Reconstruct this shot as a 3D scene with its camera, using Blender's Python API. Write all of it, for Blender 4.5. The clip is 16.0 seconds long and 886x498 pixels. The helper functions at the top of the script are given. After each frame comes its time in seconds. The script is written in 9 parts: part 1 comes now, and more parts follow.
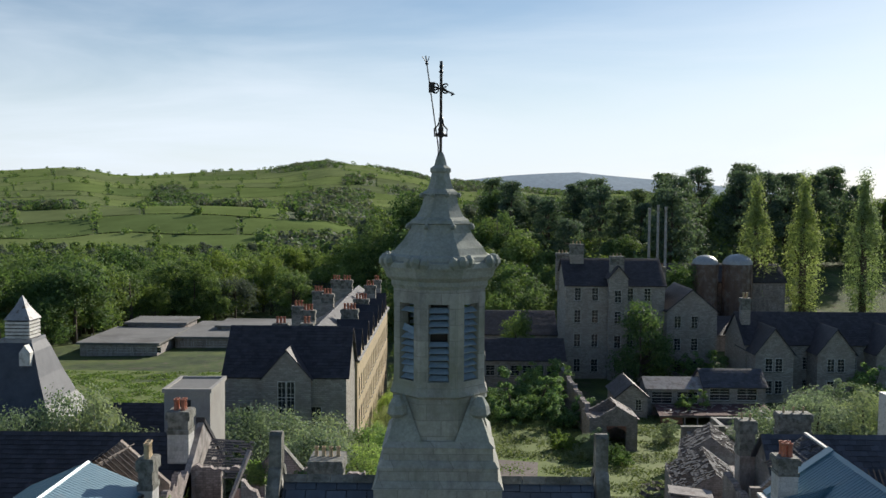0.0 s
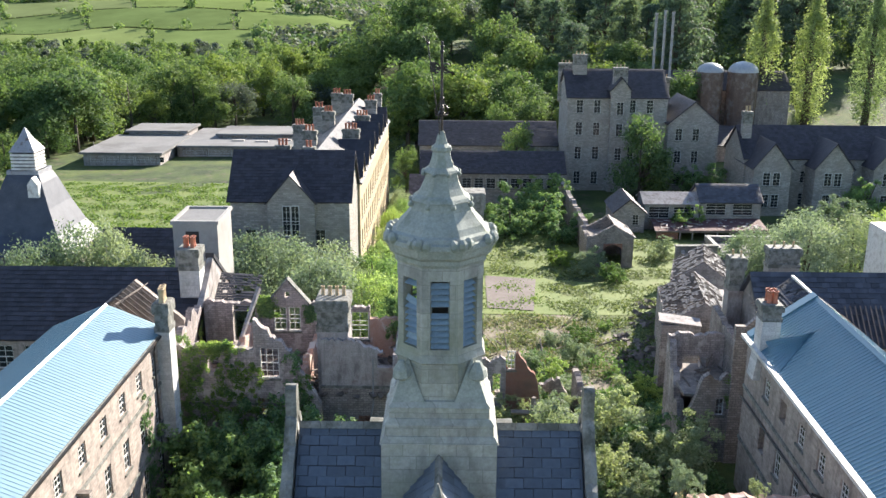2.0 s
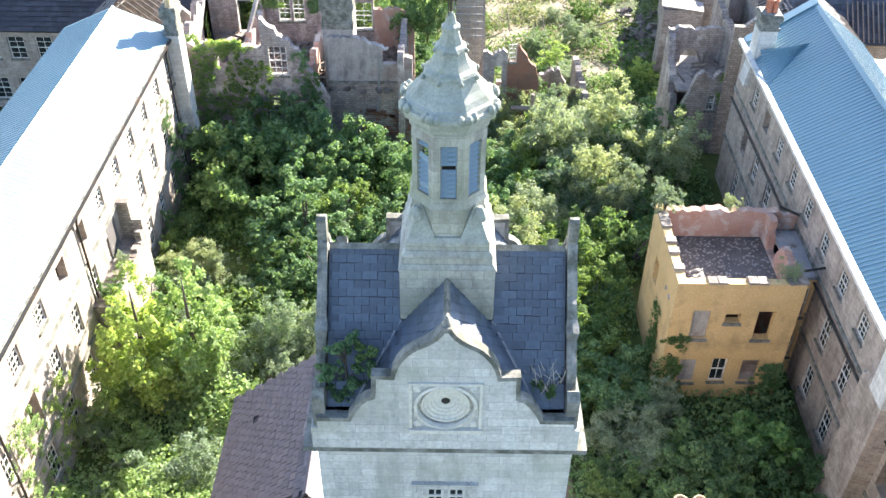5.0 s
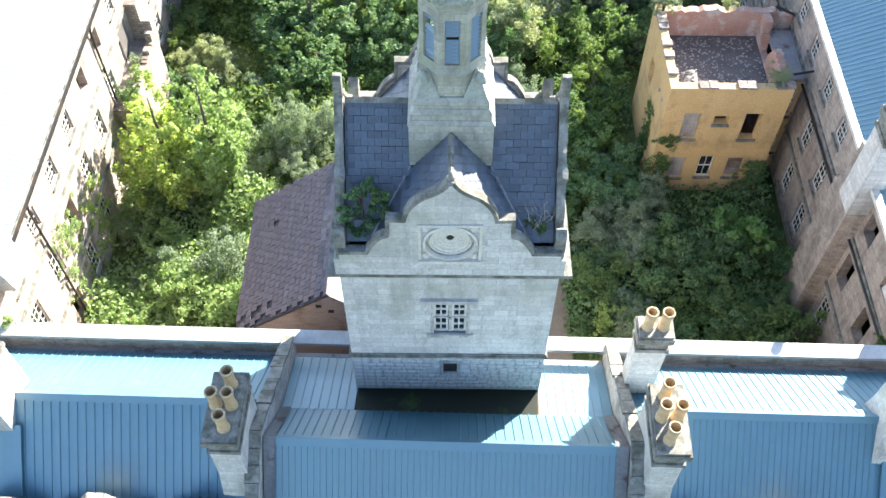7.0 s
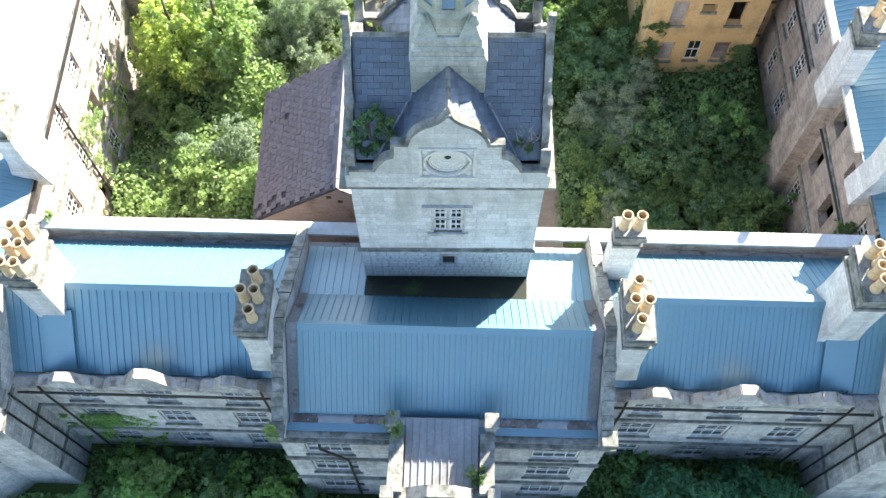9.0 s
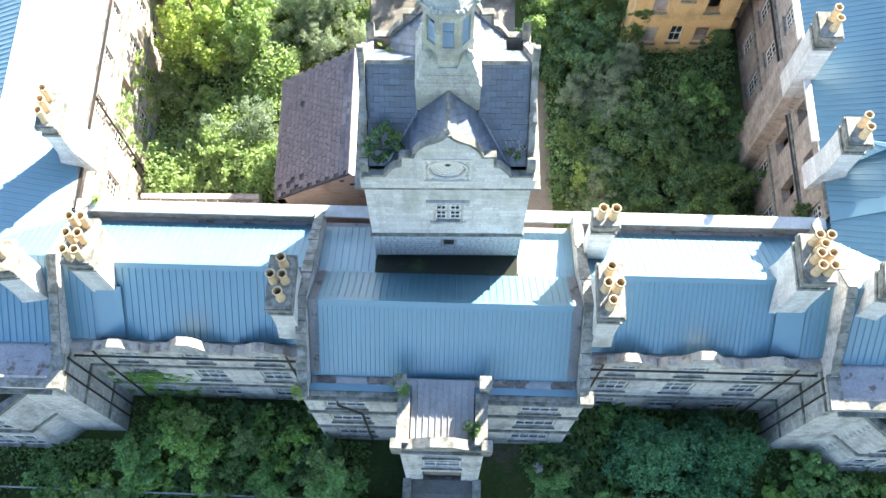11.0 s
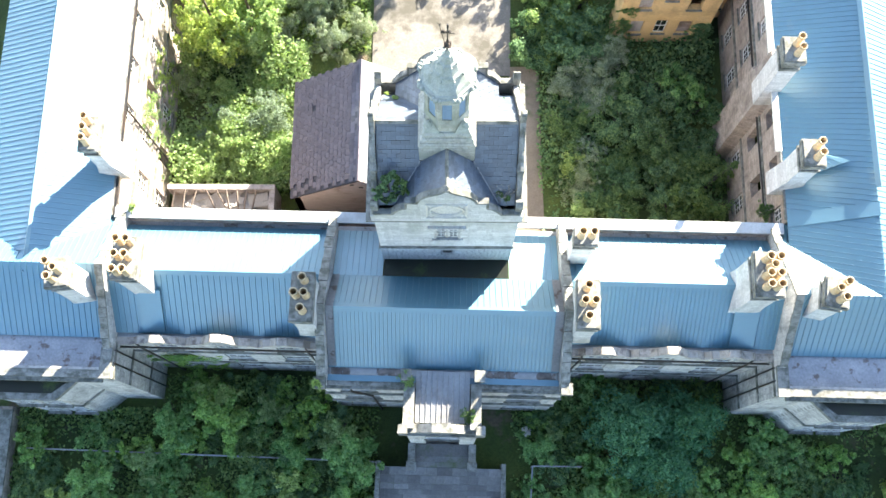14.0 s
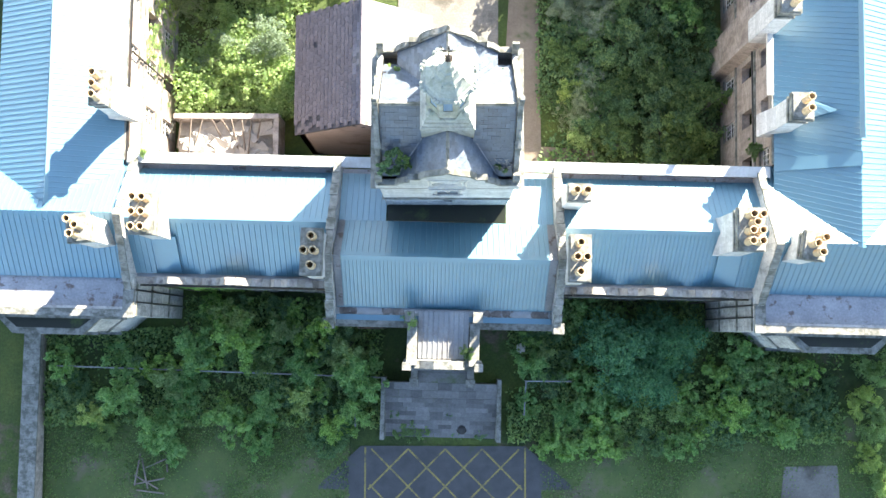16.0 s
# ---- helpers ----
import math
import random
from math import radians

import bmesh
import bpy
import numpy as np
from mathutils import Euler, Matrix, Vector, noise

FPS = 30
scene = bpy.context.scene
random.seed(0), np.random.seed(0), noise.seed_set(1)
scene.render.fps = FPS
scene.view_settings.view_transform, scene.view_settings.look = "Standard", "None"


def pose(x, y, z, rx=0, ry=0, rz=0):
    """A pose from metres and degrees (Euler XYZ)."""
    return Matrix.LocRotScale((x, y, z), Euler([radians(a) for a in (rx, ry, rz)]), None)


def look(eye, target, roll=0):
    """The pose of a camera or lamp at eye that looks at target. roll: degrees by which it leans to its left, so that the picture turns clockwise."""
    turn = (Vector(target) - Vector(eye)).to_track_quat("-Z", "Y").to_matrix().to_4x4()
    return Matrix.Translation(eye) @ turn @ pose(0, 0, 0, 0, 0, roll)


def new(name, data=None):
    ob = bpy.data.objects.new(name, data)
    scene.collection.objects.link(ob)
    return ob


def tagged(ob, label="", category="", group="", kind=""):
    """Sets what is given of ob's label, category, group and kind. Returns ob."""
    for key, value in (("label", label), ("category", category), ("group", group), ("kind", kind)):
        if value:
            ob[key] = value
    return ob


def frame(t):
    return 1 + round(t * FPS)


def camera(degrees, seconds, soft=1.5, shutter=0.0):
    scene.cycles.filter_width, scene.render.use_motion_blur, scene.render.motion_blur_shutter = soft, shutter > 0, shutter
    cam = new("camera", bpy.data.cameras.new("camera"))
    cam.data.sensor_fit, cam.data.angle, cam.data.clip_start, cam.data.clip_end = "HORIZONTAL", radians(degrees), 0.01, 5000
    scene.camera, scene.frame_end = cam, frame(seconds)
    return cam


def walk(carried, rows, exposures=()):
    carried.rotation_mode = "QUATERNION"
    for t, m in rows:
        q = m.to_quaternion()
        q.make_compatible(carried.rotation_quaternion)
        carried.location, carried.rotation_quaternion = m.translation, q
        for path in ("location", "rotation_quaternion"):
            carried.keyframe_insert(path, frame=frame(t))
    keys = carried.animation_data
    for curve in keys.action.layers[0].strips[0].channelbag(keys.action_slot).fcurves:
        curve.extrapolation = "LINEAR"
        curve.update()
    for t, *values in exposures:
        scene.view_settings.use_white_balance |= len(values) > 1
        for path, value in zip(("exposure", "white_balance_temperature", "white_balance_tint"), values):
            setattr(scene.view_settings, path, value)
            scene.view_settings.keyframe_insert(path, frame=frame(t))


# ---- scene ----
cam = camera(51.0, 16.0)

PATH = [
    (0, (0.185, -15.32, 29.688), (0.171, -13.323, 29.576), 0.4),
    (0.5, (0.184, -15.374, 30.601), (0.17, -13.383, 30.411), 0.4),
    (1, (0.19, -15.424, 31.491), (0.178, -13.446, 31.194), 0.3),
    (1.5, (0.188, -15.497, 32.416), (0.175, -13.542, 31.996), 0.4),
    (2, (0.169, -15.655, 33.353), (0.156, -13.731, 32.805), 0.4),
    (2.5, (0.117, -15.712, 34.303), (0.106, -13.831, 33.624), 0.5),
    (3, (0.083, -15.744, 35.227), (0.073, -13.914, 34.422), 0.5),
    (3.5, (0.055, -15.773, 36.135), (0.046, -14.0, 35.211), 0.6),
    (4.2, (0.032, -15.888, 37.493), (0.024, -14.207, 36.41), 0.7),
    (6.3, (-0.154, -16.23, 41.55), (-0.158, -14.901, 40.055), 0.4),
    (6.5, (-0.151, -16.24, 41.957), (-0.155, -14.954, 40.425), 0.4),
    (7, (-0.136, -16.358, 42.936), (-0.141, -15.174, 41.325), 0.3),
    (7.5, (-0.124, -16.396, 43.937), (-0.129, -15.31, 42.258), 0.2),
    (8, (-0.099, -16.408, 44.974), (-0.104, -15.406, 43.243), 0.2),
    (8.5, (-0.045, -16.425, 46.077), (-0.052, -15.486, 44.311), 0.0),
    (9, (-0.041, -16.39, 47.338), (-0.047, -15.499, 45.548), 0.0),
    (9.2, (-0.078, -16.421, 47.848), (-0.082, -15.545, 46.05), 0.2),
    (11.5, (0.004, -16.658, 54.671), (-0.005, -15.928, 52.809), -0.3),
    (13, (-0.141, -15.682, 58.383), (-0.142, -15.048, 56.486), 0.3),
    (14, (-0.007, -13.014, 60.526), (-0.014, -12.476, 58.6), -0.4),
    (15, (-0.301, -10.332, 62.516), (-0.297, -9.931, 60.557), 0.9),
    (16, (-0.169, -7.313, 64.263), (-0.17, -7.132, 62.271), -0.1),
]
EXPOSURES = [(0, 0.2, 6350, 9), (0.8, 0.25, 6300, 9), (1.5, 0.72, 6300, 11), (2.0, 1.6, 6350, 12), (2.5, 2.32, 6400, 12), (3.0, 2.5, 6400, 12), (4.2, 2.6, 6420, 12), (6.3, 2.55, 6450, 10), (8.0, 2.57, 6370, 10), (12.5, 2.9, 6550, 9), (16, 2.9, 6650, 9)]
walk(cam, [(t, look(eye, target, roll)) for t, eye, target, roll in PATH], EXPOSURES)

# ---- sky and sun ----
SUN_AZ, SUN_EL = radians(35.0), radians(26.0)
sun_dir = Vector((math.sin(SUN_AZ) * math.cos(SUN_EL), math.cos(SUN_AZ) * math.cos(SUN_EL), math.sin(SUN_EL)))
sun_data = bpy.data.lights.new("sun", "SUN")
sun_data.energy, sun_data.angle, sun_data.color = 5.0, radians(0.55), (1.0, 0.91, 0.77)
sun = new("sun", sun_data)
sun.matrix_world = look(sun_dir * 200, (0, 0, 0))

world = bpy.data.worlds.new("sky")
scene.world = world
world.use_nodes = True
wn, wl = world.node_tree.nodes, world.node_tree.links
sky = wn.new("ShaderNodeTexSky")
sky.sky_type, sky.sun_disc = "NISHITA", False
sky.sun_elevation, sky.sun_rotation = SUN_EL, SUN_AZ
sky.air_density, sky.dust_density, sky.ozone_density, sky.altitude = 1.0, 0.35, 2.2, 150
wco = wn.new("ShaderNodeTexCoord")
wmap = wn.new("ShaderNodeMapping")
wmap.inputs["Scale"].default_value = (1.2, 1.0, 7.0)
wl.new(wco.outputs["Generated"], wmap.inputs["Vector"])
cloud = wn.new("ShaderNodeTexNoise")
cloud.inputs["Scale"].default_value, cloud.inputs["Detail"].default_value, cloud.inputs["Roughness"].default_value = 1.7, 7, 0.56
cloud.inputs["Distortion"].default_value = 0.5
wl.new(wmap.outputs["Vector"], cloud.inputs["Vector"])
cramp = wn.new("ShaderNodeValToRGB")
cramp.color_ramp.elements[0].position, cramp.color_ramp.elements[1].position = 0.40, 0.70
wl.new(cloud.outputs["Fac"], cramp.inputs["Fac"])
cmix = wn.new("ShaderNodeMix")
cmix.data_type = "RGBA"
cmul = wn.new("ShaderNodeMath")
cmul.operation = "MULTIPLY"
cmul.inputs[1].default_value = 0.36
wl.new(cramp.outputs["Color"], cmul.inputs[0])
whigh = wn.new("ShaderNodeSeparateXYZ")
wl.new(wco.outputs["Generated"], whigh.inputs[0])
wlow = wn.new("ShaderNodeMapRange")
wlow.inputs["From Min"].default_value, wlow.inputs["From Max"].default_value = 0.0, 0.2
wlow.inputs["To Min"].default_value, wlow.inputs["To Max"].default_value = 0.8, 0.0
wl.new(whigh.outputs["Z"], wlow.inputs["Value"])
cadd = wn.new("ShaderNodeMath")
cadd.operation, cadd.use_clamp = "ADD", True
wl.new(cmul.outputs[0], cadd.inputs[0])
wl.new(wlow.outputs["Result"], cadd.inputs[1])
# the south sky is clear
wsep = wn.new("ShaderNodeSeparateXYZ")
wl.new(wco.outputs["Generated"], wsep.inputs[0])
wfade = wn.new("ShaderNodeMapRange")
wfade.inputs["From Min"].default_value, wfade.inputs["From Max"].default_value = -0.15, 0.45
wl.new(wsep.outputs["Y"], wfade.inputs["Value"])
cfade = wn.new("ShaderNodeMath")
cfade.operation = "MULTIPLY"
wl.new(cadd.outputs[0], cfade.inputs[0])
wl.new(wfade.outputs["Result"], cfade.inputs[1])
wl.new(cfade.outputs[0], cmix.inputs["Factor"])
wl.new(sky.outputs["Color"], cmix.inputs["A"])
cmix.inputs["B"].default_value = (9.8, 10.6, 11.6, 1)
background = wn["Background"]
background.inputs["Strength"].default_value = 0.078
wl.new(cmix.outputs["Result"], background.inputs["Color"])


# ---- materials ----
def material(name, rough=0.8, metal=0.0):
    m = bpy.data.materials.new(name)
    m.use_nodes = True
    b = m.node_tree.nodes["Principled BSDF"]
    b.inputs["Roughness"].default_value, b.inputs["Metallic"].default_value = rough, metal
    return m, m.node_tree.nodes, m.node_tree.links, b


def noise_node(n, l, scale, detail=5, rough=0.6, stretch=None):
    tex = n.new("ShaderNodeTexNoise")
    tex.inputs["Scale"].default_value, tex.inputs["Detail"].default_value, tex.inputs["Roughness"].default_value = scale, detail, rough
    co = n.new("ShaderNodeTexCoord")
    if stretch:
        mp = n.new("ShaderNodeMapping")
        mp.inputs["Scale"].default_value = stretch
        l.new(co.outputs["Object"], mp.inputs["Vector"])
        l.new(mp.outputs["Vector"], tex.inputs["Vector"])
    else:
        l.new(co.outputs["Object"], tex.inputs["Vector"])
    return tex


def ramp(n, l, source, stops):
    r = n.new("ShaderNodeValToRGB")
    e = r.color_ramp.elements
    while len(e) < len(stops):
        e.new(0.5)
    for k, (p, c) in enumerate(stops):
        e[k].position, e[k].color = p, (*c, 1)
    l.new(source, r.inputs["Fac"])
    return r


def mix(n, l, fac, a, b, mode="MIX"):
    m = n.new("ShaderNodeMix")
    m.data_type, m.blend_type = "RGBA", mode
    for key, v in (("Factor", fac), ("A", a), ("B", b)):
        if isinstance(v, (int, float)):
            m.inputs[key].default_value = v
        elif isinstance(v, tuple):
            m.inputs[key].default_value = (*v, 1)
        else:
            l.new(v, m.inputs[key])
    return m.outputs["Result"]


def bump(n, l, b, height, strength, dist=0.02):
    k = n.new("ShaderNodeBump")
    k.inputs["Strength"].default_value, k.inputs["Distance"].default_value = strength, dist
    l.new(height, k.inputs["Height"])
    l.new(k.outputs["Normal"], b.inputs["Normal"])


def mottled(name, c0, c1, stain=None, scale=1.5, fine=14.0, rough=0.85, strength=0.4, stretch=None, stain_at=(0.5, 0.68), stain_scale=0.5, pieces=0.0, islands=0.0):
    """A weathered surface: two tones, a finer grain, stains with a shape of their own, and relief."""
    m, n, l, b = material(name, rough)
    big = noise_node(n, l, scale, 6, 0.62, stretch)
    tone = ramp(n, l, big.outputs["Fac"], ((0.3, c0), (0.7, c1))).outputs["Color"]
    small = noise_node(n, l, fine, 4, 0.7)
    grain = ramp(n, l, small.outputs["Fac"], ((0.25, (0.72,) * 3), (0.75, (1.15,) * 3))).outputs["Color"]
    tone = mix(n, l, 1.0, tone, grain, "MULTIPLY")
    if stain:
        st = noise_node(n, l, stain_scale, 8, 0.68)
        f = ramp(n, l, st.outputs["Fac"], ((stain_at[0], (0, 0, 0)), (stain_at[1], (1, 1, 1)))).outputs["Color"]
        tone = mix(n, l, f, tone, stain)
    if pieces:
        info = n.new("ShaderNodeObjectInfo")
        r = ramp(n, l, info.outputs["Random"], ((0.0, (1 - pieces,) * 3), (1.0, (1 + pieces,) * 3))).outputs["Color"]
        tone = mix(n, l, 1.0, tone, r, "MULTIPLY")
    if islands:
        geo = n.new("ShaderNodeNewGeometry")
        r = ramp(n, l, geo.outputs["Random Per Island"], ((0.0, (1 - islands,) * 3), (1.0, (1 + islands,) * 3))).outputs["Color"]
        tone = mix(n, l, 1.0, tone, r, "MULTIPLY")
    l.new(tone, b.inputs["Base Color"])
    bump(n, l, b, small.outputs["Fac"], strength)
    return m


def masonry(name, c0, c1, mortar, bw, bh, stain, joint=0.012, rough=0.88, soot=0.0, warp=0.0, stain_at=(0.5, 0.66), stain_scale=0.35):
    """Coursed stone on upright walls: courses follow height, uprights follow the wall's length."""
    m, n, l, b = material(name, rough)
    co = n.new("ShaderNodeTexCoord")
    sep = n.new("ShaderNodeSeparateXYZ")
    l.new(co.outputs["Object"], sep.inputs[0])
    add = n.new("ShaderNodeMath")
    add.operation = "ADD"
    l.new(sep.outputs["X"], add.inputs[0])
    l.new(sep.outputs["Y"], add.inputs[1])
    com = n.new("ShaderNodeCombineXYZ")
    l.new(add.outputs[0], com.inputs["X"])
    l.new(sep.outputs["Z"], com.inputs["Y"])
    vec = com.outputs[0]
    if warp:
        wob = noise_node(n, l, 1.6, 3)
        sub = n.new("ShaderNodeVectorMath")
        sub.operation = "SCALE"
        sub.inputs["Scale"].default_value = warp
        l.new(wob.outputs["Color"], sub.inputs[0])
        vadd = n.new("ShaderNodeVectorMath")
        l.new(vec, vadd.inputs[0])
        l.new(sub.outputs[0], vadd.inputs[1])
        vec = vadd.outputs[0]
    br = n.new("ShaderNodeTexBrick")
    l.new(vec, br.inputs["Vector"])
    br.inputs["Color1"].default_value, br.inputs["Color2"].default_value = (*c0, 1), (*c1, 1)
    br.inputs["Mortar"].default_value = (*mortar, 1)
    br.inputs["Scale"].default_value, br.inputs["Mortar Size"].default_value = 1.0, joint
    br.inputs["Brick Width"].default_value, br.inputs["Row Height"].default_value = bw, bh
    br.inputs["Mortar Smooth"].default_value, br.inputs["Bias"].default_value = 0.3, 0.0
    small = noise_node(n, l, 9.0, 5, 0.7)
    grain = ramp(n, l, small.outputs["Fac"], ((0.25, (0.7,) * 3), (0.75, (1.18,) * 3))).outputs["Color"]
    tone = mix(n, l, 1.0, br.outputs["Color"], grain, "MULTIPLY")
    st = noise_node(n, l, stain_scale, 8, 0.7)
    f = ramp(n, l, st.outputs["Fac"], ((stain_at[0], (0, 0, 0)), (stain_at[1], (1, 1, 1)))).outputs["Color"]
    tone = mix(n, l, f, tone, stain)
    if soot:  # run-off streaks and soot, longer than wide
        so = noise_node(n, l, 1.3, 8, 0.72, (1, 1, 0.3))
        k = ramp(n, l, so.outputs["Fac"], ((0.47, (1, 1, 1)), (0.66, (1 - soot,) * 3))).outputs["Color"]
        tone = mix(n, l, 1.0, tone, k, "MULTIPLY")
    l.new(tone, b.inputs["Base Color"])
    bump(n, l, b, mix(n, l, 0.35, br.outputs["Fac"], small.outputs["Fac"]), 0.35, -0.03)
    return m


def leafy(name, c0, c1, glow=0.35):
    """Leaves: tone varies from leaf to leaf and from plant to plant; some light passes through."""
    m, n, l, b = material(name, 0.7)
    b.inputs["Specular IOR Level"].default_value = 0.25
    c0, c1 = ((r, g, u * 1.5 + 0.012) for r, g, u in (c0, c1))
    geo = n.new("ShaderNodeNewGeometry")
    info = n.new("ShaderNodeObjectInfo")
    tone = ramp(n, l, geo.outputs["Random Per Island"], ((0.0, c0), (1.0, c1))).outputs["Color"]
    var = ramp(n, l, info.outputs["Random"], ((0.0, (0.7, 0.78, 0.7)), (0.5, (1.0, 1.0, 1.0)), (1.0, (1.3, 1.18, 0.85)))).outputs["Color"]
    tone = mix(n, l, 1.0, tone, var, "MULTIPLY")
    l.new(tone, b.inputs["Base Color"])
    tr = n.new("ShaderNodeBsdfTranslucent")
    l.new(mix(n, l, 1.0, tone, (1.35, 1.4, 0.8), "MULTIPLY"), tr.inputs["Color"])
    ms = n.new("ShaderNodeMixShader")
    ms.inputs[0].default_value = glow
    l.new(b.outputs[0], ms.inputs[1])
    l.new(tr.outputs[0], ms.inputs[2])
    l.new(ms.outputs[0], n["Material Output"].inputs["Surface"])
    return m


ASHLAR = masonry("tower ashlar", (0.66, 0.65, 0.63), (0.51, 0.505, 0.49), (0.42, 0.415, 0.40), 0.75, 0.3, (0.40, 0.40, 0.35), 0.010, soot=0.3)
LICHEN_ROOF = mottled("lichen grown roof stone", (0.40, 0.42, 0.37), (0.28, 0.30, 0.26), (0.21, 0.235, 0.17), 3.0, 18, strength=0.7, stain_scale=1.8, stain_at=(0.52, 0.68))
LICHEN_STONE = masonry("lichened lantern stone", (0.46, 0.455, 0.40), (0.35, 0.35, 0.31), (0.28, 0.275, 0.24), 0.55, 0.3, (0.27, 0.285, 0.21), 0.008, soot=0.35)
PALE = masonry("dressed front stone", (0.62, 0.60, 0.57), (0.46, 0.445, 0.425), (0.32, 0.31, 0.295), 0.6, 0.26, (0.30, 0.29, 0.275), 0.012, soot=0.5)
RUBBLE = masonry("coursed rubble", (0.47, 0.395, 0.34), (0.30, 0.25, 0.22), (0.40, 0.35, 0.31), 0.42, 0.19, (0.24, 0.20, 0.175), 0.018, warp=0.10, soot=0.45)
RUIN = masonry("ruined wall stone", (0.43, 0.375, 0.34), (0.27, 0.235, 0.215), (0.20, 0.175, 0.16), 0.38, 0.18, (0.20, 0.165, 0.14), 0.022, warp=0.16, stain_at=(0.50, 0.64), soot=0.4)
GREYSTONE = masonry("grey far stone", (0.44, 0.41, 0.365), (0.27, 0.25, 0.225), (0.20, 0.19, 0.17), 0.5, 0.22, (0.26, 0.235, 0.21), 0.014, warp=0.1)
BUFF = masonry("buff sunlit stone", (0.55, 0.44, 0.27), (0.45, 0.36, 0.23), (0.40, 0.34, 0.25), 0.5, 0.22, (0.33, 0.25, 0.16), 0.014, warp=0.06)
BRICK = masonry("red brick", (0.30, 0.12, 0.07), (0.22, 0.09, 0.06), (0.30, 0.24, 0.20), 0.23, 0.075, (0.14, 0.10, 0.08), 0.010)
COPING = mottled("lichened coping stone", (0.31, 0.305, 0.28), (0.18, 0.18, 0.162), (0.095, 0.097, 0.08), 3.0, 18, strength=0.6, stain_scale=2.0, stain_at=(0.44, 0.6))
RENDERED = mottled("ochre render", (0.58, 0.385, 0.17), (0.68, 0.48, 0.245), (0.33, 0.24, 0.12), 0.5, 10, strength=0.25, stain_at=(0.5, 0.7), stain_scale=0.6)
PLASTER = mottled("pink inner plaster", (0.44, 0.25, 0.19), (0.50, 0.37, 0.31), (0.52, 0.48, 0.45), 0.9, 9, strength=0.3, stain_at=(0.52, 0.6), stain_scale=0.8)
PATCHY = masonry("ruined wall with plaster remains", (0.45, 0.385, 0.36), (0.29, 0.25, 0.235), (0.24, 0.21, 0.20), 0.38, 0.17, (0.50, 0.45, 0.425), 0.02, warp=0.16, stain_at=(0.52, 0.6), stain_scale=0.5, soot=0.4)
OLD_RENDER = masonry("old grey pink render", (0.42, 0.385, 0.37), (0.36, 0.33, 0.315), (0.30, 0.27, 0.26), 0.6, 0.3, (0.27, 0.215, 0.20), 0.006, warp=0.1, stain_at=(0.54, 0.62), soot=0.5)
PINK_SLAB = mottled("pinkish broken concrete", (0.125, 0.10, 0.09), (0.18, 0.15, 0.138), (0.10, 0.11, 0.05), 0.5, 8, strength=0.3, stain_at=(0.56, 0.68), stain_scale=0.25)
BOARDS = mottled("bleached weathered boards", (0.28, 0.235, 0.225), (0.36, 0.315, 0.30), (0.12, 0.08, 0.06), 1.5, 12, strength=0.3, stretch=(1, 1, 5))
CONCRETE = mottled("weathered concrete", (0.31, 0.30, 0.285), (0.40, 0.385, 0.36), (0.28, 0.26, 0.24), 0.4, 12, strength=0.25)
YARD = mottled("stained yard concrete", (0.145, 0.135, 0.12), (0.215, 0.20, 0.178), (0.075, 0.07, 0.055), 0.5, 8, strength=0.3, stain_at=(0.5, 0.62), stain_scale=0.3)
FELT = mottled("grey roofing felt", (0.17, 0.17, 0.17), (0.24, 0.235, 0.23), (0.11, 0.105, 0.10), 0.15, 6, strength=0.2, stain_scale=0.08)
PAVING = mottled("mossy paving", (0.15, 0.148, 0.145), (0.23, 0.222, 0.215), (0.09, 0.115, 0.055), 1.2, 10, strength=0.4, stain_scale=0.9, pieces=0.35)
# Lighter than the tower stone: the skylight in the recess is put into its colour.
SKYLIT_STONE = mottled("moulded stone with skylight in its tone", (0.60, 0.57, 0.51), (0.70, 0.67, 0.60), (0.40, 0.38, 0.30), 2.0, 14, strength=0.3, stain_at=(0.58, 0.7), stain_scale=1.6)
DIRT = mottled("trodden bare earth", (0.17, 0.135, 0.10), (0.25, 0.205, 0.155), (0.07, 0.09, 0.03), 0.6, 8, strength=0.6, stain_at=(0.56, 0.68), stain_scale=0.5)
ASPHALT = mottled("worn asphalt", (0.055, 0.056, 0.06), (0.09, 0.09, 0.095), (0.05, 0.07, 0.03), 1.0, 30, strength=0.4, stain_at=(0.6, 0.75))
EDGE_STONE = mottled("weathered parapet stone", (0.46, 0.415, 0.36), (0.33, 0.295, 0.26), (0.15, 0.125, 0.11), 2.4, 16, strength=0.6, stain_scale=1.6, stain_at=(0.5, 0.64))
RUSTY = mottled("dark rusted red sheet", (0.085, 0.035, 0.036), (0.13, 0.06, 0.055), (0.24, 0.21, 0.20), 0.9, 9, rough=0.8, strength=0.4, stain_at=(0.58, 0.66), stain_scale=1.0)
DARK_SLATE = mottled("dark torn roof slate", (0.018, 0.021, 0.033), (0.045, 0.05, 0.07), (0.11, 0.108, 0.11), 1.6, 18, rough=0.8, strength=0.4, stain_at=(0.6, 0.72), islands=0.6)
LEAD = mottled("lead sheet", (0.24, 0.25, 0.27), (0.36, 0.36, 0.38), (0.13, 0.10, 0.09), 0.9, 8, rough=0.5, strength=0.15, stain_at=(0.56, 0.62), stain_scale=1.3)
SLATE = mottled("blue slate", (0.052, 0.068, 0.098), (0.098, 0.122, 0.155), (0.16, 0.165, 0.15), 2.2, 22, rough=0.42, strength=0.3, stain_at=(0.66, 0.8), stain_scale=1.4, pieces=0.24, islands=0.28)
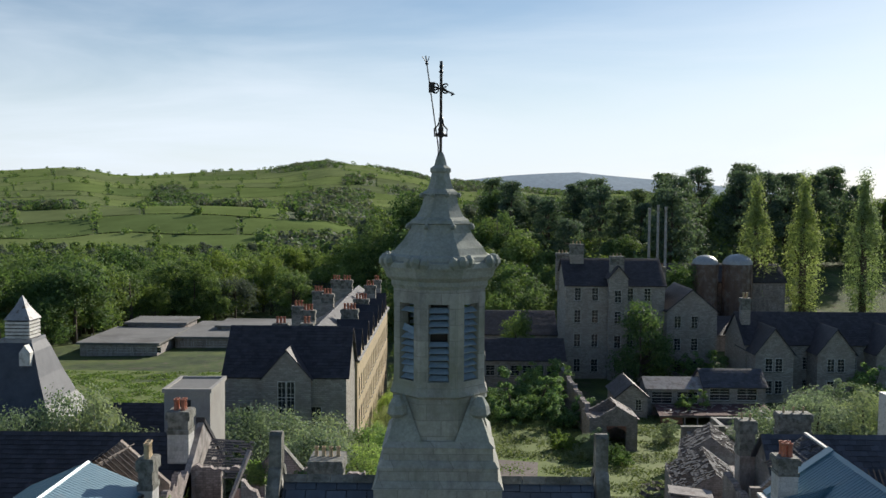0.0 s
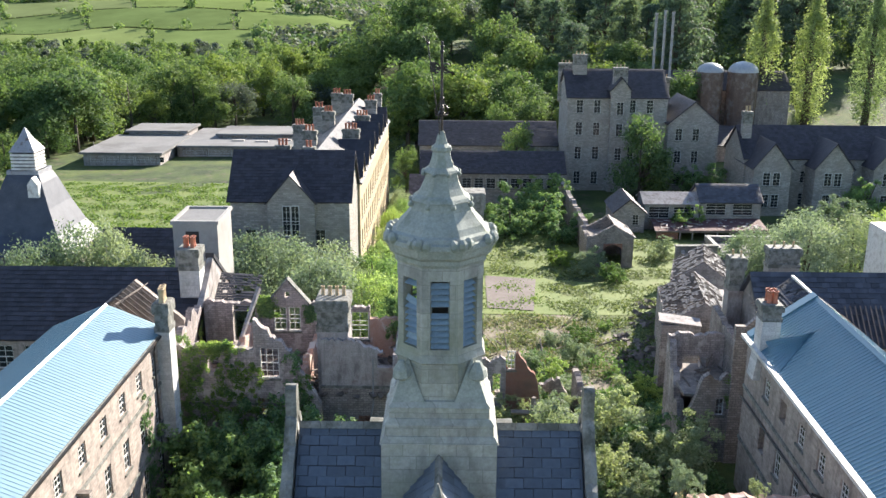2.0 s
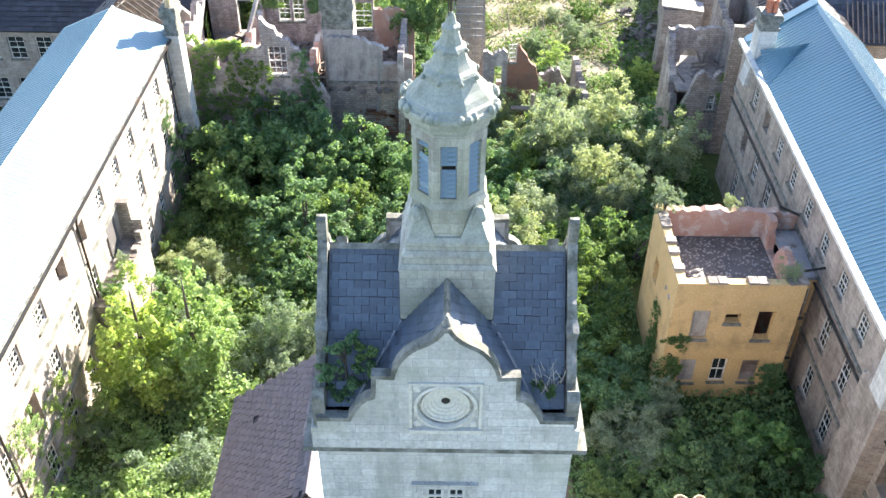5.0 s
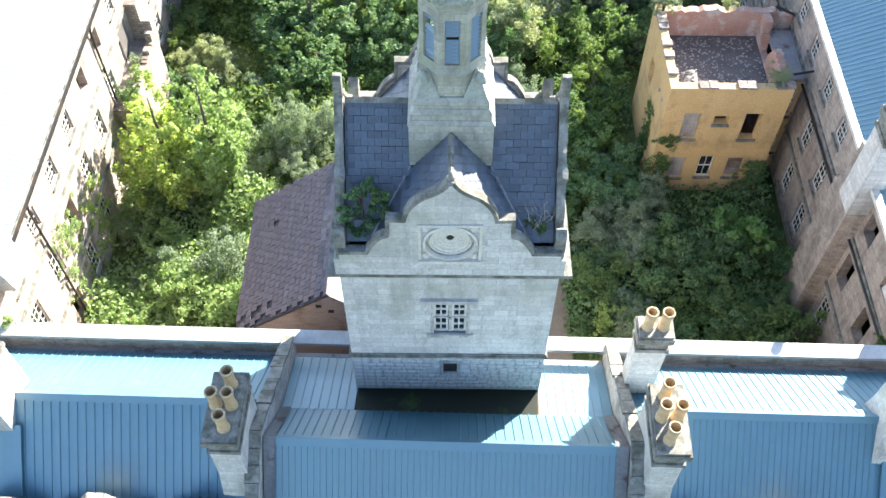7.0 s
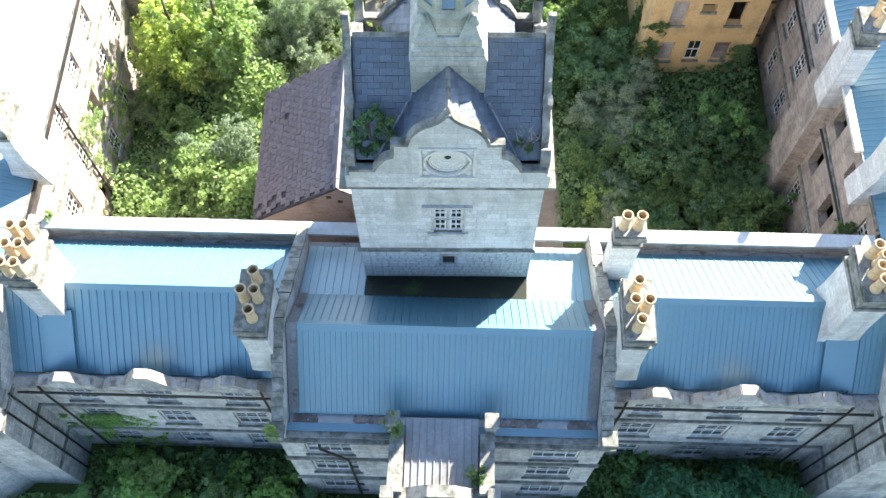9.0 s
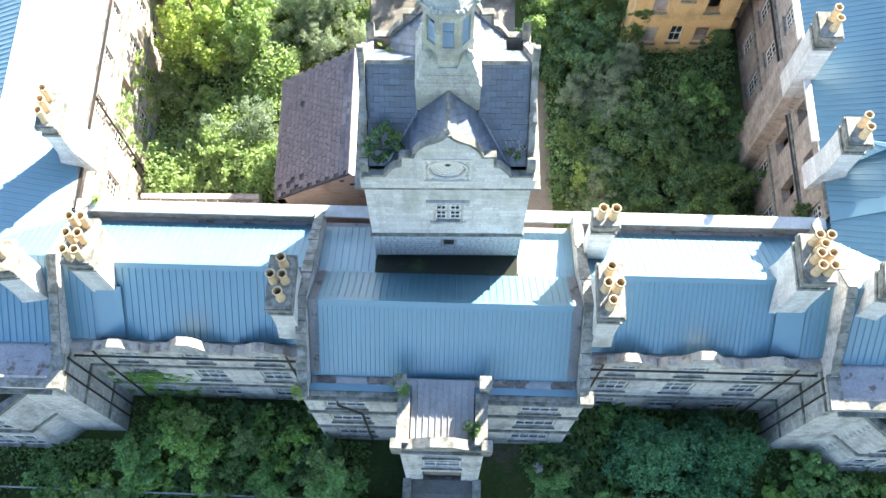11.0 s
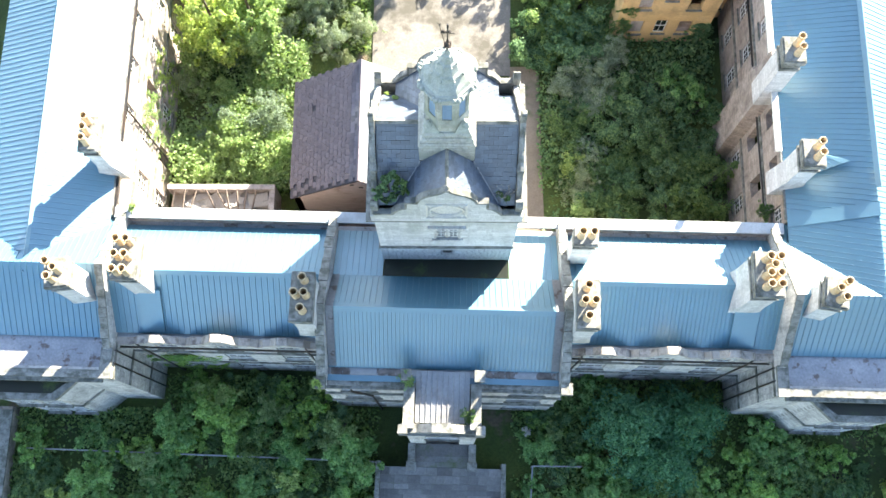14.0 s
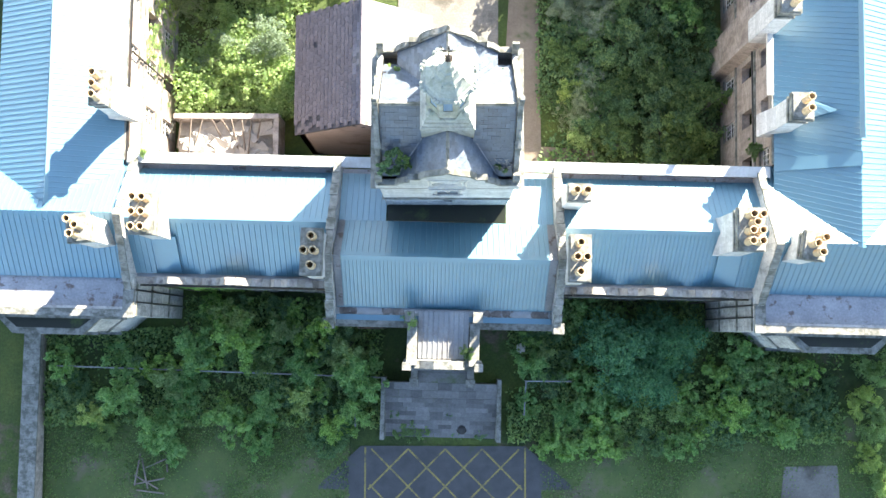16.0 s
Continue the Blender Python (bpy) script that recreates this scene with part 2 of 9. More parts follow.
SLATE.node_tree.nodes["Principled BSDF"].inputs["Specular IOR Level"].default_value = 0.9
CAPPING = mottled("pale weathered sheet capping", (0.40, 0.42, 0.43), (0.50, 0.515, 0.52), (0.30, 0.29, 0.28), 0.6, 8, rough=0.45, strength=0.1)
OLD_SLATE = mottled("old range slate", (0.024, 0.024, 0.032), (0.052, 0.049, 0.06), (0.10, 0.09, 0.085), 1.0, 16, rough=0.6, strength=0.35, stain_at=(0.62, 0.8), islands=0.35)
RANGE_SLATE = mottled("worn blue range slate", (0.032, 0.038, 0.056), (0.066, 0.074, 0.096), (0.12, 0.12, 0.11), 1.0, 16, rough=0.55, strength=0.35, stain_at=(0.62, 0.8), islands=0.4)
PURPLE = mottled("purple annex slate", (0.095, 0.082, 0.098), (0.14, 0.122, 0.138), (0.17, 0.15, 0.145), 1.4, 16, rough=0.6, strength=0.3, islands=0.4)
PURPLE_PIECE = mottled("purple annex slate piece", (0.08, 0.069, 0.083), (0.115, 0.10, 0.114), (0.17, 0.15, 0.145), 1.4, 16, rough=0.6, strength=0.3, pieces=0.17)
POT = mottled("buff clay pot", (0.50, 0.36, 0.20), (0.62, 0.48, 0.30), (0.22, 0.17, 0.12), 3.0, 12, rough=0.7, stain_scale=2.4)
RED_POT = mottled("red clay pot", (0.42, 0.14, 0.08), (0.50, 0.20, 0.12), (0.18, 0.10, 0.08), 3.0, 12, rough=0.7, stain_scale=2.4)
# Also colours the black plates and cores that stand in for unlit interiors.
IRON_AND_SHADE = mottled("black iron", (0.012, 0.012, 0.013), (0.03, 0.028, 0.026), (0.06, 0.035, 0.02), 3.0, 20, rough=0.5, strength=0.15)
STEEL = mottled("grey steel", (0.22, 0.23, 0.24), (0.32, 0.33, 0.34), (0.15, 0.13, 0.12), 0.8, 10, rough=0.4, strength=0.1)
WHITE = mottled("flaked white paint", (0.62, 0.61, 0.57), (0.74, 0.73, 0.70), (0.36, 0.33, 0.29), 2.5, 16, rough=0.6, strength=0.2, stain_scale=2.2)
TIMBER = mottled("grey weathered timber", (0.16, 0.13, 0.11), (0.26, 0.22, 0.19), (0.09, 0.07, 0.06), 2.0, 18, rough=0.85, stretch=(1, 1, 6))
LOUVRE = mottled("blue grey painted louvre", (0.20, 0.29, 0.36), (0.30, 0.39, 0.46), (0.14, 0.16, 0.17), 2.0, 12, rough=0.6)
# Near-black base with green patches where the noise runs high.
MOSSY = mottled("near-black mossy surface", (0.004, 0.006, 0.003), (0.010, 0.016, 0.005), (0.045, 0.075, 0.012), 0.5, 6, rough=0.45, strength=0.2, stain_at=(0.6, 0.72))
DECK_AND_SHADE = mottled("tarred roof deck and unlit doorway", (0.085, 0.08, 0.082), (0.15, 0.14, 0.135), (0.34, 0.31, 0.28), 1.1, 10, rough=0.6, strength=0.3, stain_at=(0.63, 0.7), stain_scale=1.5)
BARK = mottled("bark", (0.07, 0.055, 0.04), (0.12, 0.10, 0.08), None, 3.0, 14, strength=0.6)
DEBRIS = mottled("roof debris", (0.14, 0.12, 0.11), (0.30, 0.26, 0.23), (0.07, 0.06, 0.055), 2.2, 12, strength=0.5, pieces=0.3)
TWIG = mottled("bleached dead twigs", (0.42, 0.38, 0.33), (0.55, 0.50, 0.44), None, 3.0, 14, strength=0.3)
RUST = mottled("rusted dark tank", (0.10, 0.07, 0.055), (0.17, 0.12, 0.09), (0.22, 0.2, 0.19), 0.5, 6, rough=0.6)
DOME = mottled("dull zinc dome", (0.30, 0.33, 0.36), (0.40, 0.43, 0.46), None, 0.8, 6, rough=0.35)


def sheet_metal():
    m, n, l, b = material("blue grey coated sheet", 0.5, 0.22)
    b.inputs["Specular IOR Level"].default_value = 0.9
    b.inputs["Coat Weight"].default_value, b.inputs["Coat Roughness"].default_value = 1.0, 0.5
    b.inputs["Coat IOR"].default_value = 1.72
    big = noise_node(n, l, 0.22, 6, 0.65)
    tone = ramp(n, l, big.outputs["Fac"], ((0.3, (0.038, 0.148, 0.215)), (0.7, (0.054, 0.178, 0.25)))).outputs["Color"]
    streak = noise_node(n, l, 2.0, 6, 0.7)
    f = ramp(n, l, streak.outputs["Fac"], ((0.3, (0.90,) * 3), (0.7, (1.06,) * 3))).outputs["Color"]
    tone = mix(n, l, 1.0, tone, f, "MULTIPLY")
    dirt = noise_node(n, l, 0.6, 8, 0.72)
    g = ramp(n, l, dirt.outputs["Fac"], ((0.60, (0, 0, 0)), (0.78, (0.55,) * 3))).outputs["Color"]
    l.new(mix(n, l, g, tone, (0.20, 0.21, 0.20)), b.inputs["Base Color"])
    r = ramp(n, l, streak.outputs["Fac"], ((0.3, (0.48,) * 3), (0.7, (0.58,) * 3))).outputs["Color"]
    l.new(r, b.inputs["Roughness"])
    return m


METAL = sheet_metal()


def glass():
    m, n, l, b = material("dusty window glass", 0.12)
    d = noise_node(n, l, 2.5, 4)
    l.new(ramp(n, l, d.outputs["Fac"], ((0.35, (0.012, 0.014, 0.016)), (0.75, (0.05, 0.055, 0.06)))).outputs["Color"], b.inputs["Base Color"])
    return m


GLASS = glass()
LEAF_MID = leafy("green shrub leaves", (0.07, 0.135, 0.028), (0.20, 0.29, 0.07), 0.45)
LEAF_DARK = leafy("dark shrub leaves", (0.075, 0.15, 0.045), (0.225, 0.335, 0.10), 0.42)
LEAF_BRIGHT = leafy("fresh maple leaves", (0.175, 0.275, 0.065), (0.355, 0.45, 0.14), 0.48)
LEAF_FRESH = leafy("fresh green sapling leaves", (0.12, 0.25, 0.05), (0.30, 0.46, 0.12), 0.45)
LEAF_GREY = leafy("grey green willow leaves", (0.18, 0.235, 0.105), (0.31, 0.37, 0.19), 0.4)
LEAF_WOOD = leafy("woodland leaves", (0.07, 0.12, 0.032), (0.175, 0.25, 0.065), 0.42)
LEAF_LAWN = leafy("bright lawn grass blades", (0.13, 0.205, 0.03), (0.23, 0.31, 0.06), 0.35)
LEAF_SPRING = leafy("young woodland leaves", (0.10, 0.16, 0.035), (0.19, 0.26, 0.06), 0.4)
LEAF_GRASS = leafy("rank grass blades", (0.175, 0.18, 0.075), (0.31, 0.30, 0.145), 0.35)
LEAF_YARD = leafy("thin yard grass blades", (0.15, 0.19, 0.05), (0.27, 0.29, 0.10), 0.35)
LEAF_PINE = leafy("pine needles", (0.065, 0.105, 0.055), (0.14, 0.195, 0.09), 0.45)
LEAF_POPLAR = leafy("poplar leaves", (0.16, 0.22, 0.07), (0.29, 0.36, 0.125), 0.48)
LEAF_BUD = leafy("half open grey brown buds", (0.085, 0.11, 0.058), (0.15, 0.172, 0.095), 0.35)


def terrain_material():
    m, n, l, b = material("rough ground", 0.95)
    a = noise_node(n, l, 0.12, 8, 0.65)
    tone = ramp(n, l, a.outputs["Fac"], ((0.36, (0.030, 0.052, 0.014)), (0.5, (0.065, 0.10, 0.022)), (0.64, (0.11, 0.14, 0.03)))).outputs["Color"]
    e = noise_node(n, l, 0.35, 7, 0.7)
    f = ramp(n, l, e.outputs["Fac"], ((0.56, (0, 0, 0)), (0.66, (1, 1, 1)))).outputs["Color"]
    tone = mix(n, l, f, tone, (0.13, 0.105, 0.07))
    g = noise_node(n, l, 6.0, 5, 0.75)
    tone = mix(n, l, 1.0, tone, ramp(n, l, g.outputs["Fac"], ((0.25, (0.55,) * 3), (0.75, (1.3,) * 3))).outputs["Color"], "MULTIPLY")
    l.new(tone, b.inputs["Base Color"])
    bump(n, l, b, g.outputs["Fac"], 0.8, 0.15)
    return m


LEAF_LAUREL = leafy("glossy laurel leaves", (0.06, 0.17, 0.055), (0.15, 0.31, 0.10), 0.35)
GROUND = terrain_material()


def island_green(name, tones, scale=0.02):
    m, n, l, b = material(name, 0.95)
    geo = n.new("ShaderNodeNewGeometry")
    tone = ramp(n, l, geo.outputs["Random Per Island"], tuple((k / (len(tones) - 1), c) for k, c in enumerate(tones))).outputs["Color"]
    a = noise_node(n, l, scale, 8, 0.7)
    tone = mix(n, l, 1.0, tone, ramp(n, l, a.outputs["Fac"], ((0.3, (0.75,) * 3), (0.7, (1.2,) * 3))).outputs["Color"], "MULTIPLY")
    l.new(tone, b.inputs["Base Color"])
    return m


PASTURE = island_green("pasture grass", ((0.12, 0.165, 0.062), (0.155, 0.205, 0.07), (0.19, 0.235, 0.09), (0.135, 0.165, 0.08)))
PASTURE.node_tree.nodes["Principled BSDF"].inputs["Specular IOR Level"].default_value = 0.0
RUBBLE_GROUND = mottled("rubble and dry grass", (0.15, 0.125, 0.085), (0.24, 0.20, 0.145), (0.10, 0.125, 0.03), 0.5, 6, strength=0.9, stain_at=(0.46, 0.56), stain_scale=0.22)
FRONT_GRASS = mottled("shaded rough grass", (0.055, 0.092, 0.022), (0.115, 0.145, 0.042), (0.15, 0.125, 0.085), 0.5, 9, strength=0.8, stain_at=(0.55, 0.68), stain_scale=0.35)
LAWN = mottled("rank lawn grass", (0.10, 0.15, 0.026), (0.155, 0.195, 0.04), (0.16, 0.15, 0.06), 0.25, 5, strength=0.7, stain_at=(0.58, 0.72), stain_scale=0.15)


# ---- mesh helpers ----
class Mesh:
    """A growing list of vertices and faces."""

    def __init__(self):
        self.v, self.f = [], []

    def add(self, verts, faces, m=None):
        k = len(self.v)
        self.v += [tuple(m @ Vector(p)) for p in verts] if m is not None else [tuple(p) for p in verts]
        self.f += [tuple(i + k for i in f) for f in faces]
        return self

    def box(self, x0, x1, y0, y1, z0, z1, m=None):
        v = [(x, y, z) for z in (z0, z1) for y in (y0, y1) for x in (x0, x1)]
        return self.add(v, ((0, 2, 3, 1), (4, 5, 7, 6), (0, 1, 5, 4), (2, 6, 7, 3), (0, 4, 6, 2), (1, 3, 7, 5)), m)

    def prism(self, outline, a0, a1, axis="y", m=None):
        """An outline (counter-clockwise in the plane's own two axes) drawn out along an axis."""
        put = {"x": lambda p, a: (a, p[0], p[1]), "y": lambda p, a: (p[0], a, p[1]), "z": lambda p, a: (p[0], p[1], a)}[axis]
        n = len(outline)
        v = [put(p, a0) for p in outline] + [put(p, a1) for p in outline]
        f = [tuple(range(n)), tuple(range(2 * n - 1, n - 1, -1))] + [(i, i + n, (i + 1) % n + n, (i + 1) % n) for i in range(n)]
        return self.add(v, f, m)

    def lathe(self, rings, sides=16, m=None, turn=0.0, cap=True):
        """rings: (radius, z) from below."""
        v = [(r * math.cos(turn + 2 * math.pi * k / sides), r * math.sin(turn + 2 * math.pi * k / sides), z) for r, z in rings for k in range(sides)]
        f = [(j * sides + k, j * sides + (k + 1) % sides, (j + 1) * sides + (k + 1) % sides, (j + 1) * sides + k) for j in range(len(rings) - 1) for k in range(sides)]
        if cap:
            f += [tuple(range(sides - 1, -1, -1)), tuple((len(rings) - 1) * sides + k for k in range(sides))]
        return self.add(v, f, m)

    def tube(self, path, r, sides=6):
        path = [Vector(p) for p in path]
        radii = r if isinstance(r, (list, tuple)) else [r] * len(path)
        k0, v, f = 0, [], []
        for i, p in enumerate(path):
            d = (path[min(i + 1, len(path) - 1)] - path[max(i - 1, 0)]).normalized()
            s = d.cross(Vector((0.31, 0.17, 0.93)) if abs(d.z) < 0.9 else Vector((1, 0.2, 0))).normalized()
            u = d.cross(s)
            v += [p + (s * math.cos(2 * math.pi * k / sides) + u * math.sin(2 * math.pi * k / sides)) * radii[i] for k in range(sides)]
        for i in range(len(path) - 1):
            f += [(i * sides + k, i * sides + (k + 1) % sides, (i + 1) * sides + (k + 1) % sides, (i + 1) * sides + k) for k in range(sides)]
        f += [tuple(range(sides - 1, -1, -1)), tuple((len(path) - 1) * sides + k for k in range(sides))]
        return self.add(v, f)

    def data(self, name, mat, smooth=False, weld=False):
        d = bpy.data.meshes.new(name)
        d.from_pydata(self.v, [], self.f)
        d.materials.append(mat)
        if smooth:
            d.shade_smooth()
        bm = bmesh.new()
        bm.from_mesh(d)
        bmesh.ops.recalc_face_normals(bm, faces=bm.faces)
        if weld:
            bmesh.ops.remove_doubles(bm, verts=bm.verts, dist=0.0005)
        bm.to_mesh(d)
        bm.free()
        d.update()
        return d


def thing(name, label, category, m=None, group="", kind=""):
    """A thing's Empty at its base."""
    ob = new(name)
    if m is not None:
        ob.matrix_world = m
    return tagged(ob, label, category, group, kind)


def part(name, mesh, mat, parent, label="", smooth=False, kind=""):
    data = mesh.data(name, mat, smooth) if isinstance(mesh, Mesh) else mesh
    ob = new(name, data)
    ob.parent = parent
    return tagged(ob, label, kind=kind)


def piece(name, data, parent, m):
    ob = new(name, data)
    ob.parent = parent
    ob.matrix_basis = m
    return ob


def wall_mesh(length, height, thick, holes=(), top=None, step=0.0):
    """A wall along x from its outer face y = 0 inwards, with real openings (x0, x1, z0, z1). top: height at x, for broken wall heads."""
    w = Mesh()
    cuts = sorted({0.0, length, *(x for h in holes for x in h[:2] if 0 < x < length), *(np.arange(step, length, step).tolist() if step else ())})
    for x0, x1 in zip(cuts, cuts[1:]):
        if x1 - x0 < 1e-4:
            continue
        c = (x0 + x1) / 2
        ha, hb = (top(x0 + 1e-3), top(x1 - 1e-3)) if top else (height, height)
        h = min(ha, hb)
        z = 0.0
        for a, b in sorted((q[2], q[3]) for q in holes if q[0] < c < q[1]):
            if min(a, h) > z:
                w.box(x0, x1, 0, thick, z, min(a, h))
            z = max(z, b)
        if z < h:
            w.box(x0, x1, 0, thick, z, h)
            k = len(w.v)
            for i, hh in ((4, ha), (5, hb), (6, ha), (7, hb)):  # the head slants from end to end
                w.v[k - 8 + i] = (*w.v[k - 8 + i][:2], hh)
    return w


WINDOWS = {}


def window(parent, m, w, h, cols=2, rows=3, frame_mat=None, sill=True, bare=False):
    """A sash window set in an opening w by h whose lower left corner is at m, with the pane 0.14 m behind the wall's face."""
    key = (round(w, 2), round(h, 2), cols, rows, bare)
    if key not in WINDOWS:
        f, g = Mesh(), Mesh()
        t = 0.07
        for a, b, c, d in ((0, w, 0, t), (0, w, h - t, h), (0, t, t, h - t), (w - t, w, t, h - t)):
            f.box(a, b, 0.10, 0.18, c, d)
        f.box(t, w - t, 0.09, 0.17, h * 0.5 - 0.035, h * 0.5 + 0.035)
        for k in range(1, cols):
            x = w * k / cols
            f.box(x - 0.022, x + 0.022, 0.115, 0.16, t, h - t)
        for k in range(1, rows):
            z = h * k / rows
            if abs(z - h / 2) > 0.05:
                f.box(t, w - t, 0.115, 0.16, z - 0.018, z + 0.018)
        g.box(t, w - t, 0.135, 0.145, t, h - t)
        s = Mesh().box(-0.1, w + 0.1, -0.09, 0.12, -0.13, -0.005)
        WINDOWS[key] = (f.data("window_frame", WHITE), g.data("pane", GLASS), s.data("window_sill", COPING))
    f, g, s = WINDOWS[key]
    ob = piece("window", f, parent, m)
    if not bare:
        pane = new("pane", g)
        pane.parent = ob
    if sill:
        sl = new("window_sill", s)
        sl.parent = ob
    return ob


def place(x, y, z, deg=0.0):
    return pose(x, y, z, 0, 0, deg)


def wall(parent, mat, origin, deg, length, height, thick=0.5, holes=(), name="wall", glaze=0, cols=2, rows=3, top=None, step=0.0, label="", gaps=()):
    """A wall part with its windows. origin: the outer lower left corner seen from outside; deg: turn of its length about z.
    glaze: every opening gets a sash but those whose number is in gaps."""
    m = place(*origin, deg)
    if top and step:  # stones are missing here and there along a broken head
        line, top = top, lambda x: line(x) + 0.24 * noise.noise(Vector((x * 5.7 + origin[0], origin[1], 1.7))) + 0.12 * noise.noise(Vector((x * 17.3, origin[1], 4.1)))
    ob = part(name, wall_mesh(length, height, thick, holes, top, step).data(name, mat, weld=True), mat, parent, label)
    ob.matrix_basis = m
    if glaze:
        for k, (a, b, c, d) in enumerate(holes):
            if k not in gaps:
                window(parent, m @ place(a, 0, c), b - a, d - c, cols, rows, bare=glaze == 2)
    return ob


def ribbed(corners, pitch=0.31, rib=0.038, thick=0.1):
    """A standing-seam sheet over a four-cornered slope, one folded skin: eave left, eave right, ridge right, ridge left."""
    a, b, c, d = (Vector(p) for p in corners)
    n = (b - a).cross(d - a).normalized()
    if n.z < 0:
        n = -n
    wide_at = max((b - a).length, (c - d).length)
    count = max(2, int(wide_at / pitch))
    prof = [(0.0, 0.0)]
    for k in range(1, count):
        t, w = k / count, 1 / wide_at
        prof += [(t - 0.024 * w, 0.0), (t - 0.014 * w, rib), (t + 0.014 * w, rib), (t + 0.024 * w, 0.0)]
    prof.append((1.0, 0.0))
    v = [a.lerp(b, t) + n * h for t, h in prof] + [d.lerp(c, t) + n * h for t, h in prof]
    m = len(prof)
    f = [(k, k + 1, m + k + 1, m + k) for k in range(m - 1)]
    base = len(v)
    v += [a - n * thick, b - n * thick, c - n * thick, d - n * thick]
    f += [(base + 3, base + 2, base + 1, base), tuple([base, base + 1] + list(range(m - 1, -1, -1))), tuple([base + 2, base + 3] + list(range(m, 2 * m))), (base + 1, base + 2, 2 * m - 1, m - 1), (base + 3, base, 0, m)]
    return Mesh().add(v, f)


def slope(corners, thick=0.12):
    """A plain slope of a roof, thickness below."""
    a, b, c, d = (Vector(p) for p in corners)
    n = (b - a).cross(d - a).normalized()
    if n.z < 0:
        n = -n
    v = [a, b, c, d] + [p - n * thick for p in (a, b, c, d)]
    return Mesh().add(v, ((0, 1, 2, 3), (7, 6, 5, 4), (0, 4, 5, 1), (1, 5, 6, 2), (2, 6, 7, 3), (3, 7, 4, 0)))


def slated(corners, cw=0.4, ch=0.25, gaps=0.0, seed=1, skip=None, thick=0.02, lap=0.97):
    """Courses of slates over a slope, one mesh: gaps between courses stand in for edge shade, and each sits a little
    unevenly.
    """
    rnd = random.Random(seed)
    a, b, c, d = (Vector(p) for p in corners)
    n = (b - a).cross(d - a).normalized()
    if n.z < 0:
        n = -n
    rows = max(1, int(((d - a).length + (c - b).length) / 2 / ch))
    s = Mesh()
    for r in range(rows):
        t0, t1 = r / rows, min(1.0, (r + lap) / rows)
        l0, r0, l1, r1 = a.lerp(d, t0), b.lerp(c, t0), a.lerp(d, t1), b.lerp(c, t1)
        w = (r0 - l0).length
        cols = max(1, int(w / cw))
        for k in range(-1, cols + 1):
            u0, u1 = (k + (r % 2) / 2) / cols, (k + 1 + (r % 2) / 2) / cols
            u0, u1 = max(0, u0), min(1, u1)
            if u1 - u0 < 0.02 / max(w, 0.1) or rnd.random() < gaps or (skip and skip((u0 + u1) / 2, t0)):
                continue
            g = 0.009 / max(w, 0.1)
            lift, drop = n * (0.038 + rnd.random() * 0.016), (l0 - l1).normalized() * rnd.uniform(-0.01, 0.02)
            p = [l0.lerp(r0, u0 + g) + lift + drop, l0.lerp(r0, u1 - g) + lift + drop, l1.lerp(r1, u1 - g) + n * 0.006, l1.lerp(r1, u0 + g) + n * 0.006]
            q = [x - n * thick for x in p]
            s.add(p + q, ((0, 1, 2, 3), (0, 4, 5, 1), (1, 5, 6, 2), (3, 7, 4, 0)))
    return s


# ---- chimneys ----
def pot_data(mat, key={}):
    if mat.name not in key:
        p = Mesh()
        r = [(0.21, 0), (0.21, 0.08), (0.18, 0.14), (0.165, 0.75), (0.205, 0.80), (0.22, 0.92), (0.20, 0.96), (0.168, 0.96), (0.15, 0.85), (0.145, 0.02)]
        p.lathe(r, 14, cap=False)
        p.add([(0.145 * math.cos(a), 0.145 * math.sin(a), 0.03) for a in np.linspace(0, 2 * math.pi, 14, endpoint=False)], (tuple(range(14)),))
        key[mat.name] = p.data("pot", mat, True)
    return key[mat.name]


def chimney(x, y, z0, z1, sx, sy, pots, deg=0.0, stone=None, pot_mat=None, label="", group="chimney stacks", size=1.0, shoulder=0.0):
    """A masonry stack with plinth, neck and corbelled cap; pots at places on the cap."""
    c = thing("chimney_stack", label or "weathered stone chimney stack with buff clay pots", "chimney", place(x, y, z0, deg), group)
    h = z1 - z0
    body = Mesh()
    body.box(-sx / 2, sx / 2, -sy / 2, sy / 2, 0, h * 0.80)
    if shoulder:
        body.prism(((-sx / 2, 0), (-sx / 2 - shoulder, 0), (-sx / 2, h * 0.45)), -sy / 2 + 0.02, sy / 2 - 0.02, "y")
        body.prism(((sx / 2, 0), (sx / 2 + shoulder, 0), (sx / 2, h * 0.45)), -sy / 2 + 0.02, sy / 2 - 0.02, "y")
    part("shaft", body, stone or ASHLAR, c)
    cap = Mesh()
    cap.box(-sx / 2 - 0.05, sx / 2 + 0.05, -sy / 2 - 0.05, sy / 2 + 0.05, h * 0.80, h * 0.84)
    cap.box(-sx / 2 + 0.02, sx / 2 - 0.02, -sy / 2 + 0.02, sy / 2 - 0.02, h * 0.84, h * 0.93)
    cap.box(-sx / 2 - 0.10, sx / 2 + 0.10, -sy / 2 - 0.10, sy / 2 + 0.10, h * 0.93, h)
    cap.box(-sx / 2 - 0.04, sx / 2 + 0.04, -sy / 2 - 0.04, sy / 2 + 0.04, h, h + 0.08)
    part("cap", cap, COPING, c, "lichened moulded stone cap")
    for px, py in pots:
        piece("pot", pot_data(pot_mat or POT), c, Matrix.Translation((px, py, h + 0.07)) @ Matrix.Diagonal((size, size, size, 1)))
    return c


# ---- the clock tower ----
TC = 2.76  # the tower's middle, front to back


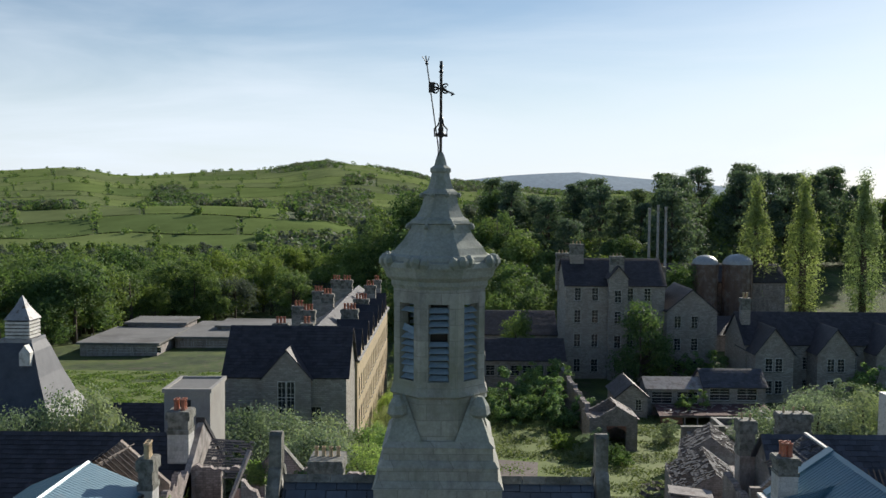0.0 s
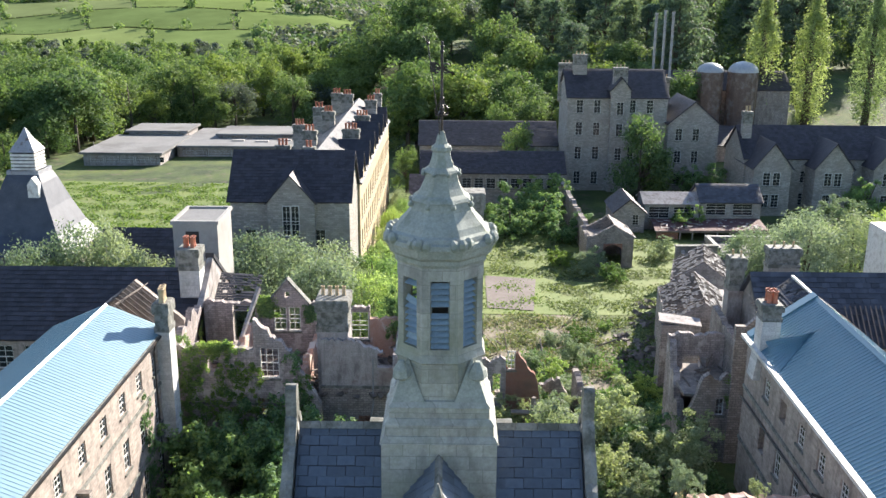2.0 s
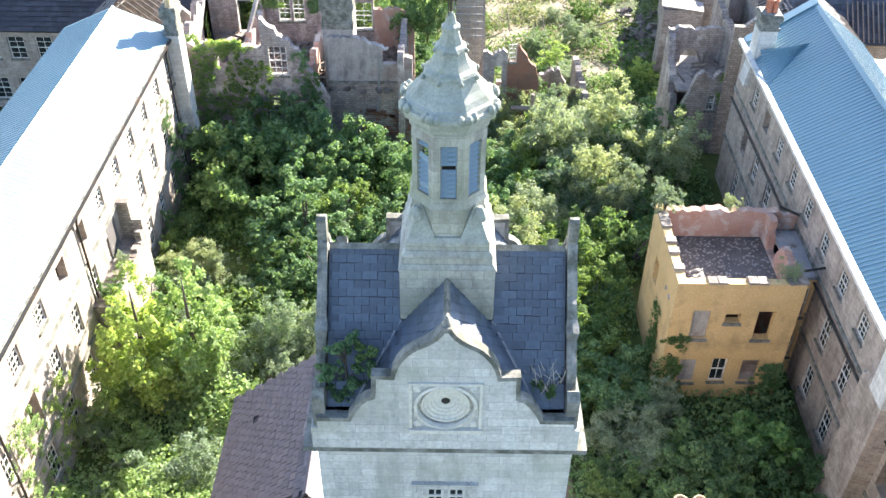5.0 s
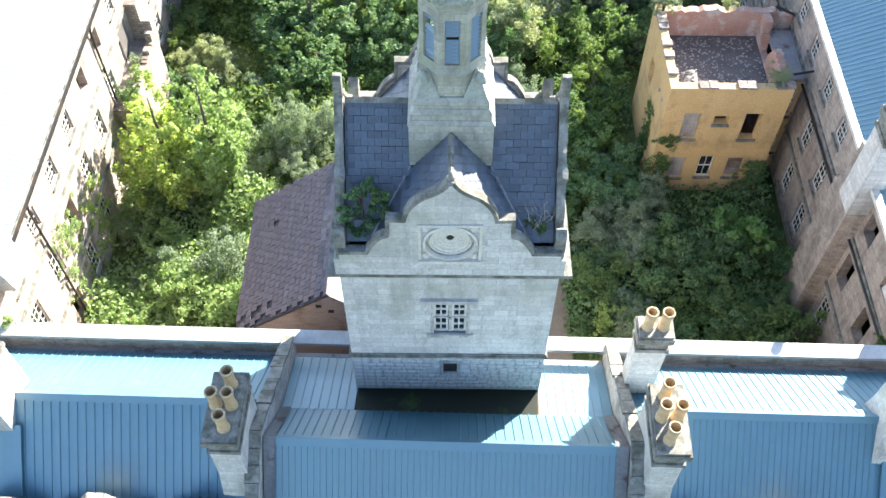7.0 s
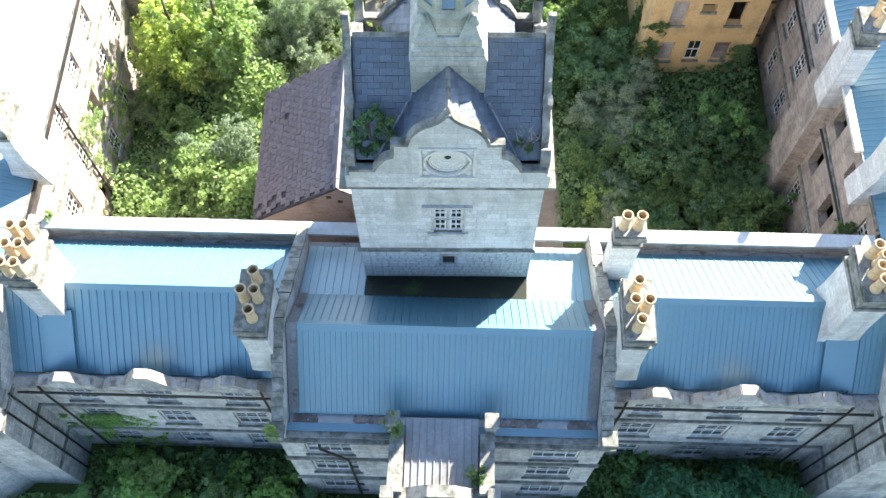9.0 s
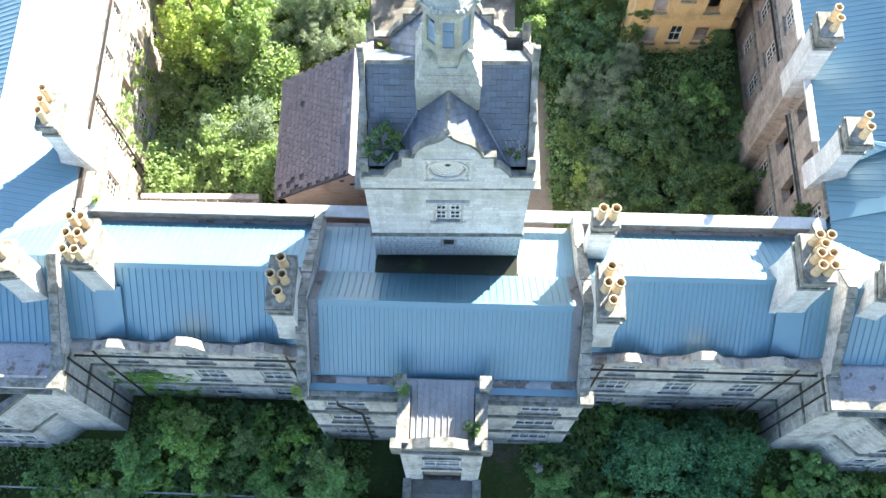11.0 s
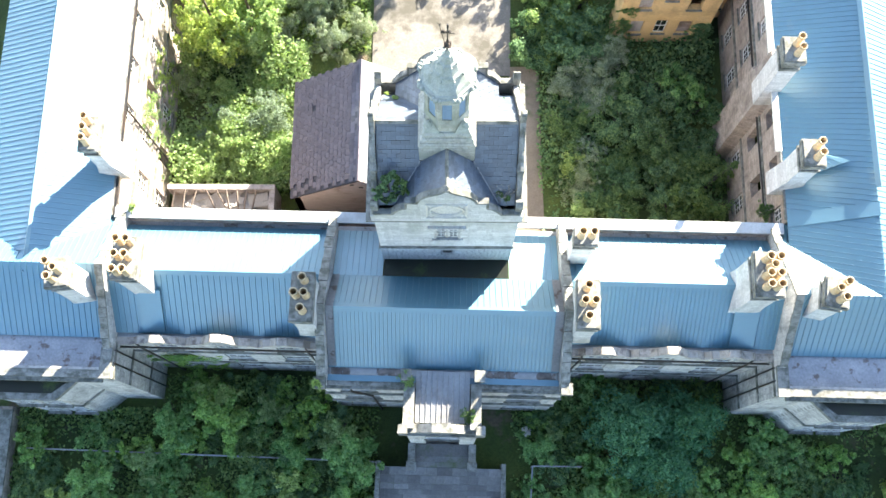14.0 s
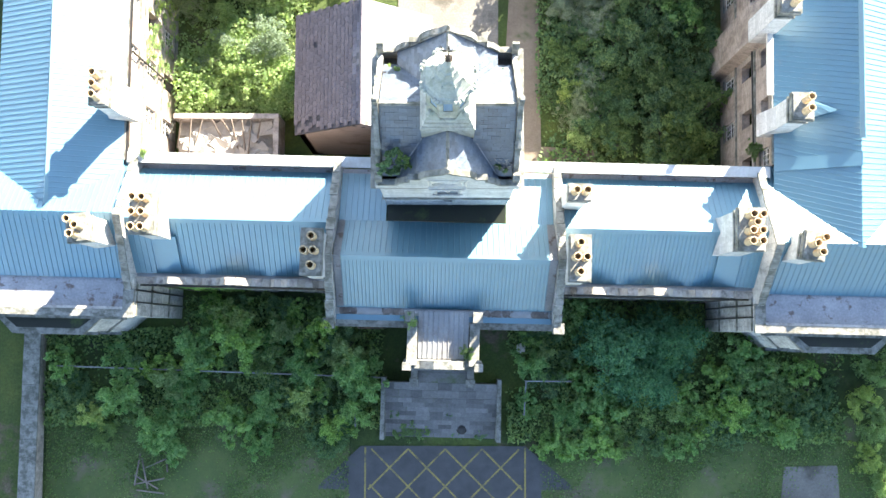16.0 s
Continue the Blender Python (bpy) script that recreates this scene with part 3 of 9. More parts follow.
def gable_outline(s=1.0):
    """The shaped front gable, half by half: shoulders, hollows and a pointed ogee top."""
    half = [(3.28, 20.55), (3.28, 20.92), (2.44, 20.92), (2.38, 21.08), (2.28, 21.28), (2.14, 21.52), (1.98, 21.68), (1.80, 21.76), (1.78, 22.05), (1.77, 22.48), (1.30, 22.46)]
    half += [(1.27, 22.62), (1.21, 22.82), (1.13, 23.0), (1.02, 23.17), (0.88, 23.34), (0.70, 23.48), (0.52, 23.58), (0.36, 23.69), (0.24, 23.80), (0.15, 23.92), (0.07, 24.06)]
    return [(-x, z) for x, z in half] + [(x, z) for x, z in reversed(half)]


def build_tower():
    t = thing("clock_tower", "pale limestone clock tower with slate roof and octagonal louvred lantern", "tower", place(0, 0, 0))
    # the square body, front with its openings
    holes = [(2.9, 3.98, 4.9, 6.69), (3.23, 3.72, 2.12, 2.87)]
    front = part("front_wall", wall_mesh(6.8, 8.7, 0.5, holes).data("front_wall", ASHLAR, weld=True), ASHLAR, t)
    front.matrix_basis = place(-3.4, 0, 11.0)
    body = Mesh()
    body.box(-3.4, -2.9, 0.5, 6.3, 0.4, 19.7)
    body.box(2.9, 3.4, 0.5, 6.3, 0.4, 19.7)
    body.box(-2.9, 2.9, 5.8, 6.3, 0.4, 19.7)
    body.box(-3.4, 3.4, 0.0, 0.5, 0.4, 11.0)
    part("side_walls", body, ASHLAR, t)
    st = Mesh()
    for z0, z1, o in ((14.30, 14.42, 0.09), (14.42, 14.50, 0.05)):
        st.box(-3.4 - o, 3.4 + o, -o, 0.0, z0, z1)
        st.box(-3.4 - o, -3.4, 0.0, 5.6, z0, z1)
        st.box(3.4, 3.4 + o, 0.0, 5.6, z0, z1)
    part("string_course", st, COPING, t)
    co = Mesh()
    for z0, z1, o in ((19.35, 19.5, 0.10), (19.5, 19.62, 0.2), (19.62, 19.78, 0.32)):
        co.box(-3.4 - o, 3.4 + o, -o, 6.3 + o, z0, z1)
    part("cornice", co, COPING, t, "lichened moulded cornice")
    rnd = random.Random(4)
    base = {}
    for row in range(9):
        z, x = 12.0 + row * 0.255, -3.38
        while x < 3.3:
            w = rnd.choice((0.32, 0.42, 0.52, 0.66))
            x1 = min(x + w, 3.38)
            k = round(x1 - x, 2)
            if k > 0.05 and not (x1 > -0.3 and x < 0.45 and 13.0 < z + 0.2 and z < 13.95):
                if k not in base:  # pillow-faced block
                    e = min(0.03, k / 4)
                    q = [(0.008, 0.0, 0.008), (k - 0.008, 0.0, 0.008), (k - 0.008, 0.0, 0.247), (0.008, 0.0, 0.247), (e, -0.045, 0.04), (k - e, -0.035, 0.035), (k - e, -0.05, 0.215), (e, -0.04, 0.22)]
                    base[k] = Mesh().add(q, ((4, 5, 6, 7), (0, 1, 5, 4), (1, 2, 6, 5), (2, 3, 7, 6), (3, 0, 4, 7))).data("stone", PALE)
                piece("stone", base[k], t, Matrix.Translation((x, -rnd.uniform(0.0, 0.02), z)))
            x = x1
    # mullioned window in a moulded surround
    sur = Mesh()
    for a, b, c, d, o in ((-0.90, 0.92, 17.86, 18.0, 0.14), (-0.90, -0.76, 17.42, 17.86, 0.13), (0.78, 0.92, 17.42, 17.86, 0.13), (-0.62, 0.70, 17.69, 17.80, 0.04), (-0.62, -0.5, 15.8, 17.69, 0.03), (0.58, 0.70, 15.8, 17.69, 0.03), (-0.75, 0.82, 15.72, 15.9, 0.10)):
        sur.box(a, b, -o, 0.05, c, d)
    sur.box(0.0, 0.10, 0.06, 0.24, 15.9, 17.69)
    sur.box(-0.5, 0.58, 0.06, 0.24, 16.72, 16.80)
    part("window_surround", sur, PALE, t)
    for x in (-0.5, 0.10):
        for z in (15.9, 16.80):
            window(t, place(x, 0, z), 0.48, 0.84, 2, 2, sill=False)
    small = Mesh()
    for a, b, c, d in ((-0.30, -0.17, 13.05, 13.95), (0.32, 0.45, 13.05, 13.95), (-0.3, 0.45, 13.87, 14.0), (-0.3, 0.45, 13.0, 13.12)):
        small.box(a, b, -0.05, 0.02, c, d)
    part("small_opening_surround", small, PALE, t)
    # Black plate just behind the face imitates the unlit interior.
    part("unlit_plate", Mesh().box(-0.17, 0.32, 0.05, 0.09, 13.12, 13.87), IRON_AND_SHADE, t, "black plate for the unlit opening")
    # shaped gables front and back
    for sy, name in ((-0.32, "front_gable"), (6.10, "back_gable")):
        ol = gable_outline()
        if sy < 0:  # the deep round recess of the lost clock goes through
            ol += [(0.0, 20.55)] + [(0.70 * math.sin(k * math.pi / 16), 21.45 - 0.70 * math.cos(k * math.pi / 16)) for k in range(33)] + [(0.0, 20.55)]
        g = Mesh().prism(ol, sy, sy + 0.20, "y")
        g.box(-3.45, 3.45, sy, sy + 0.32, 19.78, 20.56)
        part(name, g, ASHLAR, t)
        cp = Mesh()
        pts = gable_outline()
        edge = [Vector((x, 0, z)) for x, z in pts[1:-1]]
        strip = []
        for k, q in enumerate(edge):  # one moulded strip that follows the outline
            d0 = (q - edge[k - 1]).normalized() if k else (edge[1] - q).normalized()
            d1 = (edge[k + 1] - q).normalized() if k < len(edge) - 1 else d0
            n = Vector((-(d0.z + d1.z), 0, d0.x + d1.x)).normalized() * min(1.4, 1 / max(0.5, (d0 + d1).length / 2))
            strip.append((q - n * 0.05, q + n * 0.06))
        v, f = [], []
        for a, c in strip:
            v += [(a.x, sy - 0.06, a.z), (c.x, sy - 0.04, c.z), (c.x, sy + 0.23, c.z), (a.x, sy + 0.23, a.z)]
        for k in range(len(strip) - 1):
            f += [(k * 4 + e, k * 4 + (e + 1) % 4, k * 4 + 4 + (e + 1) % 4, k * 4 + 4 + e) for e in range(4)]
        f += [(3, 2, 1, 0), tuple(len(v) - 4 + e for e in range(4))]
        cp.add(v, f)
        cp.lathe(((0.10, 23.95), (0.13, 24.05), (0.09, 24.2), (0.02, 24.4)), 8, Matrix.Translation((0, sy + 0.12, 0)))
        part("gable_coping", cp, COPING, t)
    # moulded roundel for the lost clock
    m = Matrix.Translation((0, -0.34, 21.45)) @ Matrix.Rotation(radians(-90), 4, "X")
    steps = [(0.80, 0.03), (0.80, -0.06), (0.73, -0.08), (0.71, 0.0), (0.70, 0.13), (0.625, 0.13), (0.615, 0.03), (0.565, 0.025), (0.55, 0.075), (0.47, 0.08), (0.455, 0.115), (0.37, 0.12), (0.355, 0.145), (0.265, 0.15), (0.25, 0.175), (0.12, 0.18), (0.11, 0.205)]
    part("clock_recess", Mesh().lathe(steps, 36, m, cap=False), SKYLIT_STONE, t, "round stone recess stepping inwards where the clock was")
    # A black disc gives the darkness of the central hole.
    part("hole_shade_disc", Mesh().lathe(((0.11, 0.185), (0.11, 0.215)), 12, m), IRON_AND_SHADE, t)
    ro2 = Mesh().box(-0.92, 0.92, -0.46, -0.32, 20.54, 20.66)
    for a, b, c, d in ((-0.92, 0.92, 22.22, 22.30), (-0.92, -0.84, 20.66, 22.22), (0.84, 0.92, 20.66, 22.22)):
        ro2.box(a, b, -0.39, -0.32, c, d)
    for sx in (-1, 1):
        for sz in (-1, 1):
            ro2.lathe(((0.03, 0.0), (0.13, 0.02), (0.06, 0.08)), 7, Matrix.Translation((sx * 0.70, -0.33, 21.45 + sz * 0.64)) @ Matrix.Rotation(radians(90), 4, "X"))
    part("roundel_frame", ro2, SKYLIT_STONE, t)
    # side gables with rough copings and upright end stones
    for s in (-1, 1):
        g = Mesh().prism([(-0.1, 19.78), (6.1, 19.78), (6.1, 20.7), (5.5, 21.2), (TC, 24.36), (-0.1, 21.05)], s * 3.2 - 0.10, s * 3.2 + 0.10, "x")
        part("side_gable", g, ASHLAR, t)
        cp = Mesh()
        rnd = random.Random(9 + s)
        for k0, (y0, z0, y1, z1) in enumerate(((-0.12, 21.0, TC, 24.40), (5.62, 21.0, TC, 24.40))):
            d = Vector((y1 - y0, z1 - z0)).normalized()
            up = Vector((-d.y, d.x)) if d.x > 0 else Vector((d.y, -d.x))
            v, f = [], []
            for k in range(25):  # one worn run: width and height wander, a kneeler half way up
                u = k / 24
                q = Vector((y0, z0)).lerp(Vector((y1, z1)), u)
                w = 0.125 + 0.02 * noise.noise(Vector((u * 9, s * 3, k0))) + (0.035 if 0.44 < u < 0.52 else 0)
                h = 0.10 + 0.05 * noise.noise(Vector((u * 14, s * 5, k0 + 4))) + (0.07 if 0.44 < u < 0.52 else 0) - (0.05 if k % 4 == 0 else 0)
                o = s * 3.2 + 0.02 * noise.noise(Vector((u * 5, s, k0 + 8)))
                a, c = q - up * 0.05, q + up * h
                v += [(o - w, a.x, a.y), (o - w, c.x, c.y - 0.02), (o, c.x, c.y + 0.02), (o + w, c.x, c.y - 0.02), (o + w, a.x, a.y)]
            for k in range(24):
                f += [(k * 5 + e, k * 5 + (e + 1) % 5, k * 5 + 5 + (e + 1) % 5, k * 5 + 5 + e) for e in range(5)]
            f += [(4, 3, 2, 1, 0), tuple(120 + e for e in range(5))]
            cp.add(v, f)
        cp.prism([(TC - 0.17, 24.2), (TC + 0.17, 24.2), (TC + 0.15, 24.98), (TC + 0.05, 25.05), (TC - 0.05, 25.05), (TC - 0.15, 24.98)], s * 3.2 - 0.12, s * 3.2 + 0.12, "x")
        cp.prism([(-0.25, 20.5), (0.25, 20.5), (0.2, 21.5), (0.0, 21.68), (-0.2, 21.5)], s * 3.22 - 0.16, s * 3.22 + 0.16, "x")
        cp.prism([(6.0, 20.5), (6.5, 20.5), (6.45, 21.4), (6.25, 21.68), (6.05, 21.4)], s * 3.22 - 0.16, s * 3.22 + 0.16, "x")
        part("side_coping", cp, COPING, t, "eroded coping stones")
    # the roof: deck, ridge, slates
    deck = Mesh().prism([(0.1, 20.9), (5.4, 20.9), (TC, 24.08)], -3.06, 3.06, "x")
    part("roof_deck", deck, OLD_SLATE, t)
    dorm = Mesh().prism([(-2.36, 20.9), (2.36, 20.9), (0.0, 23.98)], -0.10, 6.08, "y")
    part("cross_roof_deck", dorm, OLD_SLATE, t)
    for a, b in ((-3.05, -1.2), (1.2, 3.05)):
        for k in range(4):
            u, v = a + (b - a) * k / 4, a + (b - a) * (k + 0.98) / 4
            part("ridge_tile", Mesh().prism([(TC - 0.10, 24.06), (TC + 0.10, 24.06), (TC, 24.19)], u, v, "x"), COPING, t)
    for a, b in ((-0.08, 1.6), (3.9, 6.08)):
        for k in range(4):
            u, v = a + (b - a) * k / 4, a + (b - a) * (k + 0.98) / 4
            part("ridge_tile", Mesh().prism([(-0.08, 23.95), (0.08, 23.95), (0, 24.06)], u, v, "y"), COPING, t)
    fl = Mesh()
    for s in (-1, 1):  # lead valleys where the cross roof meets the main slopes
        fl.tube([(s * 2.3, 0.2, 21.03), (s * 1.18, 1.56, 22.62)], 0.05, 6)
    part("lead_valley", fl, LEAD, t)
    # the shaft: plinth, set-offs, corner spurs, octagonal lantern
    def sq(r, z0, r1, z1):
        q = math.sqrt(2)
        return Mesh().lathe(((r * q, z0), (r1 * q, z1)), 4, turn=math.pi / 4).v, [(0, 1, 5, 4), (1, 2, 6, 5), (2, 3, 7, 6), (3, 0, 4, 7), (3, 2, 1, 0), (4, 5, 6, 7)]
    C = Matrix.Translation((0, TC, 0))
    for r, z0, r1, z1 in ((1.20, 21.0, 1.19, 24.28), (1.22, 24.28, 1.14, 24.42), (1.12, 24.42, 1.11, 24.66), (1.13, 24.66, 1.05, 24.78), (1.03, 24.78, 1.02, 25.02), (1.05, 25.02, 0.96, 25.12)):
        part("shaft_course", Mesh().add(*sq(r, z0, r1, z1), C), LICHEN_STONE, t)
    oct_turn = math.pi / 8
    lb = Mesh().lathe(((0.96, 25.12), (0.96, 25.9), (1.02, 25.95), (0.97, 26.05), (0.95, 26.12)), 8, C, oct_turn)
    part("lantern_base", lb, LICHEN_STONE, t)
    for sx in (-1, 1):
        for sy in (-1, 1):
            sp = Mesh()
            sp.add([(sx * 0.97, sy * 0.97, 25.1), (sx * 0.30, sy * 0.97, 25.1), (sx * 0.97, sy * 0.30, 25.1), (sx * 0.66, sy * 0.66, 26.0)], ((0, 1, 3), (0, 3, 2), (1, 2, 3), (0, 2, 1)), C)
            sp.lathe(((0.12, 25.55), (0.2, 25.62), (0.17, 25.78), (0.06, 25.95)), 7, C @ Matrix.Translation((sx * 0.78, sy * 0.78, 0)))
            part("corner_spur", sp, LICHEN_ROOF, t, "weathered pyramid corner spur")
    R = 0.94
    lintel = Mesh()
    for k in range(8):
        a = oct_turn + k * math.pi / 4
        m = C @ Matrix.Rotation(a, 4, "Z")
        posts = Mesh().prism([(R, 0.0), (R * 0.935, 0.148), (R * 0.74, 0.115), (R * 0.74, -0.115), (R * 0.935, -0.148)], 26.1, 27.95, "z", m)
        part("lantern_post", posts, LICHEN_STONE, t)
    lintel.lathe(((0.95, 27.68), (0.95, 28.0), (0.80, 28.0), (0.80, 27.68), (0.95, 27.68)), 8, C, oct_turn, cap=False)
    lintel.lathe(((0.95, 26.1), (0.95, 26.22), (0.75, 26.22), (0.75, 26.1), (0.95, 26.1)), 8, C, oct_turn, cap=False)
    part("lantern_lintel", lintel, LICHEN_STONE, t)
    # Added black core makes the lantern's inside read as unlit.
    core = Mesh().lathe(((0.45, 26.1), (0.45, 28.0)), 8, C, oct_turn)
    part("shade_core", core, IRON_AND_SHADE, t)
    slat = Mesh().box(-0.225, 0.225, -0.065, 0.065, -0.008, 0.008).data("slat", LOUVRE)
    rnd = random.Random(2)
    for k in range(8):
        a = k * math.pi / 4
        for j in range(11):
            if (k, j) in ((5, 9), (5, 8), (6, 6), (4, 3)):
                continue
            m = C @ Matrix.Rotation(a + math.pi / 2, 4, "Z") @ Matrix.Translation((0, -0.78, 26.28 + j * 0.128))
            tilt = 38 + rnd.uniform(-3, 3) + (28 if (k, j) in ((5, 7), (5, 1)) else 0)
            ob = piece("slat", slat, t, m @ pose(0, 0, 0, tilt, rnd.uniform(-2, 2) + (14 if (k, j) == (5, 7) else 0), 0))
    cor = Mesh().lathe(((0.95, 27.95), (1.0, 28.02), (1.0, 28.1), (1.10, 28.18), (1.14, 28.3), (1.18, 28.36), (1.16, 28.45), (1.02, 28.5)), 8, C, oct_turn)
    part("lantern_cornice", cor, LICHEN_ROOF, t, "lichened projecting cornice")
    roof = [(1.10, 28.48), (1.06, 28.56), (0.98, 28.60), (0.90, 28.72), (0.76, 28.86), (0.66, 29.0), (0.60, 29.16), (0.64, 29.18), (0.60, 29.24), (0.50, 29.30), (0.43, 29.42), (0.37, 29.56), (0.345, 29.72), (0.38, 29.74), (0.35, 29.79), (0.27, 29.84), (0.22, 29.98), (0.185, 30.14), (0.22, 30.18), (0.21, 30.24), (0.13, 30.30), (0.10, 30.42), (0.05, 30.55)]
    part("ogee_roof", Mesh().lathe(roof, 8, C, oct_turn), LICHEN_ROOF, t, "tiered ogee stone roof green with lichen")
    knop = Mesh().lathe(((0.08, -0.10), (0.12, -0.02), (0.10, 0.06), (0.03, 0.13)), 6).data("knop", LICHEN_ROOF)
    rnd = random.Random(7)
    for k in range(8):
        a = oct_turn + k * math.pi / 4
        for j in range(3):
            b = a + (j - 1) * 0.13
            r = 1.13 - abs(j - 1) * 0.04
            piece("knop", knop, t, C @ Matrix.Translation((r * math.cos(b), r * math.sin(b), 28.46 + rnd.uniform(-0.02, 0.03))) @ pose(0, 0, 0, rnd.uniform(-20, 20), rnd.uniform(-20, 20), 0))
        for j, (rr, zz, s) in enumerate(((0.66, 29.12, 0.5), (0.39, 29.72, 0.4))):
            piece("knop", knop, t, C @ Matrix.Translation((rr * math.cos(a), rr * math.sin(a), zz)) @ Matrix.Diagonal((s, s, s, 1)))
    # iron weather vane and the leaning lightning rod
    v = Mesh().tube([(0, TC, 30.4), (0, TC, 32.3)], 0.028, 8)
    for z, r in ((30.9, 0.08), (30.98, 0.045), (31.2, 0.05), (31.28, 0.03), (32.1, 0.045), (32.2, 0.04)):
        v.lathe(((0.02, z - r), (r, z), (0.02, z + r)), 10, C)
    v.box(-0.13, 0.13, TC - 0.13, TC + 0.13, 30.86, 30.885)
    for k in range(4):
        a = k * math.pi / 2 + 0.3
        pts = [(0.02, 30.85), (0.12, 30.9), (0.13, 31.0), (0.05, 31.08), (0.03, 31.2)]
        v.tube([(r * math.cos(a), TC + r * math.sin(a), z) for r, z in pts], 0.018, 5)
    part("vane_staff", v, IRON_AND_SHADE, t, "wrought iron weather vane staff")
    sc = Mesh()
    for s, h in ((-1, 1.0), (1, 0.75)):
        for dz in (-1, 1):
            pts = []
            for k in range(10):
                a = k / 9 * math.pi * 1.5
                rr = 0.02 + 0.10 * k / 9
                pts.append((s * (0.03 + 0.10 * h + rr * math.cos(a) * 0.9), TC, 31.78 + dz * (0.05 + rr * math.sin(a) * 0.7)))
            sc.tube(pts, 0.017, 5)
    sc.tube([(-0.2, TC, 31.83), (0.05, TC, 31.75), (0.22, TC, 31.68)], 0.018, 5)
    sc.add([(0.20, TC, 31.72), (0.27, TC, 31.67), (0.19, TC, 31.63)], ((0, 1, 2), (2, 1, 0)))
    sc.box(-0.24, -0.12, TC - 0.01, TC + 0.01, 31.7, 31.9)
    part("vane_scrolls", sc, IRON_AND_SHADE, t, "scrolled iron vane")
    rod = Mesh().tube([(-0.03, TC - 0.05, 30.2), (-0.05, TC - 0.05, 30.7), (-0.30, TC, 32.4)], 0.013, 5)
    for a in (-0.5, 0.0, 0.5):
        rod.tube([(-0.275, TC, 32.25), (-0.30 + 0.14 * math.sin(a), TC, 32.32 + 0.08 * math.cos(a))], 0.008, 4)
    rod.lathe(((0.01, -0.03), (0.035, 0), (0.01, 0.03)), 8, Matrix.Translation((-0.278, TC, 32.25)))
    part("lightning_rod", rod, IRON_AND_SHADE, t, "thin leaning lightning rod")
    return t


tower = build_tower()


def tower_slates():
    """Single slates on the front slopes; those of the hidden slopes are one part."""
    cache = {}
    rnd = random.Random(11)
    up = Vector((0, TC - 0.1, 24.08 - 20.9)).normalized()
    nrm = Vector((0, -up.z, up.y))
    length = math.hypot(TC - 0.1, 24.08 - 20.9)
    count = 0
    for side in (-1, 1):
        rows = 19
        for r in range(rows):
            h = length / rows
            y, z = 0.1 + up.y * r * h, 20.9 + up.z * r * h
            inner = max(1.2, (24.14 - z) / 1.373 - 0.08)
            x = inner - 0.2 * (r % 2)
            while x < 3.05:
                w = 0.4
                x1 = min(x + w, 3.06)
                if x1 - x > 0.06:
                    k = round(x1 - x, 2)
                    if k not in cache:
                        # Cut short: the dark deck shows as a shade line under each course.
                        cache[k] = Mesh().box(0.009, k - 0.009, 0.0, h * 0.955, 0.0, 0.024).data("slate", SLATE)
                    xx = max(x, inner - 0.1)
                    m = Matrix(((1, 0, 0, xx if side > 0 else -x1), (0, up.y, nrm.y, y), (0, up.z, nrm.z, z), (0, 0, 0, 1)))
                    if rnd.random() > 0.012 and count < 296:
                        piece("slate", cache[k], tower, m @ pose(0, rnd.uniform(-0.01, 0.01), 0.012, rnd.uniform(-2.6, -1.6), rnd.uniform(-0.4, 0.4), rnd.uniform(-1.0, 1.0)))
                        count += 1
                x = x1
    s = slated(((3.05, 5.42, 20.9), (-3.05, 5.42, 20.9), (-3.05, TC, 24.1), (3.05, TC, 24.1)), 0.3, 0.24, 0.01, 3)
    for a, b in (((-2.36, 6.08), (-2.36, -0.09)), ((2.36, -0.09), (2.36, 6.08))):
        q = slated(((*a, 20.9), (*b, 20.9), (0, b[1], 24.0), (0, a[1], 24.0)), 0.3, 0.22, 0.005, 5)
        s.add(q.v, q.f)
    part("slates", s, SLATE, tower, kind="stuff")


# ---- the front range ----
TURN = -1.2  # the range stands a little askew to its tower
FRONT = thing("front_range", "long stone front range roofed in blue-grey seamed metal sheet", "building", place(0, 0, 0, TURN))
RW, RC = (-1.35, 13.15), (-3.25, 14.2)  # ridge of the side lengths, of the middle


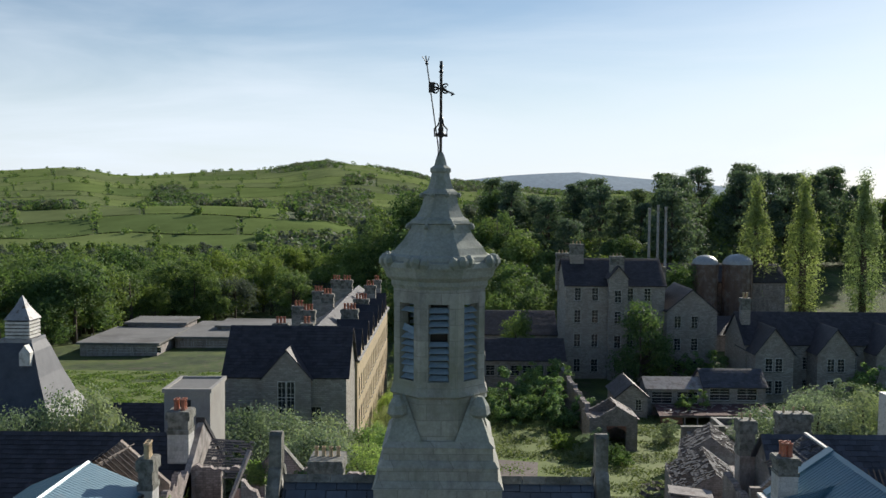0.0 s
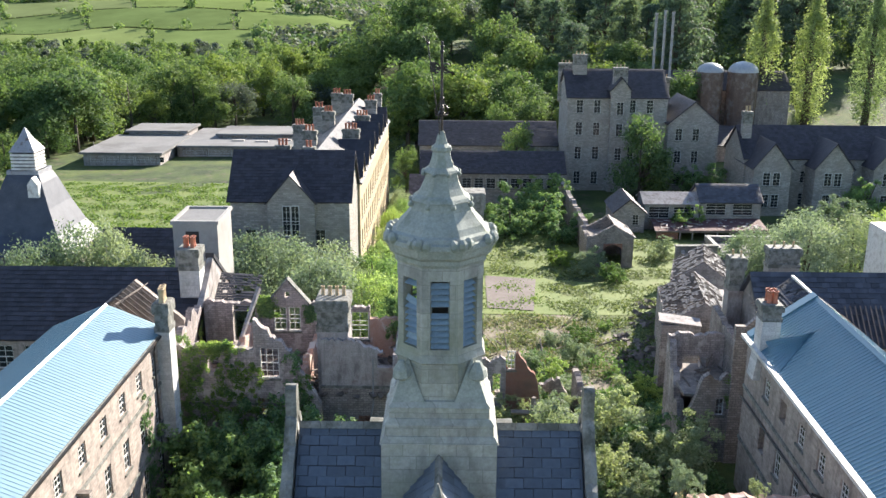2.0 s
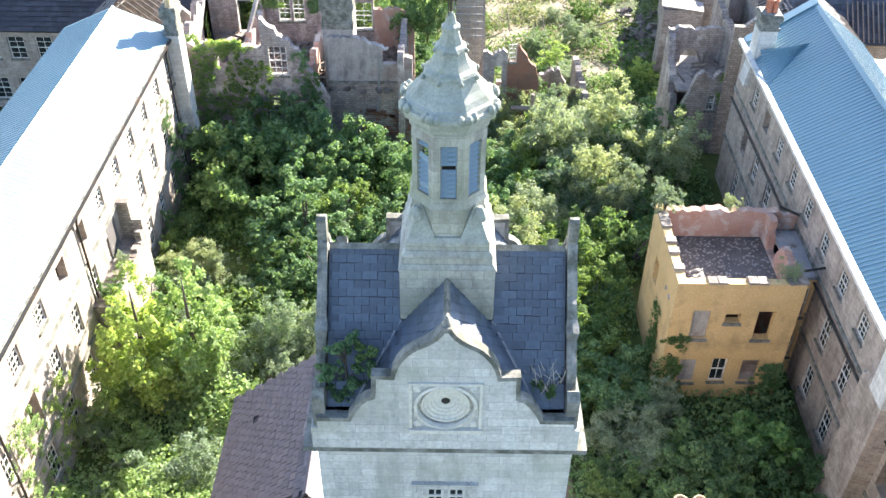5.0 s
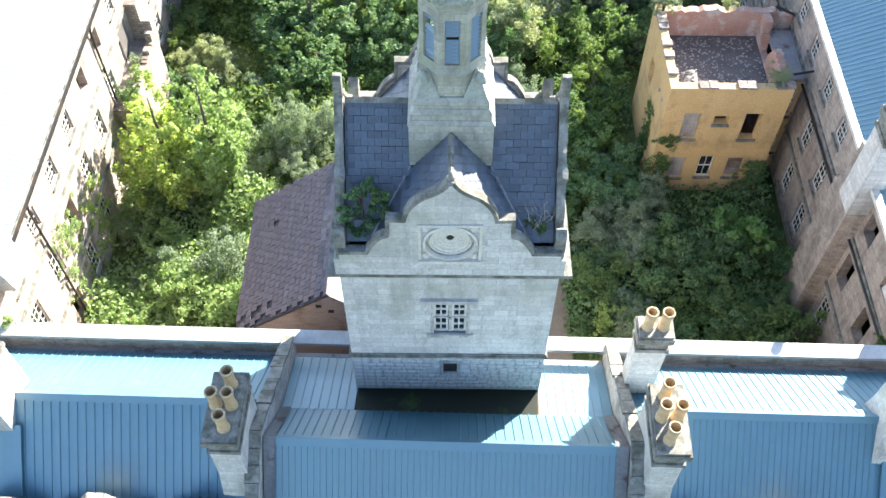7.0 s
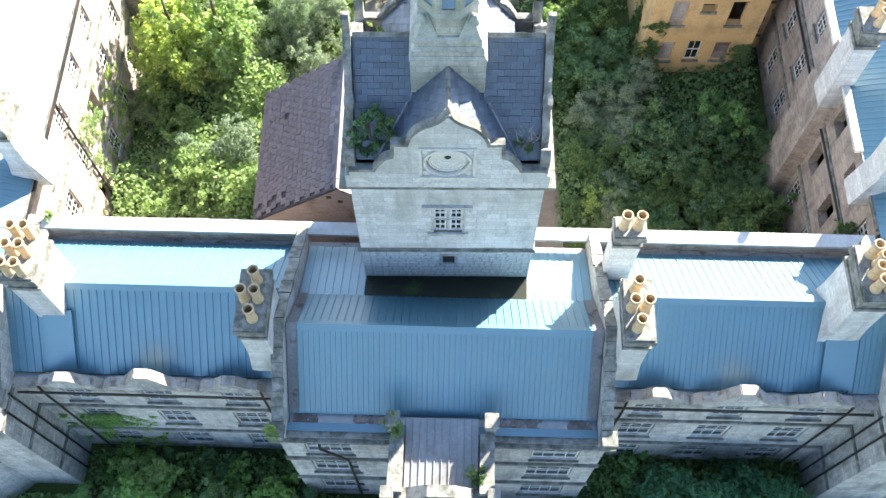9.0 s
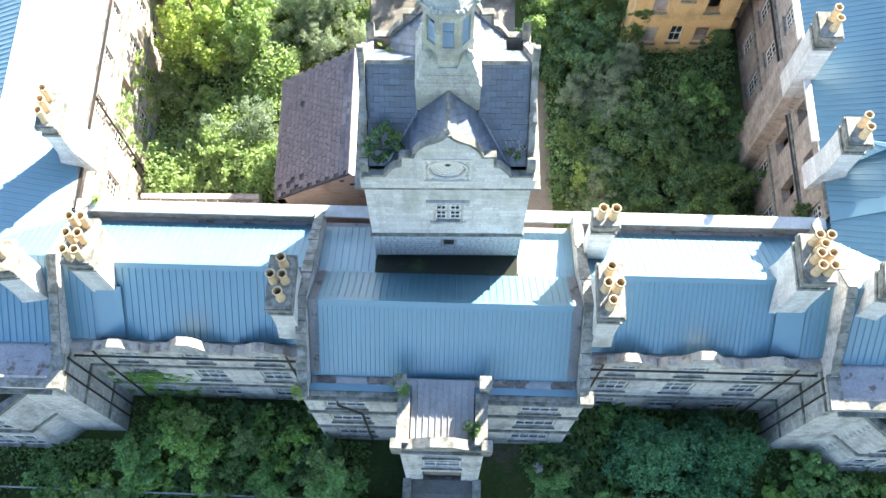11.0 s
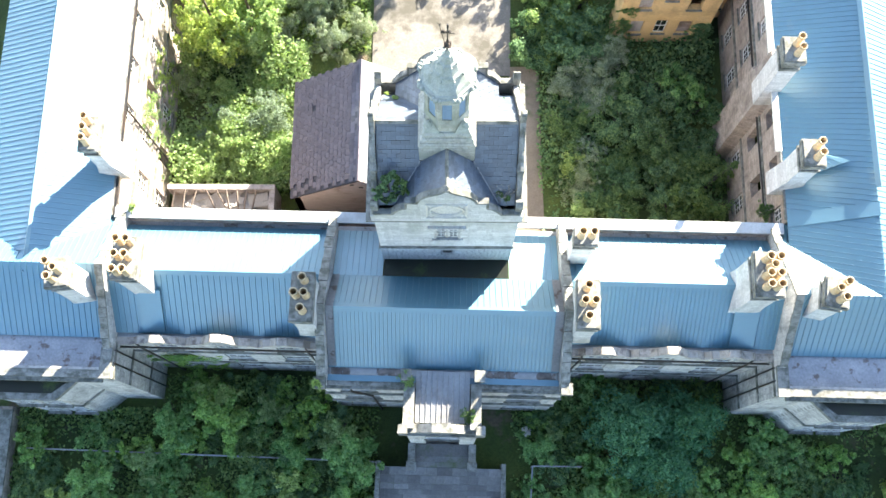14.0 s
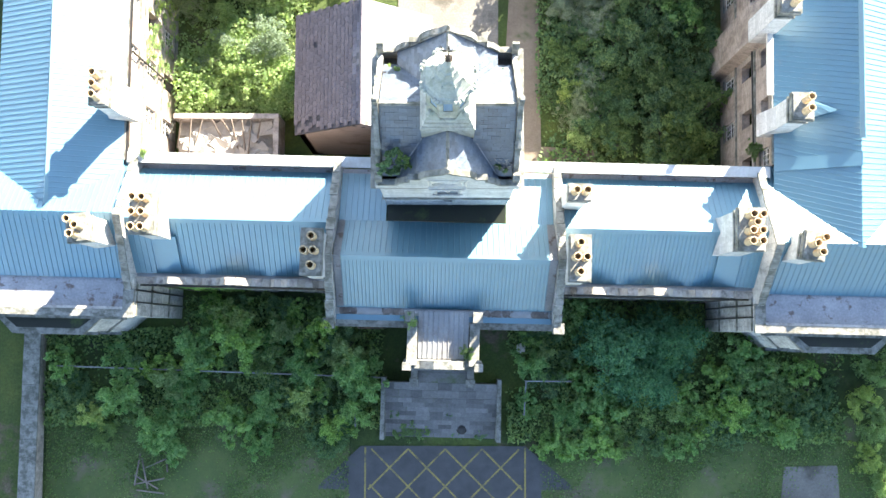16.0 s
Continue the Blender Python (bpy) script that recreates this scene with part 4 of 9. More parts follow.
def front_range():
    p = FRONT
    # side lengths
    for s in (-1, 1):
        xi, xo = 6.3 * s, 17.9 * s
        x0, x1 = min(xi, xo), max(xi, xo)
        part("roof_sheet", ribbed(((x0, -4.25, 10.55), (x1, -4.25, 10.55), (x1, *RW), (x0, *RW)), 0.31 if s < 0 else 0.22), METAL, p, "blue-grey seamed metal roof sheet")
        part("roof_sheet", ribbed(((x1, 1.85, 10.70), (x0, 1.85, 10.70), (x0, *RW), (x1, *RW)), 0.33), METAL, p)
        part("ridge_cap", Mesh().prism([(RW[0] - 0.2, RW[1] - 0.12), (RW[0] + 0.2, RW[1] - 0.1), (RW[0], RW[1] + 0.075)], x0, x1, "x"), METAL, p)
        holes = []
        for cx in (2.4, 5.8, 9.2):
            for z0, h, w in ((1.0, 2.0, 1.5), (4.7, 1.9, 1.5), (8.0, 1.5, 1.3)):
                holes.append((cx - w / 2, cx + w / 2, z0, z0 + h))
        wall(p, PALE, (x0, -4.7, 0.3), 0, 11.6, 9.9, 0.5, holes, glaze=1, cols=3, rows=3)
        # parapet with small shaped gables
        pg = Mesh()
        pg.box(x0, x1, -4.74, -4.46, 10.6, 10.78)
        for cx, w, h in ((2.4, 1.3, 0.75), (5.8, 1.9, 1.35), (9.2, 1.3, 0.75)):
            X = x0 + cx
            pg.prism([(X - w, 10.78), (X + w, 10.78), (X + w * 0.8, 11.25), (X + w * 0.5, 11.3), (X + 0.25, 10.95 + h), (X - 0.25, 10.95 + h), (X - w * 0.5, 11.3), (X - w * 0.8, 11.25)], -4.74, -4.46, "y")
        part("parapet", pg, PALE, p).location = (0, -0.06, -0.42)
        cp = Mesh()
        for cx, w, h in ((2.4, 1.3, 0.75), (5.8, 1.9, 1.35), (9.2, 1.3, 0.75)):
            X = x0 + cx
            pts = [(X - w - 0.05, 10.78), (X - w * 0.8, 11.25), (X - w * 0.5, 11.3), (X - 0.25, 10.95 + h), (X + 0.25, 10.95 + h), (X + w * 0.5, 11.3), (X + w * 0.8, 11.25), (X + w + 0.05, 10.78)]
            for (a, b), (c, d) in zip(pts, pts[1:]):
                D = math.hypot(c - a, d - b)
                part("coping_stone", Mesh().box(-0.02, D + 0.02, -4.82, -4.40, -0.01, 0.1, Matrix.Translation((a, 0, b)) @ Matrix.Rotation(-math.atan2(d - b, c - a), 4, "Y")), EDGE_STONE, p).location = (0, -0.06, -0.42)
        cuts = [x0, x0 + 1.1, x0 + 3.7, x0 + 3.9, x0 + 7.7, x0 + 7.9, x0 + 10.5, x1]
        for a, b in zip(cuts[::2], cuts[1::2]):
            part("coping_stone", Mesh().box(a, b, -4.82, -4.40, 10.78, 10.88), EDGE_STONE, p).location = (0, -0.06, -0.42)
        gt = Mesh().box(x0, x1, -4.66, -4.2, 10.24, 10.32)
        part("gutter", gt, CAPPING, p, "pale sheet gutter behind the parapet")
        pipe = Mesh().tube([(x0 + 0.1, -4.93, 9.9), (x1 - 0.1, -4.93, 9.85)], 0.06, 7)
        pipe.tube([(x0 + 1.2, -4.86, 10.7), (x0 + 1.2, -4.93, 9.9), (x0 + 1.2, -4.86, 0.5)], 0.055, 7)
        pipe.tube([(x1 - 1.2, -4.86, 10.7), (x1 - 1.2, -4.93, 9.9), (x1 - 1.2, -4.86, 0.5)], 0.055, 7)
        part("drain_pipe", pipe, IRON_AND_SHADE, p, "black iron rainwater pipes")
        sc = Mesh()
        for z in (3.9, 7.5):
            sc.box(x0, x1, -4.80, -4.7, z, z + 0.18)
        part("string_course", sc, COPING, p)
        # wall to the court, gutter shelf and parapet
        bw = Mesh().box(x0, x1, 2.14, 2.64, 0.8, 11.2)
        part("court_wall", bw, RUBBLE, p)
    bp = Mesh()
    for a, b in ((-18.5, -3.42), (3.42, 18.6)):
        bp.box(a, b, 2.08, 2.70, 11.2, 11.36)
    part("court_parapet_capping", bp, CAPPING, p, "flat metal capping along the court parapet")
    vg = Mesh()
    for a, b in ((-18.0, -3.42), (3.42, 18.0)):
        vg.box(a, b, 1.7, 2.14, 10.3, 10.5)
    part("valley_gutter", vg, LEAD, p)
    # the middle, standing forward and higher
    x0, x1 = -6.1, 6.1
    part("roof_sheet", ribbed(((x0, -5.95, 11.45), (x1, -5.95, 11.45), (x1, *RC), (x0, *RC)), 0.21), METAL, p, "blue-grey seamed metal roof sheet")
    part("roof_sheet", ribbed(((x1, -1.05, 12.0), (x0, -1.05, 12.0), (x0, *RC), (x1, *RC))), METAL, p)
    for a, b in ((-6.1, -3.42), (3.42, 6.1)):
        part("roof_sheet", ribbed(((b, 1.85, 10.65), (a, 1.85, 10.65), (a, -1.1, 11.95), (b, -1.1, 11.95)), 0.3), METAL, p)
    part("ridge_cap", Mesh().prism([(RC[0] - 0.22, RC[1] - 0.14), (RC[0] + 0.2, RC[1] - 0.12), (RC[0], RC[1] + 0.075)], x0, x1, "x"), METAL, p)
    part("tower_gutter", Mesh().box(-3.35, 3.35, -1.0, 0.05, 11.75, 11.85), MOSSY, p, "near-black gutter with green moss")
    holes = []
    for cx in (1.9, 11.2):
        for z0, h, w in ((1.6, 2.4, 2.0), (5.2, 2.1, 2.0), (8.4, 1.7, 1.9)):
            holes.append((cx - w / 2, cx + w / 2, z0, z0 + h))
    wall(p, PALE, (-6.55, -6.85, 0.3), 0, 13.1, 11.0, 0.5, holes, glaze=1, cols=4, rows=3)
    sd = Mesh()
    for s in (-1, 1):
        a = 6.55 * s
        sd.box(min(a, a - 0.5 * s), max(a, a - 0.5 * s), -6.35, -4.2, 0.3, 11.3)
    part("return_wall", sd, PALE, p)
    part("parapet", Mesh().box(-6.12, 6.12, -6.64, -6.38, 11.3, 11.5), PALE, p)
    part("parapet_sheet", Mesh().box(-6.1, 6.1, -6.67, -6.35, 11.5, 11.53), METAL, p, "narrow blue sheet over the low parapet")
    part("cornice", Mesh().box(-6.75, 6.75, -6.9, -6.64, 11.3, 11.4), COPING, p, "weathered mossy cornice")
    part("cornice", Mesh().box(-6.85, 6.85, -7.05, -6.85, 11.0, 11.18), COPING, p, "weathered mossy cornice")
    for z in (4.4, 7.9):
        part("string_course", Mesh().box(-6.62, 6.62, -6.97, -6.85, z, z + 0.2), COPING, p)
    part("gutter", Mesh().box(-6.1, 6.1, -6.38, -5.9, 11.24, 11.3), CAPPING, p, "pale stained sheet gutter")
    rng = random.Random(8)
    db = Mesh()
    for x0, x1 in ((-5.9, -5.0), (-3.6, -2.3), (2.3, 3.9), (5.0, 5.9)):
        for k in range(70):
            r = rng.uniform(0.03, 0.09)
            db.box(-r, r, -r, r, -0.02, 0.05, Matrix.Translation((rng.uniform(x0, x1), rng.uniform(-6.34, -5.98), 11.31)) @ pose(0, 0, 0, rng.uniform(-20, 20), 0, rng.uniform(0, 90)))
    part("gutter_debris", db, DEBRIS, p, "leaf mould and slate chips in the gutter", kind="stuff")
    pipe = Mesh().tube([(-4.9, -6.95, 10.9), (-4.9, -7.1, 10.4), (-3.9, -7.1, 8.6), (-3.9, -7.0, 0.6)], 0.06, 7)
    part("drain_pipe", pipe, IRON_AND_SHADE, p)
    # coped gable walls at both ends of the middle
    for s in (-1, 1):
        g = Mesh().prism([(-6.9, 10.5), (2.3, 10.5), (2.3, 11.3), (RC[0] + 0.05, 14.55), (-6.9, 12.1)], s * 6.32 - 0.19, s * 6.32 + 0.19, "x")
        part("gable_wall", g, PALE, p)
        cp = Mesh()
        for y0, z0, y1, z1 in ((-7.1, 12.05, RC[0], 14.6), (2.4, 11.3, RC[0], 14.6)):
            for k in range(8):
                a0, a1 = k / 8 + 0.003, (k + 1) / 8 - 0.003
                q0, q1 = Vector((y0 + (y1 - y0) * a0, z0 + (z1 - z0) * a0)), Vector((y0 + (y1 - y0) * a1, z0 + (z1 - z0) * a1))
                part("coping_stone", Mesh().prism([tuple(q0), tuple(q1), (q1.x, q1.y + 0.13 + 0.03 * (k % 3)), (q0.x, q0.y + 0.14 + 0.03 * (k % 2))], s * 6.32 - 0.20 - 0.03 * (k % 3), s * 6.32 + 0.20 + 0.03 * (k % 2), "x"), COPING, p)
        cp.box(s * 6.42 - 0.3, s * 6.42 + 0.3, -7.2, -6.6, 11.85, 12.4)
        part("gable_coping", cp, COPING, p, "lichened gable coping and kneeler")
        fl = Mesh()
        for y0, z0, y1, z1 in ((-5.9, 11.5, RC[0], 14.25), (-1.05, 12.05, RC[0], 14.25)):
            xs = (s * 5.68, s * 6.08)
            fl.add([(min(xs), y0, z0 + 0.05), (max(xs), y0, z0 + 0.09), (max(xs), y1, z1 + 0.09), (min(xs), y1, z1 + 0.05)], ((0, 1, 2, 3), (3, 2, 1, 0)))
        part("lead_flashing", fl, LEAD, p)
    # crickets: flat sheets that slope from the outer stacks to the eaves
    for s in (-1, 1):
        a, b = (-16.35, -15.15) if s < 0 else (15.35, 16.65)
        part("flat_apron", slope(((a, -4.2, 10.78), (b, -4.2, 10.78), (b, -2.3, 12.55), (a, -2.3, 12.55)), 0.1), METAL, p, "flat blue sheet apron below the stack")
    # coped walls to the corner pavilions
    for s in (-1, 1):
        ry, rz = (-1.1, 13.25) if s < 0 else (-1.9, 13.85)  # ridge of the pavilion
        g = Mesh().prism([(-6.75, 9.5), (2.3, 9.5), (2.3, 11.2), (ry - 0.2, rz + 0.5), (-5.3, 11.2), (-6.75, 11.0)], s * 18.05 - 0.17, s * 18.05 + 0.17, "x")
        part("pavilion_gable", g, PALE, p)
        cp = Mesh()
        for y0, z0, y1, z1 in ((-5.3, 11.2, ry - 0.2, rz + 0.55), (2.4, 11.2, ry - 0.2, rz + 0.55)):
            for k in range(8):
                a0, a1 = k / 8 + 0.003, (k + 1) / 8 - 0.003
                q0, q1 = Vector((y0 + (y1 - y0) * a0, z0 + (z1 - z0) * a0)), Vector((y0 + (y1 - y0) * a1, z0 + (z1 - z0) * a1))
                part("coping_stone", Mesh().prism([tuple(q0), tuple(q1), (q1.x, q1.y + 0.13 + 0.02 * (k % 3)), (q0.x, q0.y + 0.13 + 0.03 * (k % 2))], s * 18.05 - 0.19 - 0.03 * (k % 2), s * 18.05 + 0.2, "x"), COPING, p)
        cp.box(s * 18.05 - 0.3, s * 18.05 + 0.3, -6.85, -5.2, 11.0, 11.2)
        part("pavilion_coping", cp, COPING, p)
        # East end is lengthened to 36 m, out of view, to shade the garden.
        a, b = sorted((18.36 * s, 31.0 * s if s < 0 else 36.0))
        part("roof_sheet", ribbed(((a, -4.6, 10.85), (b, -4.6, 10.85), (b, ry, rz), (a, ry, rz))), METAL, p)
        part("roof_sheet", ribbed(((b, 2.9, 10.5), (a, 2.9, 10.5), (a, ry, rz), (b, ry, rz))), METAL, p)
        part("lead_flat", Mesh().box(a, b, -6.3, -4.55, 10.6, 10.72), LEAD, p, "stained lead flat behind the parapet")
        pw = Mesh().box(a, b, -6.75, -6.25, 0.3, 11.05)
        aa, bb = sorted((17.85 * s, 18.35 * s))
        pw.box(aa, bb, -6.75, -4.6, 0.3, 11.0)
        part("pavilion_wall", pw, PALE, p)
        cp = Mesh().box(a, b, -6.82, -6.4, 11.05, 11.18)
        cp.box(min(a, b), max(a, b), -6.98, -6.75, 10.3, 10.5)
        part("parapet_coping", cp, COPING, p)
        # canted bay
        c = s * 23.2
        bay = Mesh().prism([(c - 3.0, -6.74), (c - 1.9, -7.7), (c + 1.9, -7.7), (c + 3.0, -6.74)], 0.3, 9.3, "z")
        part("bay_body", bay, PALE, p)
        bc = Mesh().prism([(c - 3.25, -6.74), (c - 2.05, -7.92), (c + 2.05, -7.92), (c + 3.25, -6.74)], 9.3, 9.6, "z")
        bc.prism([(c - 3.1, -6.74), (c - 1.95, -7.8), (c + 1.95, -7.8), (c + 3.1, -6.74)], 5.0, 5.2, "z")
        part("bay_cornice", bc, COPING, p)
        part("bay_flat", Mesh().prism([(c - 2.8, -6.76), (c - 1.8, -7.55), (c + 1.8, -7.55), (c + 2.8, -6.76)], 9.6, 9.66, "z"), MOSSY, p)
        for k in range(2):
            for z in (5.8, 1.6):
                window(p, place(c - 1.5 + k * 1.7, -7.86, z), 1.3, 2.3, 2, 3)
        # bands and pipes down the inner return
        rt = s * 17.85
        for y in (-5.25, -5.95):
            part("drain_pipe", Mesh().tube([(rt - s * 0.08, y, 10.7), (rt - s * 0.08, y, 0.6)], 0.05, 6), IRON_AND_SHADE, p)
        for z in (3.9, 7.5, 10.3):
            part("return_band", Mesh().box(min(rt, rt - s * 0.07), max(rt, rt - s * 0.07), -6.75, -4.75, z, z + 0.18), COPING, p)
    # the porch
    po = thing("porch", "projecting stone entrance porch with sheet roof and shaped parapet", "porch", place(0, 0, 0, TURN))
    b = Mesh()
    for s in (-1, 1):
        b.box(s * 1.72 - 0.2, s * 1.72 + 0.2, -8.9, -6.85, 0.3, 11.6)
        b.box(s * 1.9 - 0.2, s * 1.9 + 0.2, -6.62, -6.15, 11.0, 12.5)
    part("side_wall", b, PALE, po)
    holes = [(0.9, 2.94, 1.6, 4.8), (1.0, 2.84, 6.0, 8.1), (1.1, 2.74, 9.0, 10.6)]
    w = part("front_wall", wall_mesh(3.84, 11.2, 0.4, holes), PALE, po)
    w.matrix_basis = place(-1.92, -9.2, 0.3)
    for k in (1, 2):
        a, bb, c, d = holes[k]
        window(po, place(-1.92 + a, -9.2, 0.3 + c), bb - a, d - c, 3, 3)
    door = Mesh().box(-1.0, 1.0, -8.95, -8.87, 1.9, 5.1)
    part("door", door, TIMBER, po, "dark boarded entrance door")
    part("roof_sheet", ribbed(((-1.42, -8.75, 11.5), (1.42, -8.75, 11.5), (1.42, -6.1, 11.75), (-1.42, -6.1, 11.75)), 0.27, 0.05), STEEL, po, "grey seamed sheet roof")
    cp = Mesh()
    for s in (-1, 1):
        cp.prism([(-9.1, 11.6), (-6.75, 11.6), (-6.75, 12.0), (-8.4, 12.05), (-9.1, 12.35)], s * 1.75 - 0.28, s * 1.75 + 0.28, "x")
        cp.box(s * 1.9 - 0.27, s * 1.9 + 0.27, -6.7, -6.1, 12.5, 12.68)
        cp.box(s * 2.0 - 0.24, s * 2.0 + 0.24, -9.4, -8.95, 11.3, 12.6)
    cp.prism([(-2.2, 11.5), (2.2, 11.5), (2.2, 11.85), (1.3, 11.95), (0.5, 12.5), (-0.5, 12.5), (-1.3, 11.95), (-2.2, 11.85)], -9.3, -8.85, "y")
    cp.box(-2.2, 2.2, -9.42, -8.8, 11.2, 11.42)
    part("porch_parapet", cp, COPING, po, "shaped porch parapet")
    ent = Mesh()
    for s in (-1, 1):
        ent.box(s * 1.85 - 0.22, s * 1.85 + 0.22, -10.7, -9.2, 0.3, 2.7)
        ent.box(s * 1.85 - 0.3, s * 1.85 + 0.3, -10.85, -10.3, 2.7, 2.95)
    part("cheek_wall", ent, COPING, po)
    # steps
    sp = thing("entrance_steps", "broad mossy stone steps with landings before the porch", "steps", place(0, 0, 0.3, TURN))
    n = 0
    for k in range(3):
        m = Mesh().box(-1.62, 1.62, -10.6 + 0.32 * k, -9.21 if k == 2 else -10.28 + 0.32 * k, 0, 1.63 + 0.16 * (k + 1))
        part("step", m, PAVING, sp)
    part("landing", Mesh().box(-3.85, 3.75, -11.6, -10.6, 0, 1.62), PAVING, sp, "flagged landing with moss in its joints")
    for k in range(9):
        part("step", Mesh().box(-3.85 + 0.03, 3.75 - 0.03, -14.3 + 0.3 * k, -14.3 + 0.3 * (k + 1), 0, 0.18 * (k + 1) - 0.02), PAVING, sp)
    for s in (-1, 1):
        part("side_kerb", Mesh().box(-0.05 + s * 3.85 - 0.14, -0.05 + s * 3.85 + 0.14, -14.4, -10.3, 0, 1.85), COPING, sp)
    rnd = random.Random(12)
    flags = {}
    for j, (y0, y1) in enumerate(((-11.59, -11.1), (-11.1, -10.61))):
        x = -3.84
        while x < 3.6:
            x1 = min(x + rnd.choice((0.5, 0.65, 0.8, 0.95)), 3.74)
            k = round(x1 - x, 2)
            if k not in flags:
                flags[k] = Mesh().box(0.012, k - 0.012, 0.012, 0.478, 0, 0.045).data("flagstone", PAVING)
            piece("flagstone", flags[k], sp, Matrix.Translation((x, y0, 1.622)) @ pose(0, 0, 0, rnd.uniform(-0.4, 0.4), rnd.uniform(-0.4, 0.4), 0))
            x = x1
    for n in range(9):  # treads laid in separate stones
        x = -3.8
        while x < 3.6:
            x1 = min(x + rnd.choice((0.9, 1.2, 1.5)), 3.7)
            k = -round(x1 - x, 2)
            if k not in flags:
                flags[k] = Mesh().box(0.01, -k - 0.01, -0.03, 0.27, 0, 0.04).data("tread", PAVING)
            piece("tread", flags[k], sp, Matrix.Translation((x, -14.3 + 0.3 * n, 0.18 * (n + 1) - 0.018)) @ pose(0, 0, 0, rnd.uniform(-1, 1), rnd.uniform(-0.4, 0.4), 0))
            x = x1
    # pots and stacks
    def at(x, y):
        q = Matrix.Rotation(radians(TURN), 4, "Z") @ Vector((x, y, 0))
        return q.x, q.y
    for s, x in ((-1, -6.95), (1, 6.98)):
        dia = [(0.1 * -s, 0.76), (-0.27, 0.02), (0.22, 0.02), (0.1 * -s, -0.74)]
        chimney(*at(x, -3.28), 12.0, 16.45, 0.95, 2.3, dia, TURN, label="tall ashlar chimney stack with four buff pots on a coped gable", shoulder=0.2)
    chimney(*at(6.95, 0.2), 11.6, 16.2, 1.05, 0.75, [(-0.27, 0.0), (0.27, 0.0)], TURN, label="tall stone chimney stack with two buff pots")
    chimney(*at(-15.97, -1.45), 11.2, 15.95, 1.15, 2.0, [(a, b) for a in (-0.245, 0.245) for b in (-0.77, 0.0, 0.77)], TURN, label="broad stone chimney stack with six buff pots")
    chimney(*at(15.85, -1.55), 11.2, 16.4, 1.25, 2.1, [(-0.18, 0.70), (0.30, 0.70), (0.0, 0.29), (-0.22, -0.13), (0.27, -0.12), (-0.23, -0.68), (0.27, -0.67)], TURN, label="broad stone chimney stack crowded with seven buff pots", shoulder=0.3)
    for s in (-1, 1):
        chimney(*at(s * 19.3, -2.27), 11.0, 15.95, 1.0, 1.35, [(0.17 * s, 0.39), (-0.2 * s, 0.02), (0.1 * s, -0.39)], TURN - 8 * s, label="corner stone chimney stack with three buff pots", shoulder=0.25)


front_range()


def front_yard():
    r = thing("low_railing", "thin rusted railing beside the entrance steps", "railing", place(0, 0, 0, TURN))
    for a, b in (((-26.0, -10.1), (-4.0, -10.35)), ((5.6, -10.35), (8.6, -10.3)), ((-5.9, -10.3), (-5.7, -13.6)), ((5.6, -10.35), (5.5, -12.6))):
        part("rail", Mesh().tube([(*a, 1.75), (*b, 1.75)], 0.05, 6), STEEL, r)
        n = max(2, int(math.hypot(b[0] - a[0], b[1] - a[1]) / 2.2))
        for k in range(n + 1):
            x, y = a[0] + (b[0] - a[0]) * k / n, a[1] + (b[1] - a[1]) * k / n
            part("post", Mesh().tube([(x, y, 0.3), (x, y, 1.78)], 0.04, 5), STEEL, r)
    w = thing("boundary_wall", "broad stone boundary wall with flat coping", "wall", place(0, 0, 0))
    part("wall", Mesh().box(-28.1, -27.2, -24, -7.0, 0.1, 1.7), RUBBLE, w)
    for k in range(14):
        part("coping", Mesh().box(-28.2, -27.1, -24 + k * 1.2 + 0.01, -22.8 + k * 1.2 - 0.01, 1.703, 1.85), COPING, w)
    for x, y, dx, dy in ((-20.6, -15.4, -0.3, -2.2), (-20.9, -17.5, 2.0, 0.4), (-20.5, -15.8, 0.5, -2.0), (-21.0, -16.9, 1.7, -0.9), (-20.2, -16.4, 1.4, 0.6), (-20.8, -17.9, 1.9, -0.2), (-18.9, -15.2, 0.2, -1.5)):
        t = thing("fallen_pole", "fallen grey timber pole in the grass", "timber", place(0, 0, 0), "fallen poles")
        part("pole", Mesh().tube([(x, y, 0.45), (x + dx, y + dy, 0.6)], 0.06, 5), TIMBER, t)
    s = thing("rubbish_sack", "crumpled pale rubbish sack among the shrubs", "rubbish", place(5.1, -8.3, 0.75))
    part("sack", Mesh().lathe(((0.2, 0), (0.36, 0.12), (0.3, 0.3), (0.1, 0.42), (0.05, 0.5)), 9), WHITE, s)
    b = thing("black_sack", "dumped black plastic sack on stone steps", "rubbish", place(1.1, -13.75, 0.62))
    part("sack", Mesh().lathe(((0.25, 0), (0.36, 0.1), (0.28, 0.26), (0.08, 0.34)), 9), IRON_AND_SHADE, b)


front_yard()


# ---- the two long wings beside the court ----
def court_openings(length, start, step, rows, width=1.05):
    out = []
    x = start
    while x + width < length - 0.5:
        for z0, h in rows:
            out.append((x, x + width, z0, z0 + h))
        x += step
    return out


ROWS = ((1.2, 2.0), (4.8, 1.9), (8.4, 1.3))


